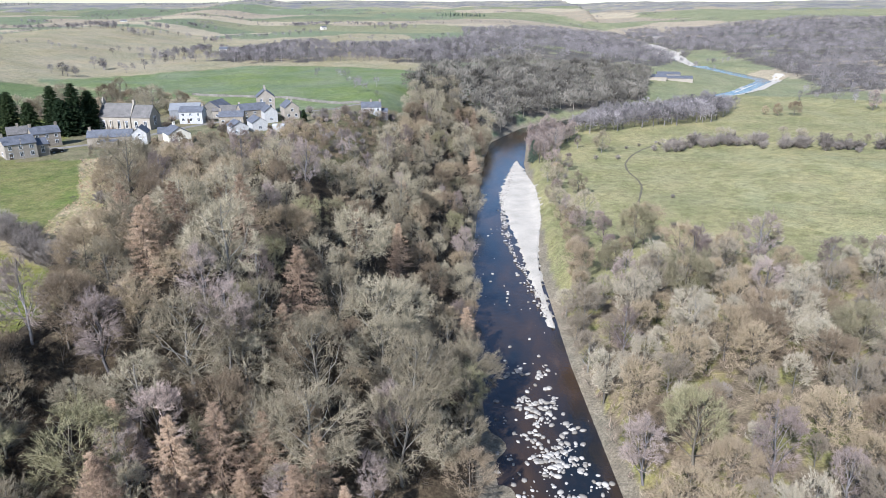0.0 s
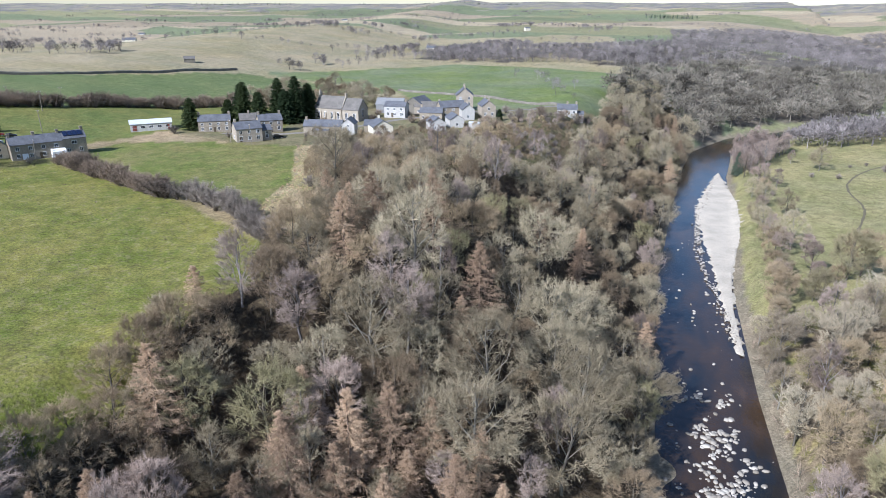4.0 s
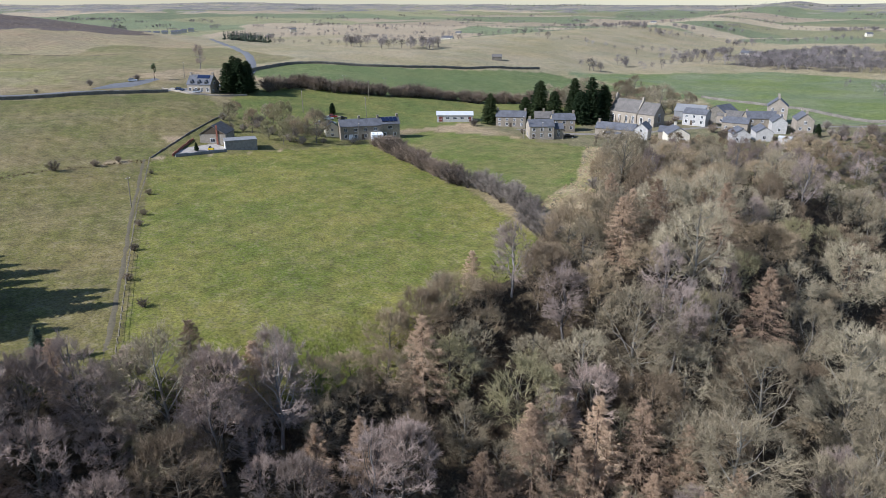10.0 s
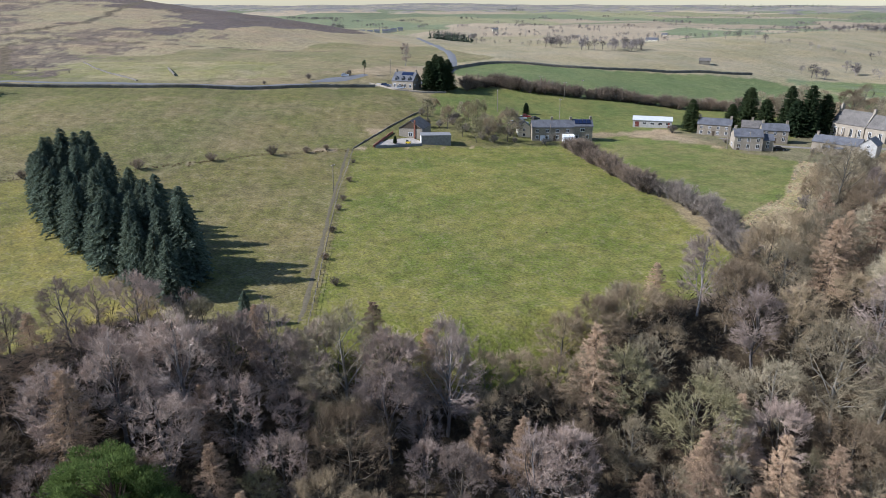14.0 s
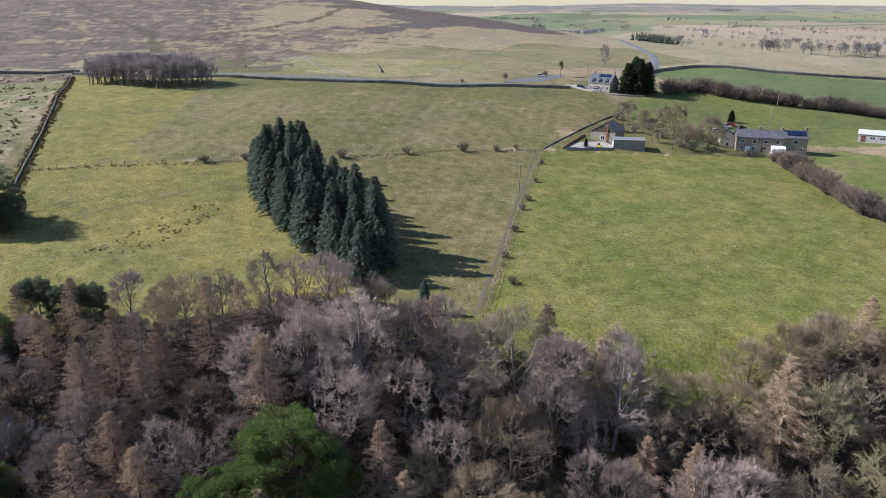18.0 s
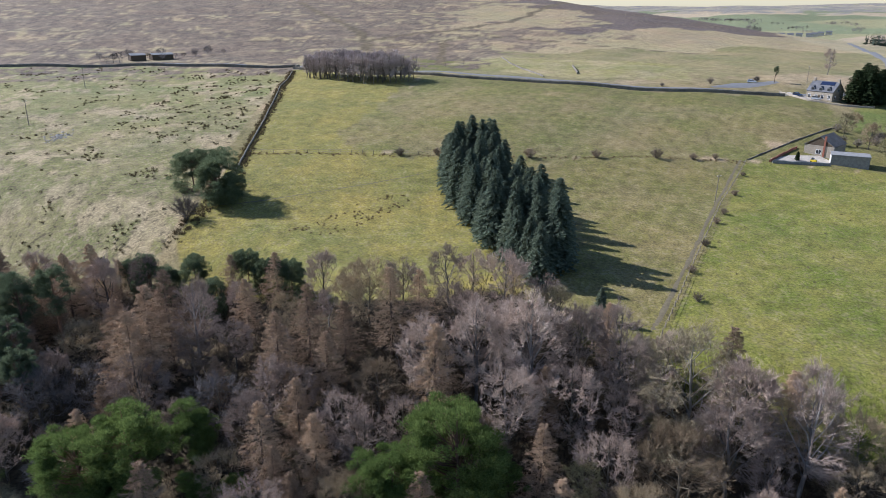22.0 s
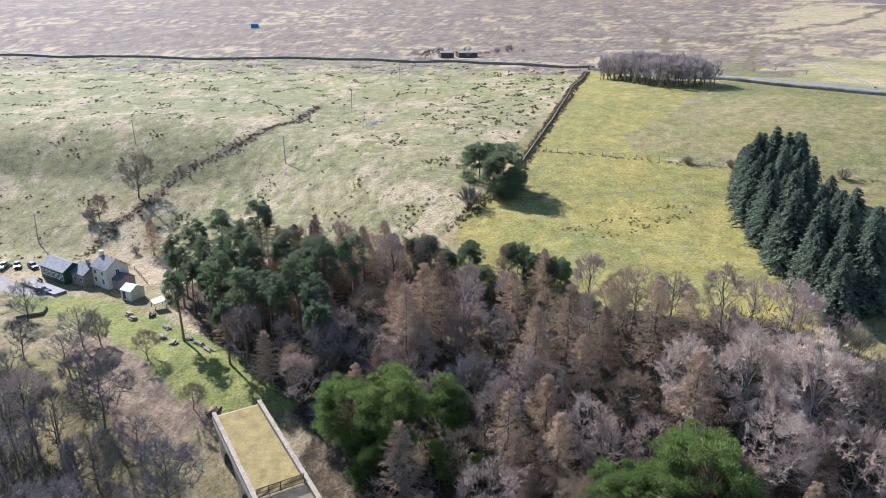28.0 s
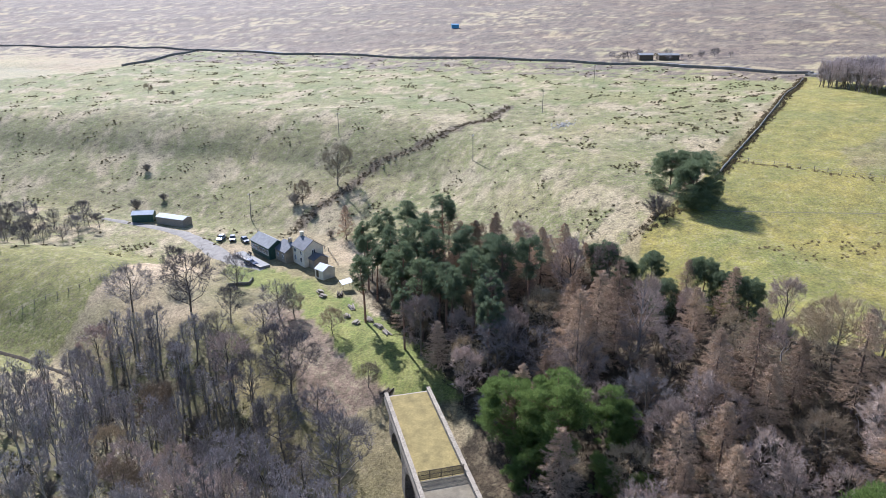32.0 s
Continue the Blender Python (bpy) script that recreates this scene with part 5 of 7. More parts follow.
lb = house("long low stone outbuilding with slate roof and lean-to", -136.6, 262.6, 10, 16.4, 6.2, 3.4, 2.2, HOUSESTONE, SLATE, name="barn", category="barn", rows=((1.0, 2, 0.9, 0.9),), chims=(0.02,))
shell(lb, 5.2, -2.6, 6.2, 2.55, 2.0, 0.5, HOUSESTONE, SLATE, over=0.15, thick=0.1)
house("white-rendered gable-fronted cottage at the barn's end", -120.4, 265.4, 12, 5.4, 7.4, 4.2, 2.2, RENDER_WHITE, SLATE, ridge="y", rows=((0.9, 1, 1.3, 1.2), (3.2, 1, 0.8, 0.9)))
house("white-rendered village house with grey slate roof", -117.5, 308.5, 2, 10.2, 7.0, 5.0, 2.0, RENDER_WHITE, SLATE, rows=((0.9, 3, 1.1, 1.3), (3.3, 3, 1.0, 1.1)), chims=(1,), door=4)
house("wide grey-roofed farm building behind white house", -127, 322, 8, 13.5, 9.5, 4.2, 2.6, GREY_SHEET, GREY_SHEET, name="farm_building", category="barn")
house("dark stone barn with slate roof, gable to the yard", -112.5, 325, -12, 8.5, 11, 5.0, 2.6, DRYSTONE, SLATE, name="barn", category="barn", ridge="y")
house("pale stone row with stone-flag roof", -107, 322, 6, 12.4, 6.4, 3.6, 2.1, PALESTONE, STONESLATE, rows=((1.0, 3, 0.9, 1.0),), chims=(1,))
house("low stone cottage roofed in slate below the row", -98.5, 304, 6, 10.5, 6.2, 3.6, 2.0, HOUSESTONE, SLATE, rows=((0.9, 3, 0.9, 1.1),), chims=(0,), door=8)
house("long stone house with dark slate roof turned to lane", -90.5, 312, 34, 12.4, 7.0, 4.8, 2.5, HOUSESTONE, SLATE, rows=((0.9, 3, 0.9, 1.1), (3.1, 3, 0.9, 0.9)), left=((1.0, 2, 0.9, 1.1),))
house("tall gabled stone house standing above village roofs", -89, 334, 16, 8.4, 10, 7.6, 3.4, PALESTONE, SLATE, ridge="y", rows=((3.0, 2, 0.9, 1.3), (5.6, 2, 0.9, 1.2)), gable_rows=((3.0, 3, 0.9, 1.2), (5.6, 3, 0.9, 1.1)), chims=(0, 1))
house("white gable-ended cottage with slate roof", -79.5, 309, 24, 5.8, 9.0, 4.6, 2.3, RENDER_WHITE, SLATE, ridge="y", rows=((0.9, 1, 1.0, 1.2),), gable_rows=((0.9, 2, 0.9, 1.1), (3.2, 2, 0.8, 0.9)), chims=(1,))
house("stone house with gable to garden and porch", -71.7, 315.5, 24, 6.6, 10.5, 5.0, 2.6, PALESTONE, SLATE, ridge="y", rows=((0.9, 2, 0.9, 1.2), (3.4, 1, 0.9, 1.1)), gable_rows=((0.9, 3, 1.0, 1.2),), chims=(0, 1))
house("low white bungalow with blue-grey slate roof", -79.5, 288, 28, 6.4, 10, 3.5, 2.0, RENDER_WHITE, SLATE, ridge="y", rows=((0.9, 1, 1.1, 1.2),), gable_rows=((0.9, 2, 1.2, 1.1),))
house("small white garden shed with flat pale roof", -70.6, 285.5, 5, 4.6, 3.6, 2.3, 0.4, RENDER_WHITE, SHEET_ROOF, name="garden_shed", category="shed", over=0.12, thick=0.08)
house("white-walled cottage half hidden by trees", -85.5, 279, 30, 6.6, 8.6, 3.4, 2.0, RENDER_WHITE, SLATE, ridge="y", rows=SMALL, gable_rows=((0.9, 2, 0.9, 1.1),))
house("cream stone cottage with slate roof at wood's edge", -105, 262.5, 34, 8.4, 10, 3.8, 2.5, RENDER_CREAM, SLATE, ridge="y", rows=((0.9, 2, 1.0, 1.1), (3.0, 1, 0.9, 0.9)), chims=(0.8,))
house("small stone store roofed in slate", -113, 272, 15, 6.5, 7.5, 2.8, 1.8, HOUSESTONE, SLATE, name="outbuilding", category="shed")
wr = house("white-rendered house with garden above the river wood", -40, 343, 8, 9.6, 7.2, 5.2, 2.2, RENDER_WHITE, SLATE, rows=((0.9, 3, 1.0, 1.3), (3.4, 3, 1.0, 1.2)), chims=(0.5, 1), door=4.8)
shell(wr, 9.6, 1.0, 3.2, 5.0, 2.9, 1.2, RENDER_WHITE, SLATE, rows=((0.9, 1, 1.0, 1.1),))

# the long house above the big field
lh = house("long two-storey stone farmhouse row with slate roofs", -205.2, 182.0, 56, 16.0, 7.0, 5.3, 2.3, HOUSESTONE, SLATE, name="farmhouse", group="", rows=((0.8, 4, 1.0, 1.2), (3.3, 4, 1.1, 1.1)), chims=(0.0, 0.5, 1.0), door=9)
part("french_door", Solid().box(3.2, -0.07, 0, 5.0, 0.02, 2.1), WHITE_PAINT, lh)
rf = shell(lh, 16.0, 0.6, 8.0, 6.6, 5.6, 2.2, HOUSESTONE, SLATE, rows=((0.9, 2, 1.0, 1.2), (3.6, 1, 1.6, 1.1)), chims=(1.0,))
for i in range(4):
    k = 17.0 + i * 1.6
    part("solar_panel", Solid().hull([(k, 1.35, 6.5), (k + 1.4, 1.35, 6.5), (k + 1.4, 3.3, 7.8), (k, 3.3, 7.8)], [(k, 1.3, 6.62), (k + 1.4, 1.3, 6.62), (k + 1.4, 3.25, 7.92), (k, 3.25, 7.92)]), SOLAR, rf)
part("conservatory", Solid().hull([(12.0, -2.6, -0.5), (16.6, -2.6, -0.5), (16.6, -0.05, -0.5), (12.0, -0.05, -0.5)], [(12.0, -2.6, 2.0), (16.6, -2.6, 2.0), (16.6, -0.05, 2.7), (12.0, -0.05, 2.7)]), WHITE_PAINT, lh)
shell(lh, -5.0, 5.0, 4.8, 8.0, 4.6, 2.0, RENDER_CREAM, SLATE, ridge="y", rows=((0.9, 1, 0.9, 1.1), (3.0, 1, 0.8, 0.9)))

# village hall
vh = house("low white prefabricated village hall with pale roof", -207.2, 243.0, 40, 16.6, 7.6, 2.9, 1.2, RENDER_WHITE, SHEET_ROOF, name="village_hall", category="hall", group="", rows=((1.1, 5, 1.6, 0.9),), over=0.3)
part("door", Solid().box(1.0, -0.06, 0, 2.6, 0.02, 2.2), RUST_RED, vh)
part("end_door", Solid().box(14.9, -0.06, 0, 15.7, 0.02, 2.1), RUST_RED, vh)

# house with solar roof by the road junction
sh = house("stone dormer house with solar panels on slate roof", -306.0, 176.8, 30, 11.8, 8.6, 3.8, 3.9, PALESTONE, SLATE, group="", rows=((0.7, 4, 1.0, 1.5),), gable_rows=((0.8, 2, 1.0, 1.2), (3.8, 1, 1.0, 1.2)), chims=(0, 1), door=6)
for i in range(3):
    dm = part("dormer", Solid().hull([(1.6 + i * 3.6, 0.2, 3.7), (3.2 + i * 3.6, 0.2, 3.7), (3.2 + i * 3.6, 0.2, 5.1), (2.4 + i * 3.6, 0.2, 5.9), (1.6 + i * 3.6, 0.2, 5.1)], [(1.6 + i * 3.6, 2.8, 3.7), (3.2 + i * 3.6, 2.8, 3.7), (3.2 + i * 3.6, 2.8, 5.1), (2.4 + i * 3.6, 2.8, 5.9), (1.6 + i * 3.6, 2.8, 5.1)]), SLATE, sh)
    part("pane", Solid().box(1.9 + i * 3.6, 0.12, 4.0, 2.9 + i * 3.6, 0.19, 5.1), GLASS, dm)
part("solar_array", Solid().hull([(4.2, 2.55, 6.28), (10.4, 2.55, 6.28), (10.4, 3.95, 7.55), (4.2, 3.95, 7.55)], [(4.2, 2.45, 6.42), (10.4, 2.45, 6.42), (10.4, 3.85, 7.69), (4.2, 3.85, 7.69)]), SOLAR, sh)
stone_wall([(-313, 168), (-296, 172), (-288, 184), (-286, 196)], "low garden wall before the dormer house", 0.8, 0.5, PALESTONE, "garden_wall")
tagged(drape("forecourt", [(-314, 173), (-303, 175), (-292, 181)], [3, 6, 3], GARDEN, lift=0.15), "gravel forecourt of the dormer house", "yard", kind="structure")

# cottage and garage at the field corner
ct = house("small stone bungalow with brown roof in gravel garden", -227.5, 134.0, 40, 9.4, 11, 3.7, 3.0, PALESTONE, STONESLATE, group="", ridge="y", rows=((0.9, 1, 1.5, 1.3),), left=((0.9, 3, 1.0, 1.2),))
part("chimney", Solid().box(6.1, -0.25, 0, 6.65, 0.25, 6.9), RED_BRICK, ct)
part("gable_boards", Solid().hull([(0.2, -0.03, 3.7), (9.2, -0.03, 3.7), (4.7, -0.03, 6.5)], [(0.2, 0.02, 3.7), (9.2, 0.02, 3.7), (4.7, 0.02, 6.5)]), DARK_WOOD, ct)
gz = z_at(-214.5, 135.6) + 0.1
ga = thing("garage", "flat-roofed grey concrete garage with white door", "garage", -214.8, 136.2, 62, "", gz)
part("wall", Solid().box(0, 0, -1.5, 11, 6.5, 3.0), CONCRETE, ga)
part("roof", Solid().box(-0.15, -0.15, 3.0, 11.15, 6.65, 3.25), GREY_SHEET, ga)
part("garage_door", Solid().box(-0.06, 1.5, 0, 0.02, 5.2, 2.4), WHITE_PAINT, ga)
tagged(drape("gravel_garden", [(-219, 119), (-219, 128), (-220, 138)], [4, 12, 10], GARDEN, lift=0.1), "pale gravel garden with potted plants", "garden", kind="structure")
stone_wall([(-216, 117.5), (-214.6, 126), (-213.2, 135.4)], "grey garden wall round the gravel yard", 1.0, 0.4, CONCRETE, "garden_wall")
stone_wall([(-217, 117), (-232, 134)], "brown-topped garden wall up the slope", 0.8, 0.4, RED_BRICK, "garden_wall")

# station house, hall and sheds on the haugh
house("green-painted timber hall with grey pitched roof", -126.6, -168.0, 78, 11.4, 6.0, 3.3, 1.9, GREEN_PAINT, GREY_SHEET, name="timber_hall", category="hall", group="", rows=((0.9, 6, 1.2, 1.5),), left=((0.9, 2, 1.0, 1.4),))
house("low link building with dark slate roof", -126.3, -156.4, 78, 6.0, 6.5, 3.0, 2.0, HOUSESTONE, SLATE, name="outbuilding", category="house", group="", rows=((0.9, 2, 0.9, 1.1),), chims=(0.6,))
st = house("two-storey cream station house with slate roof", -127.6, -150.2, 76, 7.0, 6.4, 4.9, 2.3, RENDER_CREAM, SLATE, name="station_house", group="", rows=((0.9, 2, 1.0, 1.3), (3.2, 2, 0.9, 1.1)), gable_rows=((3.3, 1, 1.0, 1.2),), chims=(0.0,))
shell(st, 7.0, 1.4, 3.2, 4.6, 2.4, 1.0, HOUSESTONE, SLATE)
house("small cream outhouse with pale roof and dark door", -122.4, -135.4, 84, 3.7, 4.2, 2.3, 1.1, RENDER_CREAM, SHEET_ROOF, name="outhouse", category="shed", group="", over=0.15, thick=0.08, door=1.2)
pf = thing("platform", "raised pale stone platform before the hall", "platform", -122.2, -168.8, 79)
part("slab", Solid().box(0, -1.5, -0.8, 16.5, 1.6, 0.65), CONCRETE, pf)
part("edge", Solid().box(-0.1, -1.75, 0.654, 16.6, -1.3, 0.76), PALESTONE, pf)
bt = thing("bench", "dark wooden bench on the platform", "bench", -122.6, -164.0, 79, "", 15.15)
part("seat", Solid().box(-1.0, -0.25, 0.4, 1.0, 0.25, 0.48), DARK_WOOD, bt)
part("backrest", Solid().box(-1.0, 0.2, 0.5, 1.0, 0.27, 0.95), DARK_WOOD, bt)
for k in (-0.8, 0.8):
    part("leg", Solid().box(k - 0.05, -0.22, -0.06, k + 0.05, 0.22, 0.4), DARK_WOOD, bt)
house("dark green shed with pale sheet roof", -121.3, -226.5, 134, 7.2, 4.0, 2.4, 0.9, GREEN_PAINT, SHEET_ROOF, name="shed", category="shed", group="", over=0.2, thick=0.08)
house("long low shed with white sheet roof", -125.8, -218.5, 104, 12.0, 4.2, 2.2, 0.7, GREY_WOOD, SHEET_ROOF, name="shed", category="shed", group="", over=0.2, thick=0.08)
lt = thing("lean_to", "open lean-to with white sheet roof over timber", "shelter", -121.0, -124.6, 60)
part("roof", Solid().hull([(0, 0, 1.9), (3.4, 0, 1.9), (3.4, 3.0, 2.3), (0, 3.0, 2.3)], [(0, 0, 1.98), (3.4, 0, 1.98), (3.4, 3.0, 2.38), (0, 3.0, 2.38)]), SHEET_ROOF, lt)
for a, b in ((0.15, 0.15), (3.25, 0.15), (0.15, 2.85), (3.25, 2.85)):
    part("post", Solid().box(a - 0.06, b - 0.06, -0.3, a + 0.06, b + 0.06, 1.95 + b * 0.12), DARK_WOOD, lt)

# far farms
house("low dark shed beside the moor road", -441, -170, 128, 9, 6, 3, 1.0, DARK_WOOD, GREY_SHEET, name="moor_shed", category="shed", group="")
house("long dark timber shed with grey roof, moor edge", -449, -160, 128, 13, 6, 2.8, 0.9, DARK_WOOD, GREY_SHEET, name="moor_shed", category="shed", group="")
house("small blue sheet-metal hut on heather moor", -567, -409, 130, 7, 5, 3.0, 0.8, BLUE_SHED, BLUE_SHED, name="moor_hut", category="hut", group="")
house("ruined brown field barn on pale moorland", -336, 462, 35, 8, 6, 3.0, 1.8, DRYSTONE, STONESLATE, name="field_barn", category="barn", group="")
for x, y, w, a in ((211, 735, 22, -10), (236, 740, 26, -10), (232, 762, 24, -10)):
    house("long pale farm shed beside the river meadow", x, y, a, w, 12, 4, 2.2, PALESTONE, SLATE, name="farm_shed", category="barn", group="river farm sheds")
rng = random.Random(8)
for x, y in ((-640, 760), (-250, 800), (-930, 1150), (-250, 1500), (-1250, 980), (480, 1640), (-800, 1800)):
    house("distant white farmhouse with slate roof", x, y, math.degrees(math.atan2(-x, y)) + rng.uniform(-25, 25), rng.uniform(10, 16), 8, 5, 2.4, RENDER_CREAM, SLATE, name="farmhouse", group="distant farms", rows=((0.9, 3, 1.1, 1.3), (3.3, 3, 1.1, 1.2)))
for i in range(9):
    x, y = -1240 - i * 13 + rng.uniform(-8, 8), 620 + i * 22
    house("white house of a distant hamlet", x, y, 58, 11, 8, 5, 2.4, RENDER_WHITE, SLATE, name="house", group="distant hamlet houses")

# ---- the old railway viaduct ----
DECK = 15.5
vx, vy, va = -87.9, -73.75, math.degrees(math.atan2(0.78, 0.627))
vd = thing("viaduct", "disused stone railway viaduct with mossy ballast deck", "bridge", vx, vy, va, "", 0.0)
LEN = 66.0
part("deck", Solid().box(-1, -4.4, DECK - 1.2, LEN, 4.4, DECK - 0.05), PALESTONE, vd)
part("ballast", Solid().box(-0.5, -3.8, DECK - 0.046, 25.2, 3.8, DECK + 0.06), MOSSY_DECK, vd, "mossy ochre ballast")
part("paving", Solid().box(25.2, -3.8, DECK - 0.046, LEN, 3.8, DECK + 0.04), PAVING, vd, "bare grey deck paving")
for sg in (-1, 1):
    part("parapet", Solid().box(-0.6, sg * 4.1 - 0.28, DECK - 1.2, LEN, sg * 4.1 + 0.28, DECK + 0.9), DRYSTONE, vd)
    n = 40
    me = Solid().box(0, -0.36, 0, LEN / n - 0.03, 0.36, 0.2).mesh("coping_stone", HOUSESTONE)
    for i in range(n):
        part("coping_stone", me, None, vd, at=pose(-0.5 + i * LEN / n, sg * 4.1, DECK + 0.904, 0, 0, (i * 37 % 5 - 2) * 0.3))
for i, px in enumerate((4.5, 16.5, 29, 42, 55)):
    part("pier", Solid().hull([(px - 1.6, -4.6, -2), (px + 1.6, -4.6, -2), (px + 1.6, 4.6, -2), (px - 1.6, 4.6, -2)], [(px - 1.2, -4.3, DECK - 1.2), (px + 1.2, -4.3, DECK - 1.2), (px + 1.2, 4.3, DECK - 1.2), (px - 1.2, 4.3, DECK - 1.2)]), DRYSTONE, vd)
for a, b in ((4.5, 16.5), (16.5, 29), (29, 42), (42, 55)):
    m, h = (a + b) / 2, (b - a) / 2 - 1.2
    arch = [(m + h * math.cos(t), DECK - 1.2 - 0.4 - h * 0.8 + h * 0.8 * math.sin(t)) for t in np.linspace(0, math.pi, 9)]
    ring = [(m - h, DECK - 1.1), (m + h, DECK - 1.1)] + arch
    part("arch", Solid().hull([(x, -4.3, z) for x, z in ring], [(x, 4.3, z) for x, z in ring]), DRYSTONE, vd)
fg = thing("barrier_fence", "dark steel fence across the viaduct deck", "fence", vx + 25.2 * 0.627, vy + 25.2 * 0.78, va, "", DECK + 0.03)
for i in range(5):
    part("post", Solid().box(-0.06, -3.75 + i * 1.85, 0, 0.06, -3.65 + i * 1.85, 1.9), DARK_WOOD, fg)
for z in (0.25, 1.0, 1.75):
    part("rail", Solid().box(-0.03, -3.75, z, 0.03, 3.75, z + 0.09), DARK_WOOD, fg)
me = Solid().box(-0.02, -0.045, 0.2, 0.02, 0.045, 1.85).mesh("pale", DARK_WOOD)
for i in range(46):
    part("pale", me, None, fg, at=pose(0, -3.68 + i * 0.163, 0))

# ---- trees that stand alone or in small groups ----
TALL_PINES = [(-120, -73, 0.85), (-123, -68, 0.85), (-104, -66, 0.85), (-111, -71, 0.85), (-112, -94, 0.95), (-132, -125, 0.95), (-109, -104, 0.9), (-135, -112, 1.0), (-139, -103, 1.05), (-123, -94, 1.0), (-126, -88, 1.0), (-125, -78, 0.9), (-103, -87, 0.85), (-108, -86, 1.0), (-109, -79, 0.95), (-115, -77, 0.95), (-116, -98, 1.0), (-121, -106, 1.05), (-127, -100, 1.1), (-117, -88, 0.9)]
for x, y, size in TALL_PINES:
    PINE.plant(x, y, size)
for x, y in scatter(PINEWOOD, 6.0, 11, lambda x, y: np.all([np.hypot(x - a, y - b) > 4.2 for a, b, _ in TALL_PINES], axis=0)):
    (PINE if x > -128 or y < -112 else LARCH).plant(x, y, pick.uniform(0.7, 0.95))
for i in range(10):
    a, d = radians(10 + 2.4 * i), 84 + 18 * (i * 0.618 % 1)
    LARCH.plant(-d * math.sin(a), d * math.cos(a), pick.uniform(0.7, 0.95), "bare larch of a tan group by the river")
for x, y, s in ((-183, -52, 1.3), (-187, -60, 1.1), (-177, -51, 0.95)):
    ROUND_PINE.plant(x, y, s)
HAZEL.plant(-166, -56, 1.5, "leafless round bush beside two pines")
for x, y, s in ((-133, -34, 0.62), (-126, -24, 0.58), (-138, -56, 0.6), (-137, -46, 0.58), (-131, -30, 0.5), (-135, -51, 0.5), (-140, -60, 0.55), (-128, -40, 0.5)):
    ROUND_PINE.plant(x, y, s * 0.95, "young dark conifer at the wood's upper edge", 1.35)
ASH.plant(-89, -85, 0.62, "slender bare tree by the viaduct's end")
ASH.plant(-100, -119, 0.75)
OAK.plant(-99, -105, 0.42, "small bare fruit tree on the lawn")
for x, y, s in ((-86, -140, 1.15), (-78, -152, 1.1), (-98, -122, 0.9), (-68, -73, 1.3), (-80, -98, 0.89), (-89, -116, 0.8), (-76, -86, 0.8), (-104, -146, 0.9), (-84, -107, 0.75), (-75, -104, 0.8), (-82, -124, 0.75), (-90, -130, 0.7), (-70, -90, 0.75), (-94, -158, 0.7), (-66, -84, 0.7)):
    DARK_TREE.plant(x, y, s, "wide-crowned dark bare oak on the grassy bank")
ASH.plant(-176, -179, 0.75), OAK.plant(-162, -183, 0.6), HAZEL.plant(-160, -185, 1.2), LARCH.plant(-150, -150, 0.7), HAZEL.plant(-150, -157, 0.8)
OAK.plant(-209, -352, 0.55, "lone bare hawthorn on rough pasture"), HAZEL.plant(-212, -334, 0.6), HAZEL.plant(-150, -262, 0.9), HAZEL.plant(-131, -240, 1.0), HAZEL.plant(-140, -236, 0.8)
for x, y in scatter([(-92, -276), (-60, -262), (-72, -216), (-98, -224), (-112, -228), (-112, -244)], 5.5, 12):
    DARK_TREE.plant(x, y, pick.uniform(0.4, 0.65))
for x, y, s in ((-185, 254, 0.85), (-182, 278, 0.8), (-180, 288, 0.95), (-172, 288, 1.0), (-164, 292, 0.9), (-158, 288, 1.1), (-155, 292, 0.95), (-152, 299, 1.0), (-168, 300, 0.9), (-189, 300, 0.9)):
    YEW.plant(x, y, s * 1.25)
PINE.plant(-184, 296, 0.72, "tall thin pine behind the churchyard")
for x, y in scatter([(-196, 300), (-150, 322), (-140, 345), (-136, 372), (-160, 400), (-186, 400), (-200, 340)], 8.0, 13):
    pick.choice((ASH, OAK, ASH)).plant(x, y, pick.uniform(0.55, 0.8), "bare tree in the belt behind church")
for x, y, s in ((-294, 191, 0.95), (-291, 196, 1.05), (-292, 201, 0.9), (-297, 197, 1.0)):
    CYPRESS.plant(x, y, s)
BIRCH.plant(-361, 218, 0.75, "leafless brown roadside tree"), PINE.plant(-334, 176, 0.42, "small pine beside the lay-by"), HAZEL.plant(-338, 169, 0.75), HAZEL.plant(-333, 144, 0.9)
HAZEL.plant(-326, 118, 0.5)
for x, y, s, k in ((-231, 159, 0.62, OAK), (-219, 158, 0.6, MOSSY), (-213, 166, 0.75, OAK), (-207, 171, 0.7, ASH), (-246, 159, 0.6, MOSSY), (-254, 167, 0.55, OAK), (-230, 173, 0.62, MOSSY), (-222, 172, 0.65, ASH), (-240, 176, 0.55, OAK), (-216, 178, 0.6, OAK), (-248, 178, 0.5, ASH), (-210, 158, 0.5, MOSSY)):
    k.plant(x, y, s * 1.1, "bare garden tree beside the bungalow")
for x, y, s in ((-234, 157, 0.9), (-225, 164, 1.0), (-213, 163, 0.9), (-218, 170, 1.0), (-236, 165, 0.9), (-208, 165, 0.8), (-252, 160, 0.8), (-243, 172, 0.9), (-236, 152, 0.9), (-241, 168, 0.9), (-226, 182, 0.8), (-214, 178, 0.8), (-205, 173, 0.7), (-198, 182, 0.6)):
    HAZEL.plant(x, y, s, "brown garden shrub near the farmhouse")
YEW.plant(-244, 212, 0.45, "small dark conifer by parked cars")
YEW.plant(-62, 309, 0.4, "clipped dark evergreen in a village garden")
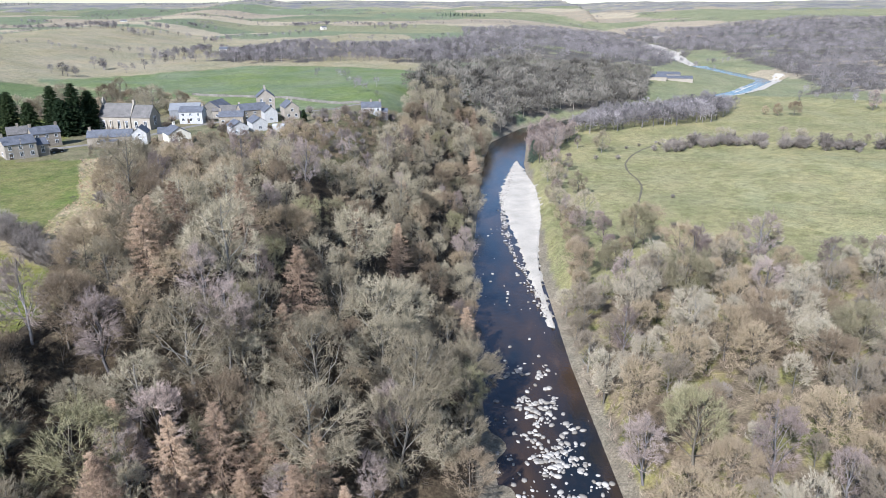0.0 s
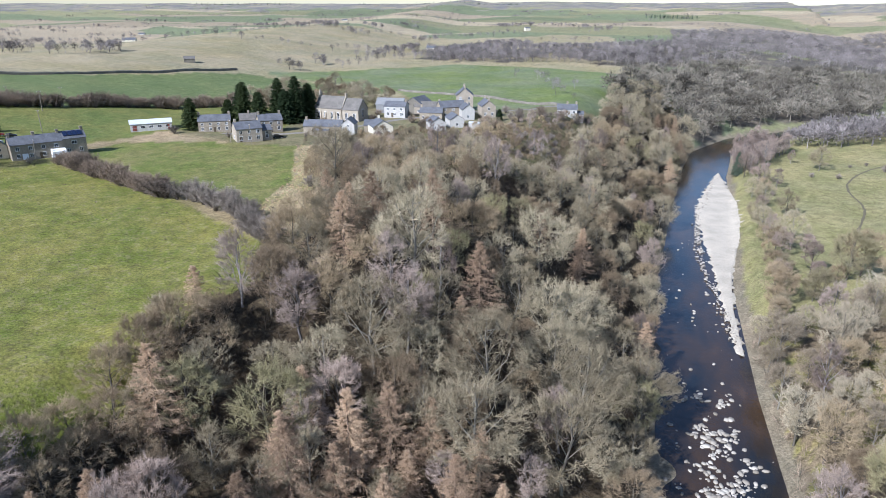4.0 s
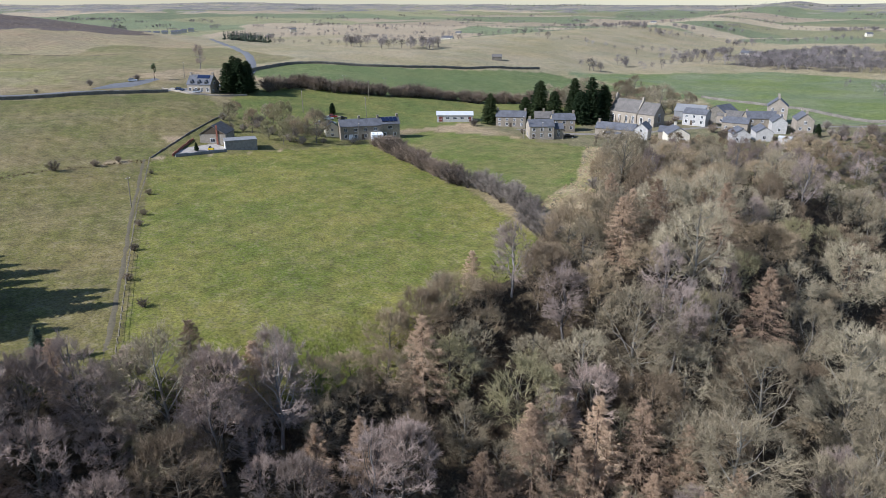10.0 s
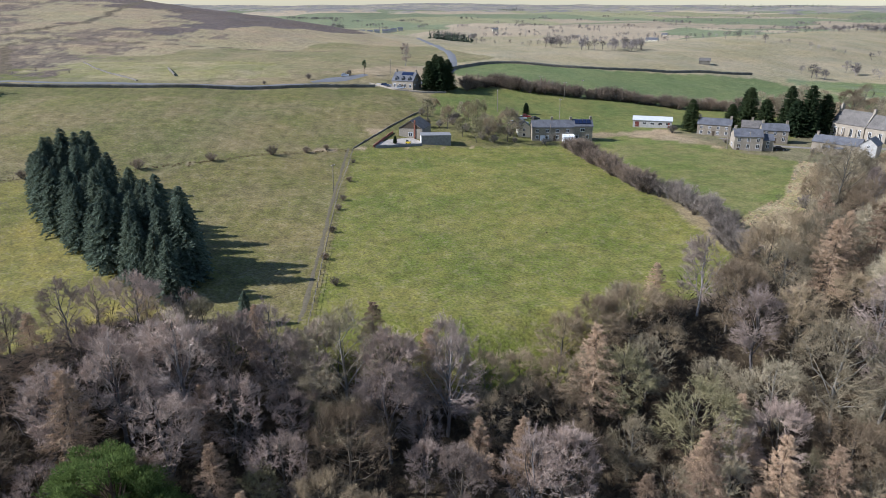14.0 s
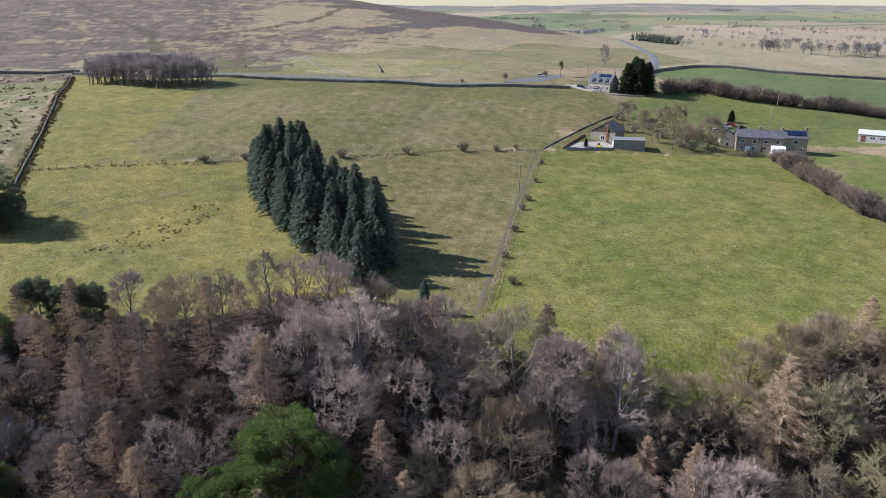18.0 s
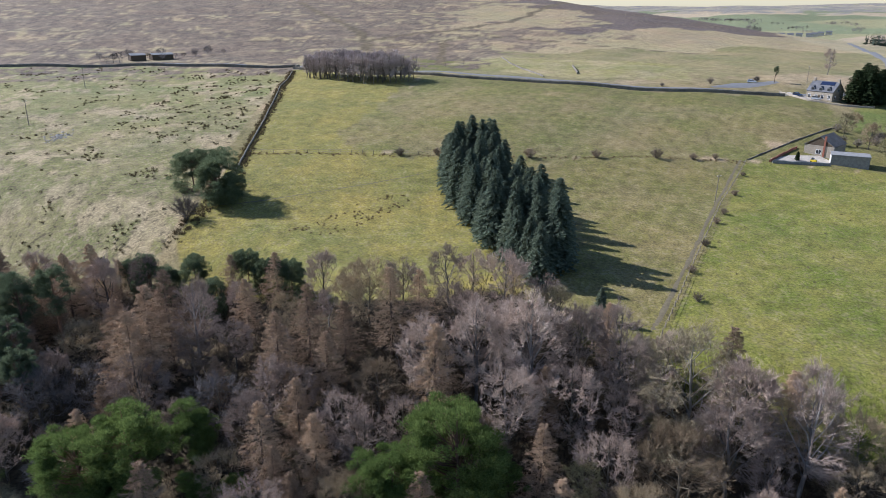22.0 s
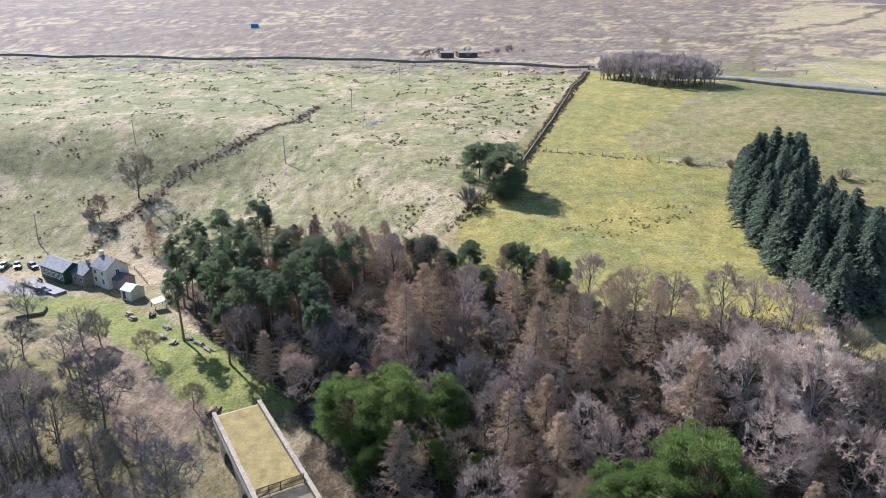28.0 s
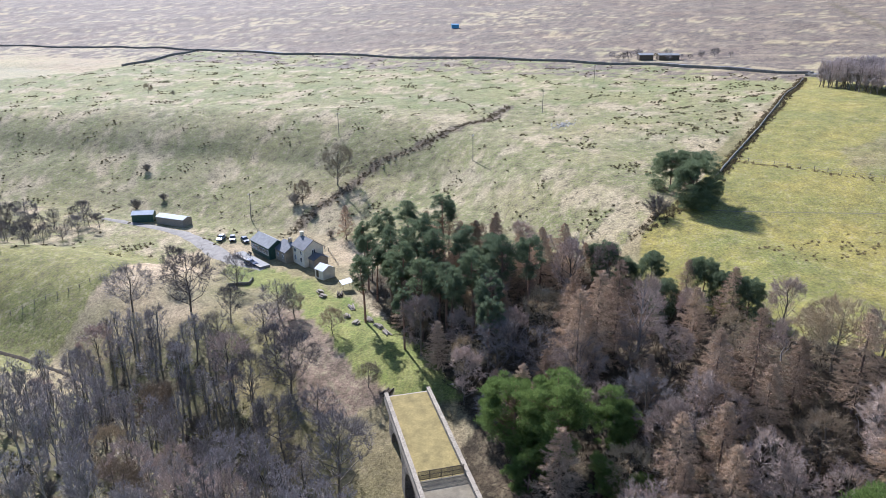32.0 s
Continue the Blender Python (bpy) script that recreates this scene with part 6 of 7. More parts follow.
for x, y, s in ((-66, 300, 0.7), (-60, 290, 0.8), (-52, 303, 0.9), (-45, 322, 0.8), (-37, 331, 0.9), (-30, 345, 0.8), (-107, 314, 0.6), (-122, 312, 0.7), (-110, 283, 0.8), (-92, 288, 0.7), (-55, 322, 0.7), (-48, 340, 0.6), (-150, 252, 0.5), (-133, 258, 0.5), (-128, 276, 0.7), (-100, 298, 0.6), (-94, 301, 0.6), (-66, 322, 0.6), (-58, 314, 0.7), (-120, 300, 0.6), (-140, 290, 0.6), (-76, 331, 0.6), (-64, 334, 0.7), (-30, 338, 0.8), (-26, 352, 0.8), (-162, 246, 0.5), (-188, 246, 0.7)):
    (HAZEL if pick.random() < 0.6 else THORN).plant(x, y, s * 1.4, "brown leafless shrub in a village garden")
# right bank
for x, y, s, k in ((60, 296, 0.82, ASH), (66, 226, 0.8, MOSSY), (71, 231, 0.82, OAK), (62, 222, 0.5, OAK), (49, 262, 0.5, BIRCH), (50, 254, 0.5, OAK), (46, 246, 0.45, OAK), (52, 270, 0.4, OAK), (90, 386, 0.5, ASH), (79, 400, 0.45, BIRCH), (59, 352, 0.45, BIRCH), (64, 346, 0.4, BIRCH), (113, 227, 0.6, ASH), (42, 206, 0.6, OAK), (44, 216, 0.6, OAK), (48, 224, 0.55, ASH), (54, 203, 0.55, MOSSY), (251, 519, 0.55, OAK), (262, 516, 0.6, OAK), (244, 524, 0.4, OAK), (340, 548, 0.7, BIRCH), (352, 545, 0.7, BIRCH), (362, 552, 0.7, BIRCH), (347, 556, 0.7, BIRCH), (58, 246, 0.4, ALDER), (41, 196, 0.55, OAK)):
    k.plant(x, y, s * 1.25)
for x, y in ((101, 292), (118, 410), (131, 420), (107, 398), (84, 372), (96, 372), (70, 380), (132, 416), (60, 330), (88, 250)):
    HAZEL.plant(x, y, pick.uniform(0.45, 0.8))
SPRUCE.plant(50, 376, 0.75, "green spruce at the river's edge"), SPRUCE.plant(60, 436, 0.6), SPRUCE.plant(290, 392, 0.55)
for x, y in scatter([(52, 372), (58, 372), (84, 440), (70, 452), (56, 440), (50, 400)], 4.5, 14):
    BIRCH.plant(x, y, pick.uniform(0.5, 0.8))
hedge([(124, 392), (152, 413), (177, 414), (200, 405), (221, 401), (254, 395), (300, 390)], HAZEL, 3.0, 0.9, 2.2, 6)
hedge([(130, 405), (170, 424), (215, 414), (300, 400)], SYCAMORE, 8.0, 0.45, 0.75, 6)
for x, y in scatter([(38, 186), (52, 196), (58, 230), (54, 300), (62, 360), (52, 372), (46, 300), (42, 230)], 9.5, 15):
    pick.choice((ALDER, ASH, OAK)).plant(x, y, pick.uniform(0.45, 0.8), "bare riverside tree on the meadow bank")
# thorns along the field wall and the old bank
for x, y in ((-119.5, 53), (-133, 57), (-148, 66), (-163, 75), (-170, 80), (-186, 90), (-205, 101)):
    THORN.plant(x + 1.5, y + 1, pick.uniform(0.25, 0.5), "small thorn bush on the tumbled wall")
for y in (100, 92, 80, 60, 38, 8, -4):
    THORN.plant(-219 + pick.uniform(-1, 1), y, pick.uniform(0.35, 0.9), "small thorn bush on the field bank")


# ---- far woods ----
def far_wood(label, places, mat, low, high, blades=40, conifer=False, seed=1, wide=0.34):
    """Many distant trees as one mesh: a stem and a crown of coarse sprays each."""
    r = np.random.RandomState(seed)
    p = np.array(places)
    n = len(p)
    blades = blades if conifer else int(blades * 2.4)
    h = r.uniform(low, high, n)
    base = np.stack([p[:, 0], p[:, 1], height(p[:, 0], p[:, 1]) - 0.3], 1)
    gro = Grow(seed)
    up = np.array([0, 0, 1.0])
    gro.blades(base, base + up * (h * 0.9)[:, None], h * 0.05)
    b = np.repeat(base, blades, 0)
    hh = np.repeat(h, blades)
    m = len(b)
    if conifer:
        u = r.uniform(0.05, 1, m)
        a = r.uniform(0, 6.283, m)
        out = np.stack([np.cos(a), np.sin(a), np.full(m, -0.3)], 1)
        st = b + up * (hh * u)[:, None]
        gro.blades(st, st + out * (hh * 0.24 * (1.08 - u))[:, None], hh * 0.2 * (1.1 - u))
    else:
        d = unit(r.normal(size=(m, 3)))
        mid = b + up * (hh * 0.58)[:, None]
        st = mid + d * (hh * 0.5)[:, None] * np.array([wide, wide, 0.6]) * r.uniform(0.3, 1, (m, 1))
        tip = st + unit(d + up * 0.5 + r.normal(0, 0.4, (m, 3))) * (hh * r.uniform(0.07, 0.15, m))[:, None]
        gro.blades(st, tip, hh * r.uniform(0.026, 0.05, m))
    me = gro.mesh("distant_woodland", mat)
    each = np.clip(r.normal(1.0, 0.3, n), 0.45, 1.7)
    tone = me.attributes.new("tone", "FLOAT", "POINT")
    tone.data.foreach_set("value", np.concatenate([np.repeat(each, 3), np.repeat(each, blades * 3)]).astype(np.float32))
    ob = new("distant_woodland", me)
    return tagged(ob, label, "woodland", kind="stuff")


far_wood("bare grey woodland along the river's far bank", scatter(W1, 8.2, 21, off_water), TWIG_FAR_BANK, 10, 18, 150, seed=21, wide=0.75)
far_wood("purple-brown birch strip by the river bend", scatter(W2, 5.5, 22, off_water), TWIG_FAR, 11, 15, 70, seed=22, wide=0.6)
far_wood("leafless wood behind the green fields", scatter(W3, 6.5, 23), TWIG_FAR, 8, 12, 70, seed=23, wide=0.6)
far_wood("bare woodland up the wide valley", scatter(W4, 11.5, 24, lambda x, y: off_water(x, y) & (speckle(x, y, 260, 55) > 0.36)), TWIG_FAR, 10, 16, 48, seed=24, wide=0.9)
far_wood("bare hillside wood beyond the river meadows", scatter(W5, 11.5, 25, lambda x, y: off_water(x, y) & (np.abs(speckle(x, y, 300, 56) - 0.62) > 0.08)), TWIG_FAR, 11, 16, 48, seed=25, wide=0.9)
far_wood("riverside trees on far meadow edges", scatter([(280, 600), (420, 720), (520, 780), (640, 700), (420, 560)], 12, 26, lambda x, y: off_water(x, y) & (speckle(x, y, 90, 57) > 0.55)), TWIG_FAR, 7, 11, 44, seed=26, wide=0.5)
for x, y in scatter(SCRUB, 4.6, 27):
    kind = pick.choices((OAK, BIRCH, ASH, SCRUB_BUSH), (5, 2, 2, 3))[0]
    if kind is SCRUB_BUSH:
        kind.plant(x, y, pick.uniform(0.6, 1.1), "brown leafless shrub on the bank below gardens")
    else:
        kind.plant(x, y, pick.uniform(0.42, 0.62) * (1.1 if y < 228 else 0.72 if y < 275 else 0.5), "bare brown tree on the bank below gardens")

for i, (poly, gap) in enumerate([([(-20, 2490), (110, 2310), (150, 2400), (30, 2560)], 14), ([(-2560, 2100), (-2640, 2270), (-2700, 2250), (-2620, 2080)], 16), ([(-679, 462), (-890, 660), (-910, 640), (-690, 445)], 9), ([(-2300, 3300), (-1900, 3600), (-1950, 3700), (-2380, 3380)], 26), ([(-1500, 3600), (-700, 3900), (-720, 4020), (-1560, 3720)], 30), ([(650, 1560), (760, 1640), (720, 1700), (620, 1620)], 13)]):
    far_wood("dark conifer plantation on a distant hillside", scatter(poly, gap, 30 + i), FAR_CONIFER, 11, 16, 26, True, 30 + i)
# hedgerow trees scattered over the farmland
r = np.random.RandomState(77)
x, y = r.uniform(-2200, 900, 5200), r.uniform(430, 3000, 5200)
rr = np.hypot(x, y)
k = speckle(x, y, 700, 51)
okay = (k > 0.52) & (rr > 640) & (r.uniform(size=5200) < 0.07)
places = [(a + r.normal(0, 14), b + r.normal(0, 6)) for a, b in zip(x[okay], y[okay]) for j in range(10)]
far_wood("scattered hedgerow trees over distant farmland", places, TWIG_FAR, 6, 11, 36, seed=78, wide=0.6)
line = []
for pts in ([(-700, 520), (-480, 640), (-330, 700)], [(-400, 455), (-412, 470)], [(-900, 900), (-500, 1100), (-200, 1150)], [(-250, 560), (-262, 668), (-200, 664)], [(-1500, 1300), (-900, 1500), (-300, 1700)], [(-1200, 800), (-800, 860)], [(-150, 1040), (60, 1080)], [(-40, 390), (-60, 470), (-90, 520)], [(-180, 730), (-100, 770)], [(-2000, 2200), (-1200, 2400), (-500, 2500)]):
    for a, b in along(pts, 11):
        line.append((a + r.normal(0, 4), b + r.normal(0, 4)))
far_wood("bare hedgerow lines across the valley fields", line, TWIG_FAR, 5, 10, 44, seed=79, wide=0.65)
clumps = [(-902, 1556, 5), (-1069, 1910, 4), (-562, 1097, 7), (-539, 1160, 8), (-431, 1005, 4), (-485, 1245, 5), (-484, 1434, 7), (-333, 1056, 5), (-276, 828, 7), (-282, 776, 5), (-265, 678, 3), (-280, 586, 2), (-276, 516, 2), (-218, 745, 10), (-199, 746, 8), (-203, 823, 8), (-194, 894, 8), (-162, 904, 9), (-480, 2920, 12), (-15, 797, 6), (-328, 1652, 12), (-296, 1835, 12), (-224, 1860, 8), (-140, 1593, 6), (-88, 1486, 5), (-2313, 972, 8), (-2282, 1018, 8), (-2164, 1024, 8), (-1705, 923, 4), (-976, 669, 6)]
clumps += [(-935, 663, 5), (-937, 685, 4), (-2024, 1457, 4), (-408, 466, 2), (-404, 475, 2), (-408, 450, 2), (-408, 440, 1), (-410, 419, 2), (-1456, 1875, 7), (-1161, 2053, 5), (-1001, 1707, 5), (-559, 1192, 6), (-459, 430, 4), (-1320, 1337, 4)]
places = [(a + r.normal(0, 0.011 * math.hypot(a, b)), b + r.normal(0, 0.006 * math.hypot(a, b))) for a, b, n in clumps for _ in range(n * 3)]
far_wood("dark clumps of bare trees across distant farmland", places, TWIG_FAR, 7, 12, 60, seed=95, wide=0.6)
far_wood("bare trees and shrubs by the moor sheds", [(-436 - 2.6 * i + r.normal(0, 4), -186 + 3.4 * i + r.normal(0, 4)) for i in range(17)], TWIG_FAR, 4, 8, 90, seed=80, wide=0.9)
far_wood("brown bushes on the slope above the road", [(-400 - 3 * i + r.normal(0, 3), 55 - 12 * i + r.normal(0, 4)) for i in range(4)], TWIG_FAR_BANK, 2, 3, 40, seed=81)
far_wood("low thorn scrub on the rough bank", [(px, py) for px, py in scatter(ROUGH_BANK, 6.5, 85)], TWIG_FAR_BANK, 1.2, 3.0, 60, seed=85, wide=0.9)


# ---- rushes, tussocks and stones ----
def tufts(label, places, mat, low, high, seed, per=14):
    r = np.random.RandomState(seed)
    p = np.array(places)
    n = len(p)
    base = np.stack([p[:, 0], p[:, 1], height(p[:, 0], p[:, 1])], 1)
    s = r.uniform(low, high, n)
    b, s = np.repeat(base, per, 0), np.repeat(s, per)
    m = len(b)
    st = b + r.normal(0, 0.4, (m, 3)) * s[:, None] * np.array([1, 1, 0])
    tip = st + (r.normal(0, 0.45, (m, 3)) * np.array([1, 1, 0]) + np.array([0, 0, 1])) * (s * r.uniform(0.6, 1.1, m))[:, None]
    gro = Grow(seed)
    gro.blades(st, tip, s * r.uniform(0.14, 0.34, m))
    return tagged(new("rush_tufts", gro.mesh("rush_tufts", mat)), label, "rushes", kind="stuff")


def patchy(poly, gap, seed, size, limit):
    return [(a, b) for a, b in scatter(poly, gap, seed) if speckle(np.array([a]), np.array([b]), size, seed)[0] > limit]


tufts("brown rush clumps dotted over moorland pasture", patchy(MOOR_PASTURE, 1.4, 61, 30, 0.77), DARK_RUSH, 0.35, 0.75, 61, 24)
tufts("dark rush rows near the wall", patchy([(-386, -70), (-268, -60), (-230, -64), (-236, -98), (-300, -112), (-350, -100), (-392, -110)], 1.1, 62, 18, 0.76), DARK_RUSH, 0.4, 0.8, 62, 24)
tufts("rank pale grass tufts below the village", scatter(ROUGH_BANK, 1.5, 63), TWIG_LARCH, 0.25, 0.6, 63)
tufts("low weeds scattered in the green pasture", patchy(BIG_FIELD, 3.2, 64, 18, 0.70), TWIG_MOSS, 0.2, 0.5, 64)
GULLY = [(-142, -171), (-163, -175), (-191, -173), (-206, -159), (-237, -152), (-262, -158)]
r = np.random.RandomState(65)
tufts("dark heather and rush in a narrow gully", [(a + r.normal(0, 1.4), b + r.normal(0, 1.4)) for a, b in along(GULLY, 0.25)], leaf("gully_growth", (0.10, 0.08, 0.05), (0.15, 0.12, 0.07)), 0.3, 0.7, 65, 18)
tufts("coarse grass along the old field bank", [(a + r.normal(0, 0.8), b + r.normal(0, 0.8)) for a, b in along([(-217, 109), (-220, 75), (-218, 31), (-219, -2), (-220, -31), (-221, -52)], 0.7)], RUSH, 0.25, 0.7, 66)
tufts("dark growth along the moor wall", [(a + r.normal(0, 1.0), b + k + r.normal(0, 0.6)) for k in (-1.2, 1.0) for a, b in along([(-385, -64), (-266, -55.5), (-187, -51.5), (-156, -56)], 0.45)], DARK_RUSH, 0.4, 0.9, 67)
tufts("dark rushes round a boggy hollow", [(a, b) for a, b in scatter([(-156, -30), (-164, -24), (-176, -16), (-186, -4), (-180, 0), (-168, -8), (-156, -16), (-152, -24)], 1.2, 68) if speckle(np.array([a]), np.array([b]), 9, 68)[0] > 0.55], RUSH, 0.3, 0.6, 68, 20)


def stones(label, places, mat, low, high, seed, water=None):
    """Loose stones as flattened uneven lumps, joined."""
    r = np.random.RandomState(seed)
    v, f = [], []
    ring = np.arange(6) * math.pi / 3
    for i, (x, y) in enumerate(places):
        s = r.uniform(low, high) ** 1.3
        z = (water if water is not None else z_at(x, y)) + 0.02
        k = i * 13
        turn_by = r.uniform(0, 6.3)
        sx, sy = s * r.uniform(0.7, 1.3), s * r.uniform(0.5, 0.9)
        for rad, zz in ((1.0, -0.3), (0.72, 0.34)):
            for a in ring:
                q = rad * r.uniform(0.8, 1.15)
                px, py = q * sx * math.cos(a), q * sy * math.sin(a)
                v.append((x + px * math.cos(turn_by) - py * math.sin(turn_by), y + px * math.sin(turn_by) + py * math.cos(turn_by), z + zz * s))
        v.append((x, y, z + 0.45 * s))
        f += [(k + j, k + (j + 1) % 6, k + 6 + (j + 1) % 6) for j in range(6)] + [(k + j, k + 6 + (j + 1) % 6, k + 6 + j) for j in range(6)] + [(k + 6 + j, k + 6 + (j + 1) % 6, k + 12) for j in range(6)]
    return tagged(new("river_stones", mesh_np("river_stones", np.array(v), np.array(f), [mat])), label, "stones", kind="stuff")


r = np.random.RandomState(90)
spots = []
for i in range(1500):
    y = r.uniform(92, 152)
    mid = np.interp(y, [104, 152], [21, 20])
    x = mid + r.normal(1.0, 4.6)
    if abs(x - mid) < 11 and speckle(np.array([x]), np.array([y]), 14, 91)[0] > 0.42 + 0.006 * (y - 104):
        spots.append((x, y))
for i in range(60):
    y = r.uniform(150, 300)
    mid = np.interp(y, [104, 152, 215, 280, 380, 440], [21, 20, 21, 26, 34, 42])
    spots.append((mid + r.uniform(-11, 10), y))
stones("pale boulders breaking the river's shallow riffle", spots, STONE_RIVER, 0.25, 0.95, 90, -0.36)
stones("cobbles along the edge of the shingle", [(np.interp(y, [172, 210, 232, 258, 298, 340, 386], [29.6, 27, 24.2, 24, 26, 33, 41.5]) + r.normal(0.6, 0.8), y) for y in r.uniform(180, 375, 420)], STONE_RIVER, 0.25, 0.65, 92, 0.0)
stones("pale scree spot on the moor pasture", [(-242 + r.normal(0, 3.4), -122 + r.normal(0, 1.8)) for i in range(90)], STONE_RIVER, 0.3, 0.8, 93)


# ---- poles, fences, cars and clutter ----
POLE = None
for x, y, s in ((-197, -133, 1.0), (-259, -140, 1.0), (-337, -153, 1.0), (-198.5, -199.5, 1.0), (-146.5, -193, 1.0), (-177, 82, 0.9), (-261, 252, 1.0), (-266, 269, 1.0), (-274, 247, 1.0), (-156, 238, 1.0), (-148, 240, 0.85), (-200, 186.5, 0.8), (-250, 200, 1.1), (-232, 222, 1.0), (-330, 190, 0.9)):
    m = pose(x, y, z_at(x, y), pick.uniform(-2, 2), pick.uniform(-2, 2), pick.uniform(0, 180)) @ Matrix.Diagonal((s, s, s, 1))
    if POLE is None:
        POLE = tagged(new("utility_pole"), "weathered wooden utility pole with short crossarm", "utility pole", "utility poles")
        gro = Grow(3)
        gro.tube([[0, 0, -1], [0, 0, 4.5], [0, 0, 9.2]], [0.15, 0.13, 0.1], 8)
        part("pole", gro.mesh("pole", GREY_WOOD), None, POLE)
        arm = part("crossarm", Solid().box(-0.8, -0.06, 8.6, 0.8, 0.06, 8.75), GREY_WOOD, POLE)
        for k in (-0.7, 0.0, 0.7):
            part("insulator", Solid().box(k - 0.05, -0.05, 8.75, k + 0.05, 0.05, 8.95), WHITE_PAINT, arm)
        POLE.matrix_basis = m
    else:
        copy_thing(POLE, m)


def fence(line, label, gap=2.6, tall=1.2):
    pts = along(line, gap)
    fx, fy = pts[0]
    ob = thing("fence", label, "fence", fx, fy, 0, "field fences")
    z0 = z_at(fx, fy)
    me = Solid().box(-0.07, -0.07, -0.3, 0.07, 0.07, tall).mesh("post", GREY_WOOD)
    for a, b in pts:
        part("post", me, None, ob, at=pose(a - fx, b - fy, z_at(a, b) - z0, pick.uniform(-4, 4), pick.uniform(-4, 4)))
    for k in (0.45, 0.95):
        gro = Grow(4)
        gro.tube([[a - fx, b - fy, z_at(a, b) - z0 + k * tall] for a, b in pts], [0.03] * len(pts), 3)
        part("rail", gro.mesh("rail", GREY_WOOD), None, ob)


fence([(-60, -184), (-67, -179), (-76, -173), (-84, -172)], "post-and-rail fence across the southern pasture")
fence([(-217, 109), (-176, 83.2), (-136, 60.2), (-113, 47.2), (-99, 39.2)], "old post-and-wire fence along the tumbled wall", 3.0, 1.1)
fence([(-222, -52), (-221, -30), (-220, -2), (-219, 14)], "old wire fence along the field bank", 3.4)
fence([(-133, -137), (-140, -148), (-146, -166)], "timber fence behind the station house")
fence([(-70, -44), (-78, -40), (-86, -44)], "timber handrail on steps below the viaduct", 1.6, 1.0)


def car(x, y, angle, paint, label):
    ob = thing("car", label, "car", x, y, angle, "parked cars", z_at(x, y) + 0.14)
    low = [(-2.1, 0.3), (-2.1, 0.75), (-1.95, 0.9), (1.0, 0.95), (1.95, 0.78), (2.1, 0.6), (2.1, 0.3)]
    part("body", Solid().hull([(a, -0.86, b) for a, b in low], [(a, 0.86, b) for a, b in low]), paint, ob)
    cab = [(-1.85, 0.9), (-1.6, 1.42), (-1.3, 1.48), (0.1, 1.47), (0.95, 0.95)]
    part("cabin", Solid().hull([(a, -0.74, b) for a, b in cab], [(a, 0.74, b) for a, b in cab]), GLASS, ob)
    part("roof", Solid().box(-1.55, -0.7, 1.44, 0.15, 0.7, 1.53), paint, ob)
    for wx in (-1.3, 1.3):
        for wy in (-0.8, 0.8):
            gro = Grow(6)
            gro.tube([[0, -0.1, 0], [0, 0.1, 0]], [0.31, 0.31], 12)
            w = part("wheel", gro.mesh("wheel", TYRE), None, ob, at=pose(wx, wy, 0.26))
            part("rim", Solid().box(-0.16, -0.12, -0.16, 0.16, 0.12, 0.16), CAR_GREY, w)
    for wy in (-0.6, 0.6):
        part("headlight", Solid().box(2.06, wy - 0.16, 0.58, 2.12, wy + 0.16, 0.72), WHITE_PAINT, ob)


car(-118.2, -157.8, 100, CAR_DARK, "dark blue hatchback parked on the lawn edge")
car(-337, 166.3, 60, CAR_WHITE, "white car parked in the lay-by")
car(-298.8, 177.6, 30, CAR_GREY, "grey car before the dormer house")
car(-305.6, 172.6, 30, CAR_DARK, "dark car on the gravel forecourt")
for x, y, a, c, n in ((-236, 203, 60, CAR_WHITE, "white"), (-238, 207, 50, CAR_RED, "red"), (-234, 209, 45, CAR_BLACK, "black"), (-229, 198, 80, CAR_WHITE, "white"), (-230, 193, 80, CAR_GREY, "grey")):
    car(x, y, a, c, n + " car parked behind the farmhouse")
car(-158.6, 250.6, 70, CAR_DARK, "blue car beside a stone cottage")
car(-143.6, 253.5, 40, CAR_BLACK, "black car beside the stone house")
for x, y, a, c, n in ((-127.5, -184.5, 30, CAR_GREY, "grey"), (-129.4, -181.0, 50, CAR_BLACK, "black"), (-130.8, -176.5, 70, CAR_DARK, "dark blue")):
    car(x, y, a, c, n + " car standing in the station yard")


def picnic_table(x, y, angle):
    ob = thing("picnic_table", "weathered wooden picnic table on the lawn", "picnic table", x, y, angle, "picnic tables")
    part("tabletop", Solid().box(-0.9, -0.36, 0.7, 0.9, 0.36, 0.76), GREY_WOOD, ob)
    for sg in (-1, 1):
        part("bench", Solid().box(-0.9, sg * 0.72 - 0.14, 0.42, 0.9, sg * 0.72 + 0.14, 0.47), GREY_WOOD, ob)
        part("leg_frame", Solid().box(sg * 0.65 - 0.05, -0.74, -0.1, sg * 0.65 + 0.05, 0.74, 0.42).box(sg * 0.65 - 0.05, -0.3, 0.42, sg * 0.65 + 0.05, 0.3, 0.7), GREY_WOOD, ob)


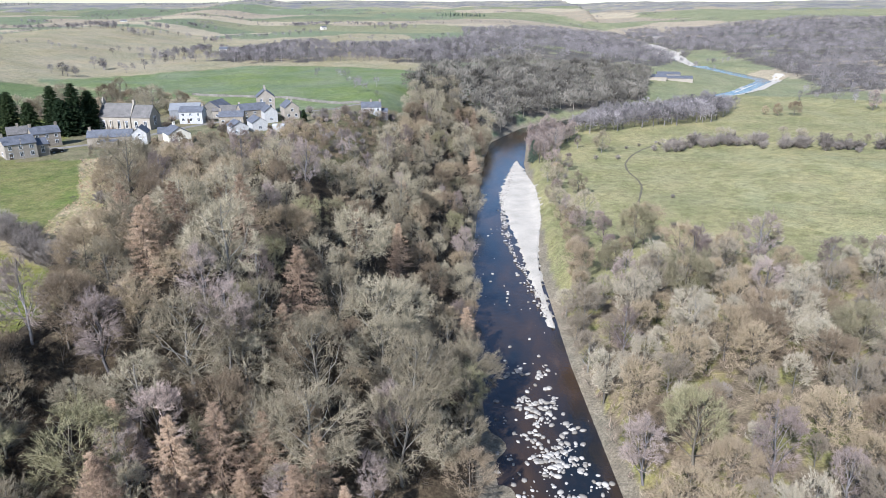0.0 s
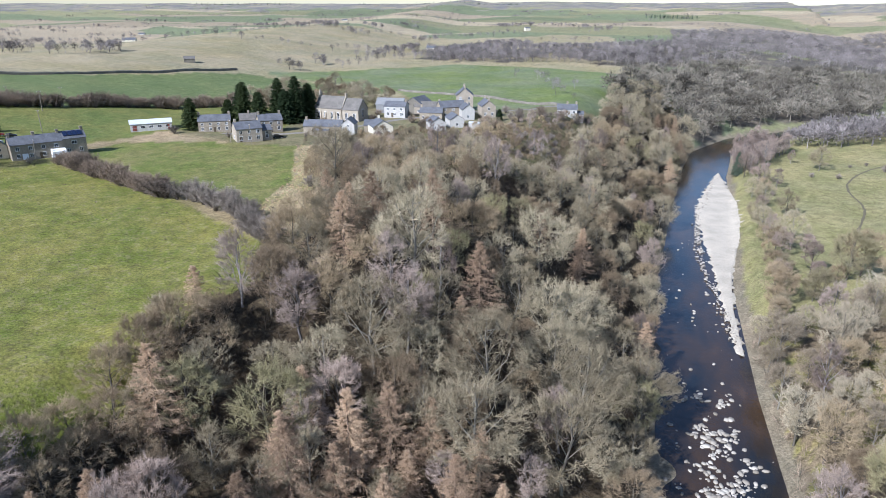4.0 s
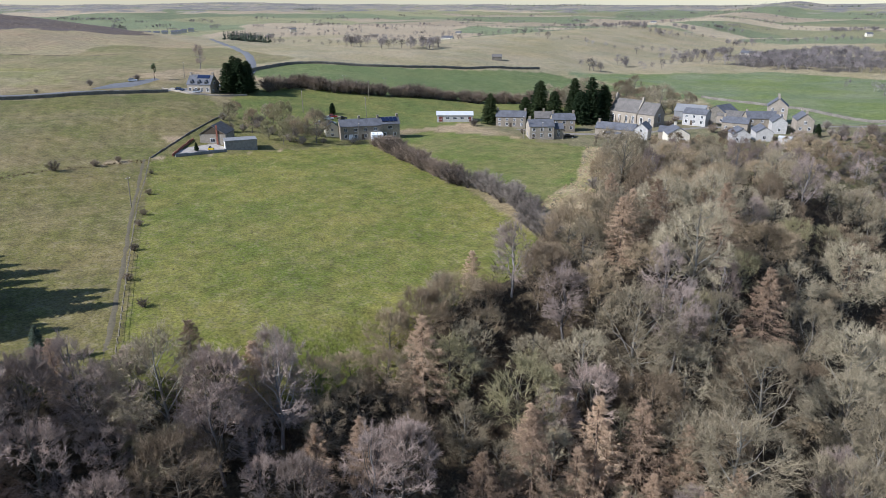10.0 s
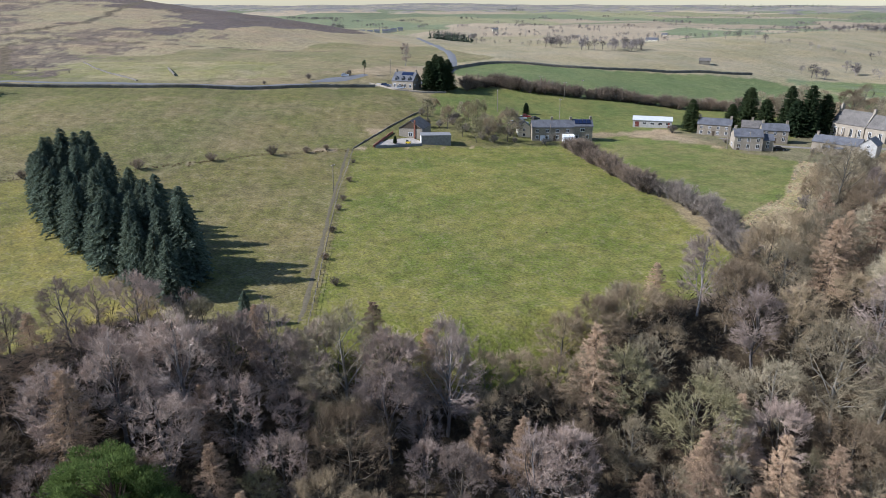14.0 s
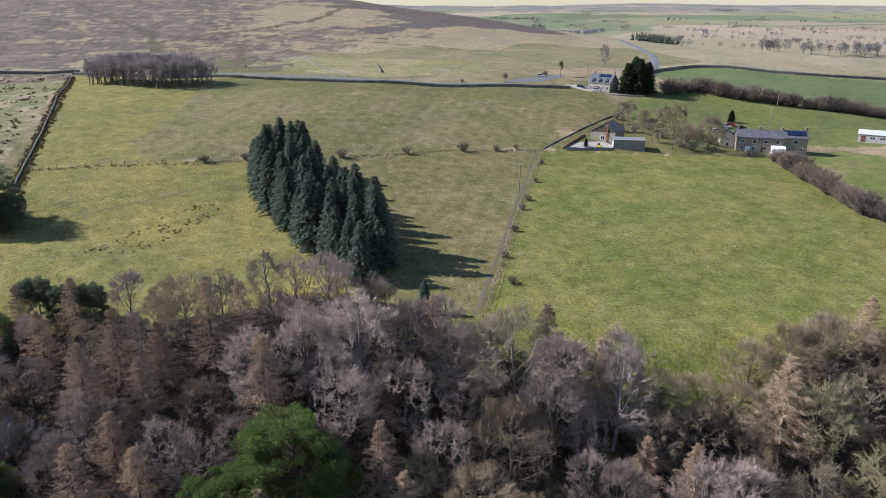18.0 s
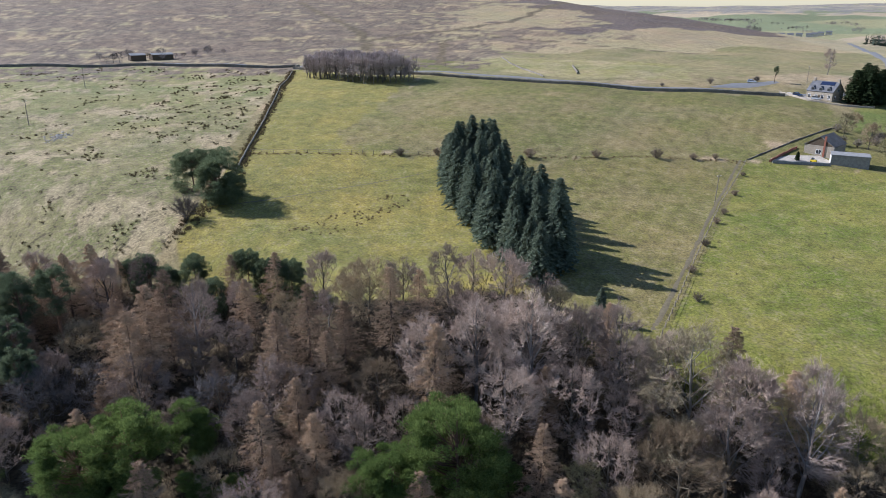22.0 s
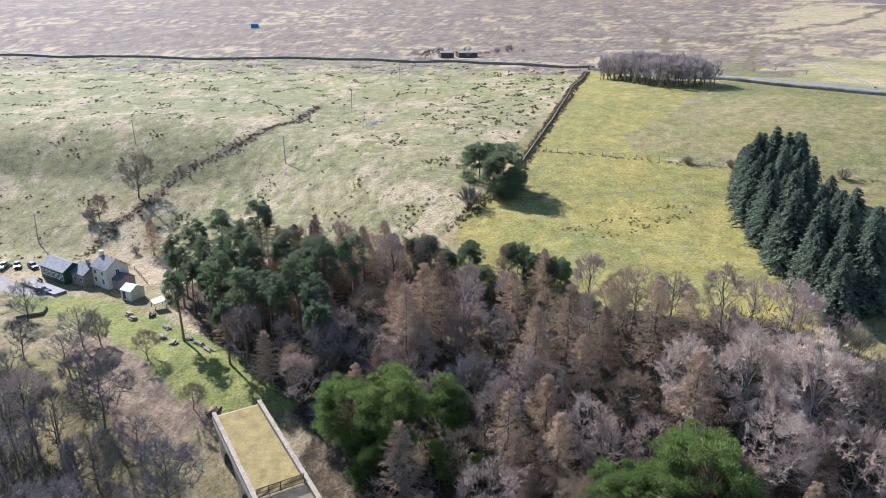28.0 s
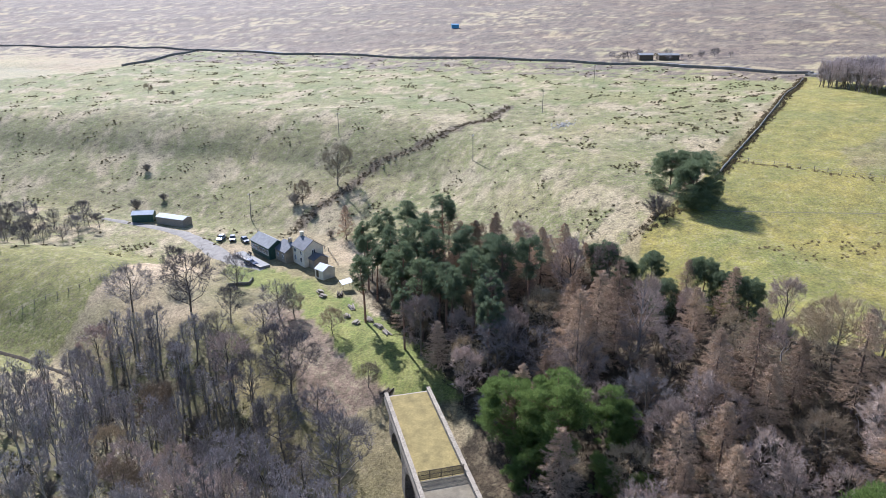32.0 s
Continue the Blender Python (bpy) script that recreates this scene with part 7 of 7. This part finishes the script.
picnic_table(-108.4, -109.7, 50), picnic_table(-106.6, -104.9, 20), picnic_table(-115.4, -126.2, 70), picnic_table(-113.8, -123.4, 80)


def timber_stack(x, y, angle, n, label, mat=None):
    ob = thing("timber_stack", label, "log pile", x, y, angle, "timber stacks")
    for i in range(n):
        gro = Grow(100 + i)
        L = pick.uniform(1.6, 3.2)
        gro.tube([[-L / 2, 0, 0], [0, 0.03, 0.02], [L / 2, 0, 0]], [0.16, 0.17, 0.14], 7)
        part("log", gro.mesh("log", mat or GREY_WOOD), None, ob, at=pose(pick.uniform(-0.4, 0.4), (i % 4) * 0.36 - 0.5, 0.14 + (i // 4) * 0.28, 0, pick.uniform(-3, 3), pick.uniform(-12, 12)))


timber_stack(-110.2, -104.0, 70, 8, "stacked sawn logs along the old line")
timber_stack(-108.6, -99.4, 75, 10, "stacked pale logs beside the lawn")
timber_stack(-106.6, -95.4, 60, 7, "loose timber at the pinewood's edge")
timber_stack(-113.0, -112.5, 60, 8, "rough timber pile near the shelter")
timber_stack(-117.0, -120.6, 40, 9, "heap of brown brushwood and planks", DARK_WOOD)
timber_stack(-89.6, -80.6, 10, 8, "steps of old sleepers beside the parapet", DARK_WOOD)
stone_wall([(-104, -150), (-108, -146), (-111, -148)], "broken garden wall beside the drive", 0.9, 0.5, name="ruined_wall")
yb = thing("garden_digger", "small yellow machine in the gravel garden", "machine", -216.6, 131.5, 40)
part("body", Solid().box(-0.9, -0.5, 0.35, 0.9, 0.5, 1.0), YELLOW, yb)
part("hood", Solid().hull([(-0.8, -0.4, 1.0), (0.2, -0.4, 1.0), (0.2, 0.4, 1.0), (-0.8, 0.4, 1.0)], [(-0.6, -0.3, 1.6), (0.1, -0.3, 1.6), (0.1, 0.3, 1.6), (-0.6, 0.3, 1.6)]), GLASS, yb)
for a in (-0.55, 0.55):
    for b in (-0.5, 0.5):
        part("wheel", Solid().box(a - 0.25, b - 0.08, -0.08, a + 0.25, b + 0.08, 0.42), TYRE, yb)
YEW.plant(-218.5, 127.0, 0.22, "dark clipped conifer in the gravel garden")
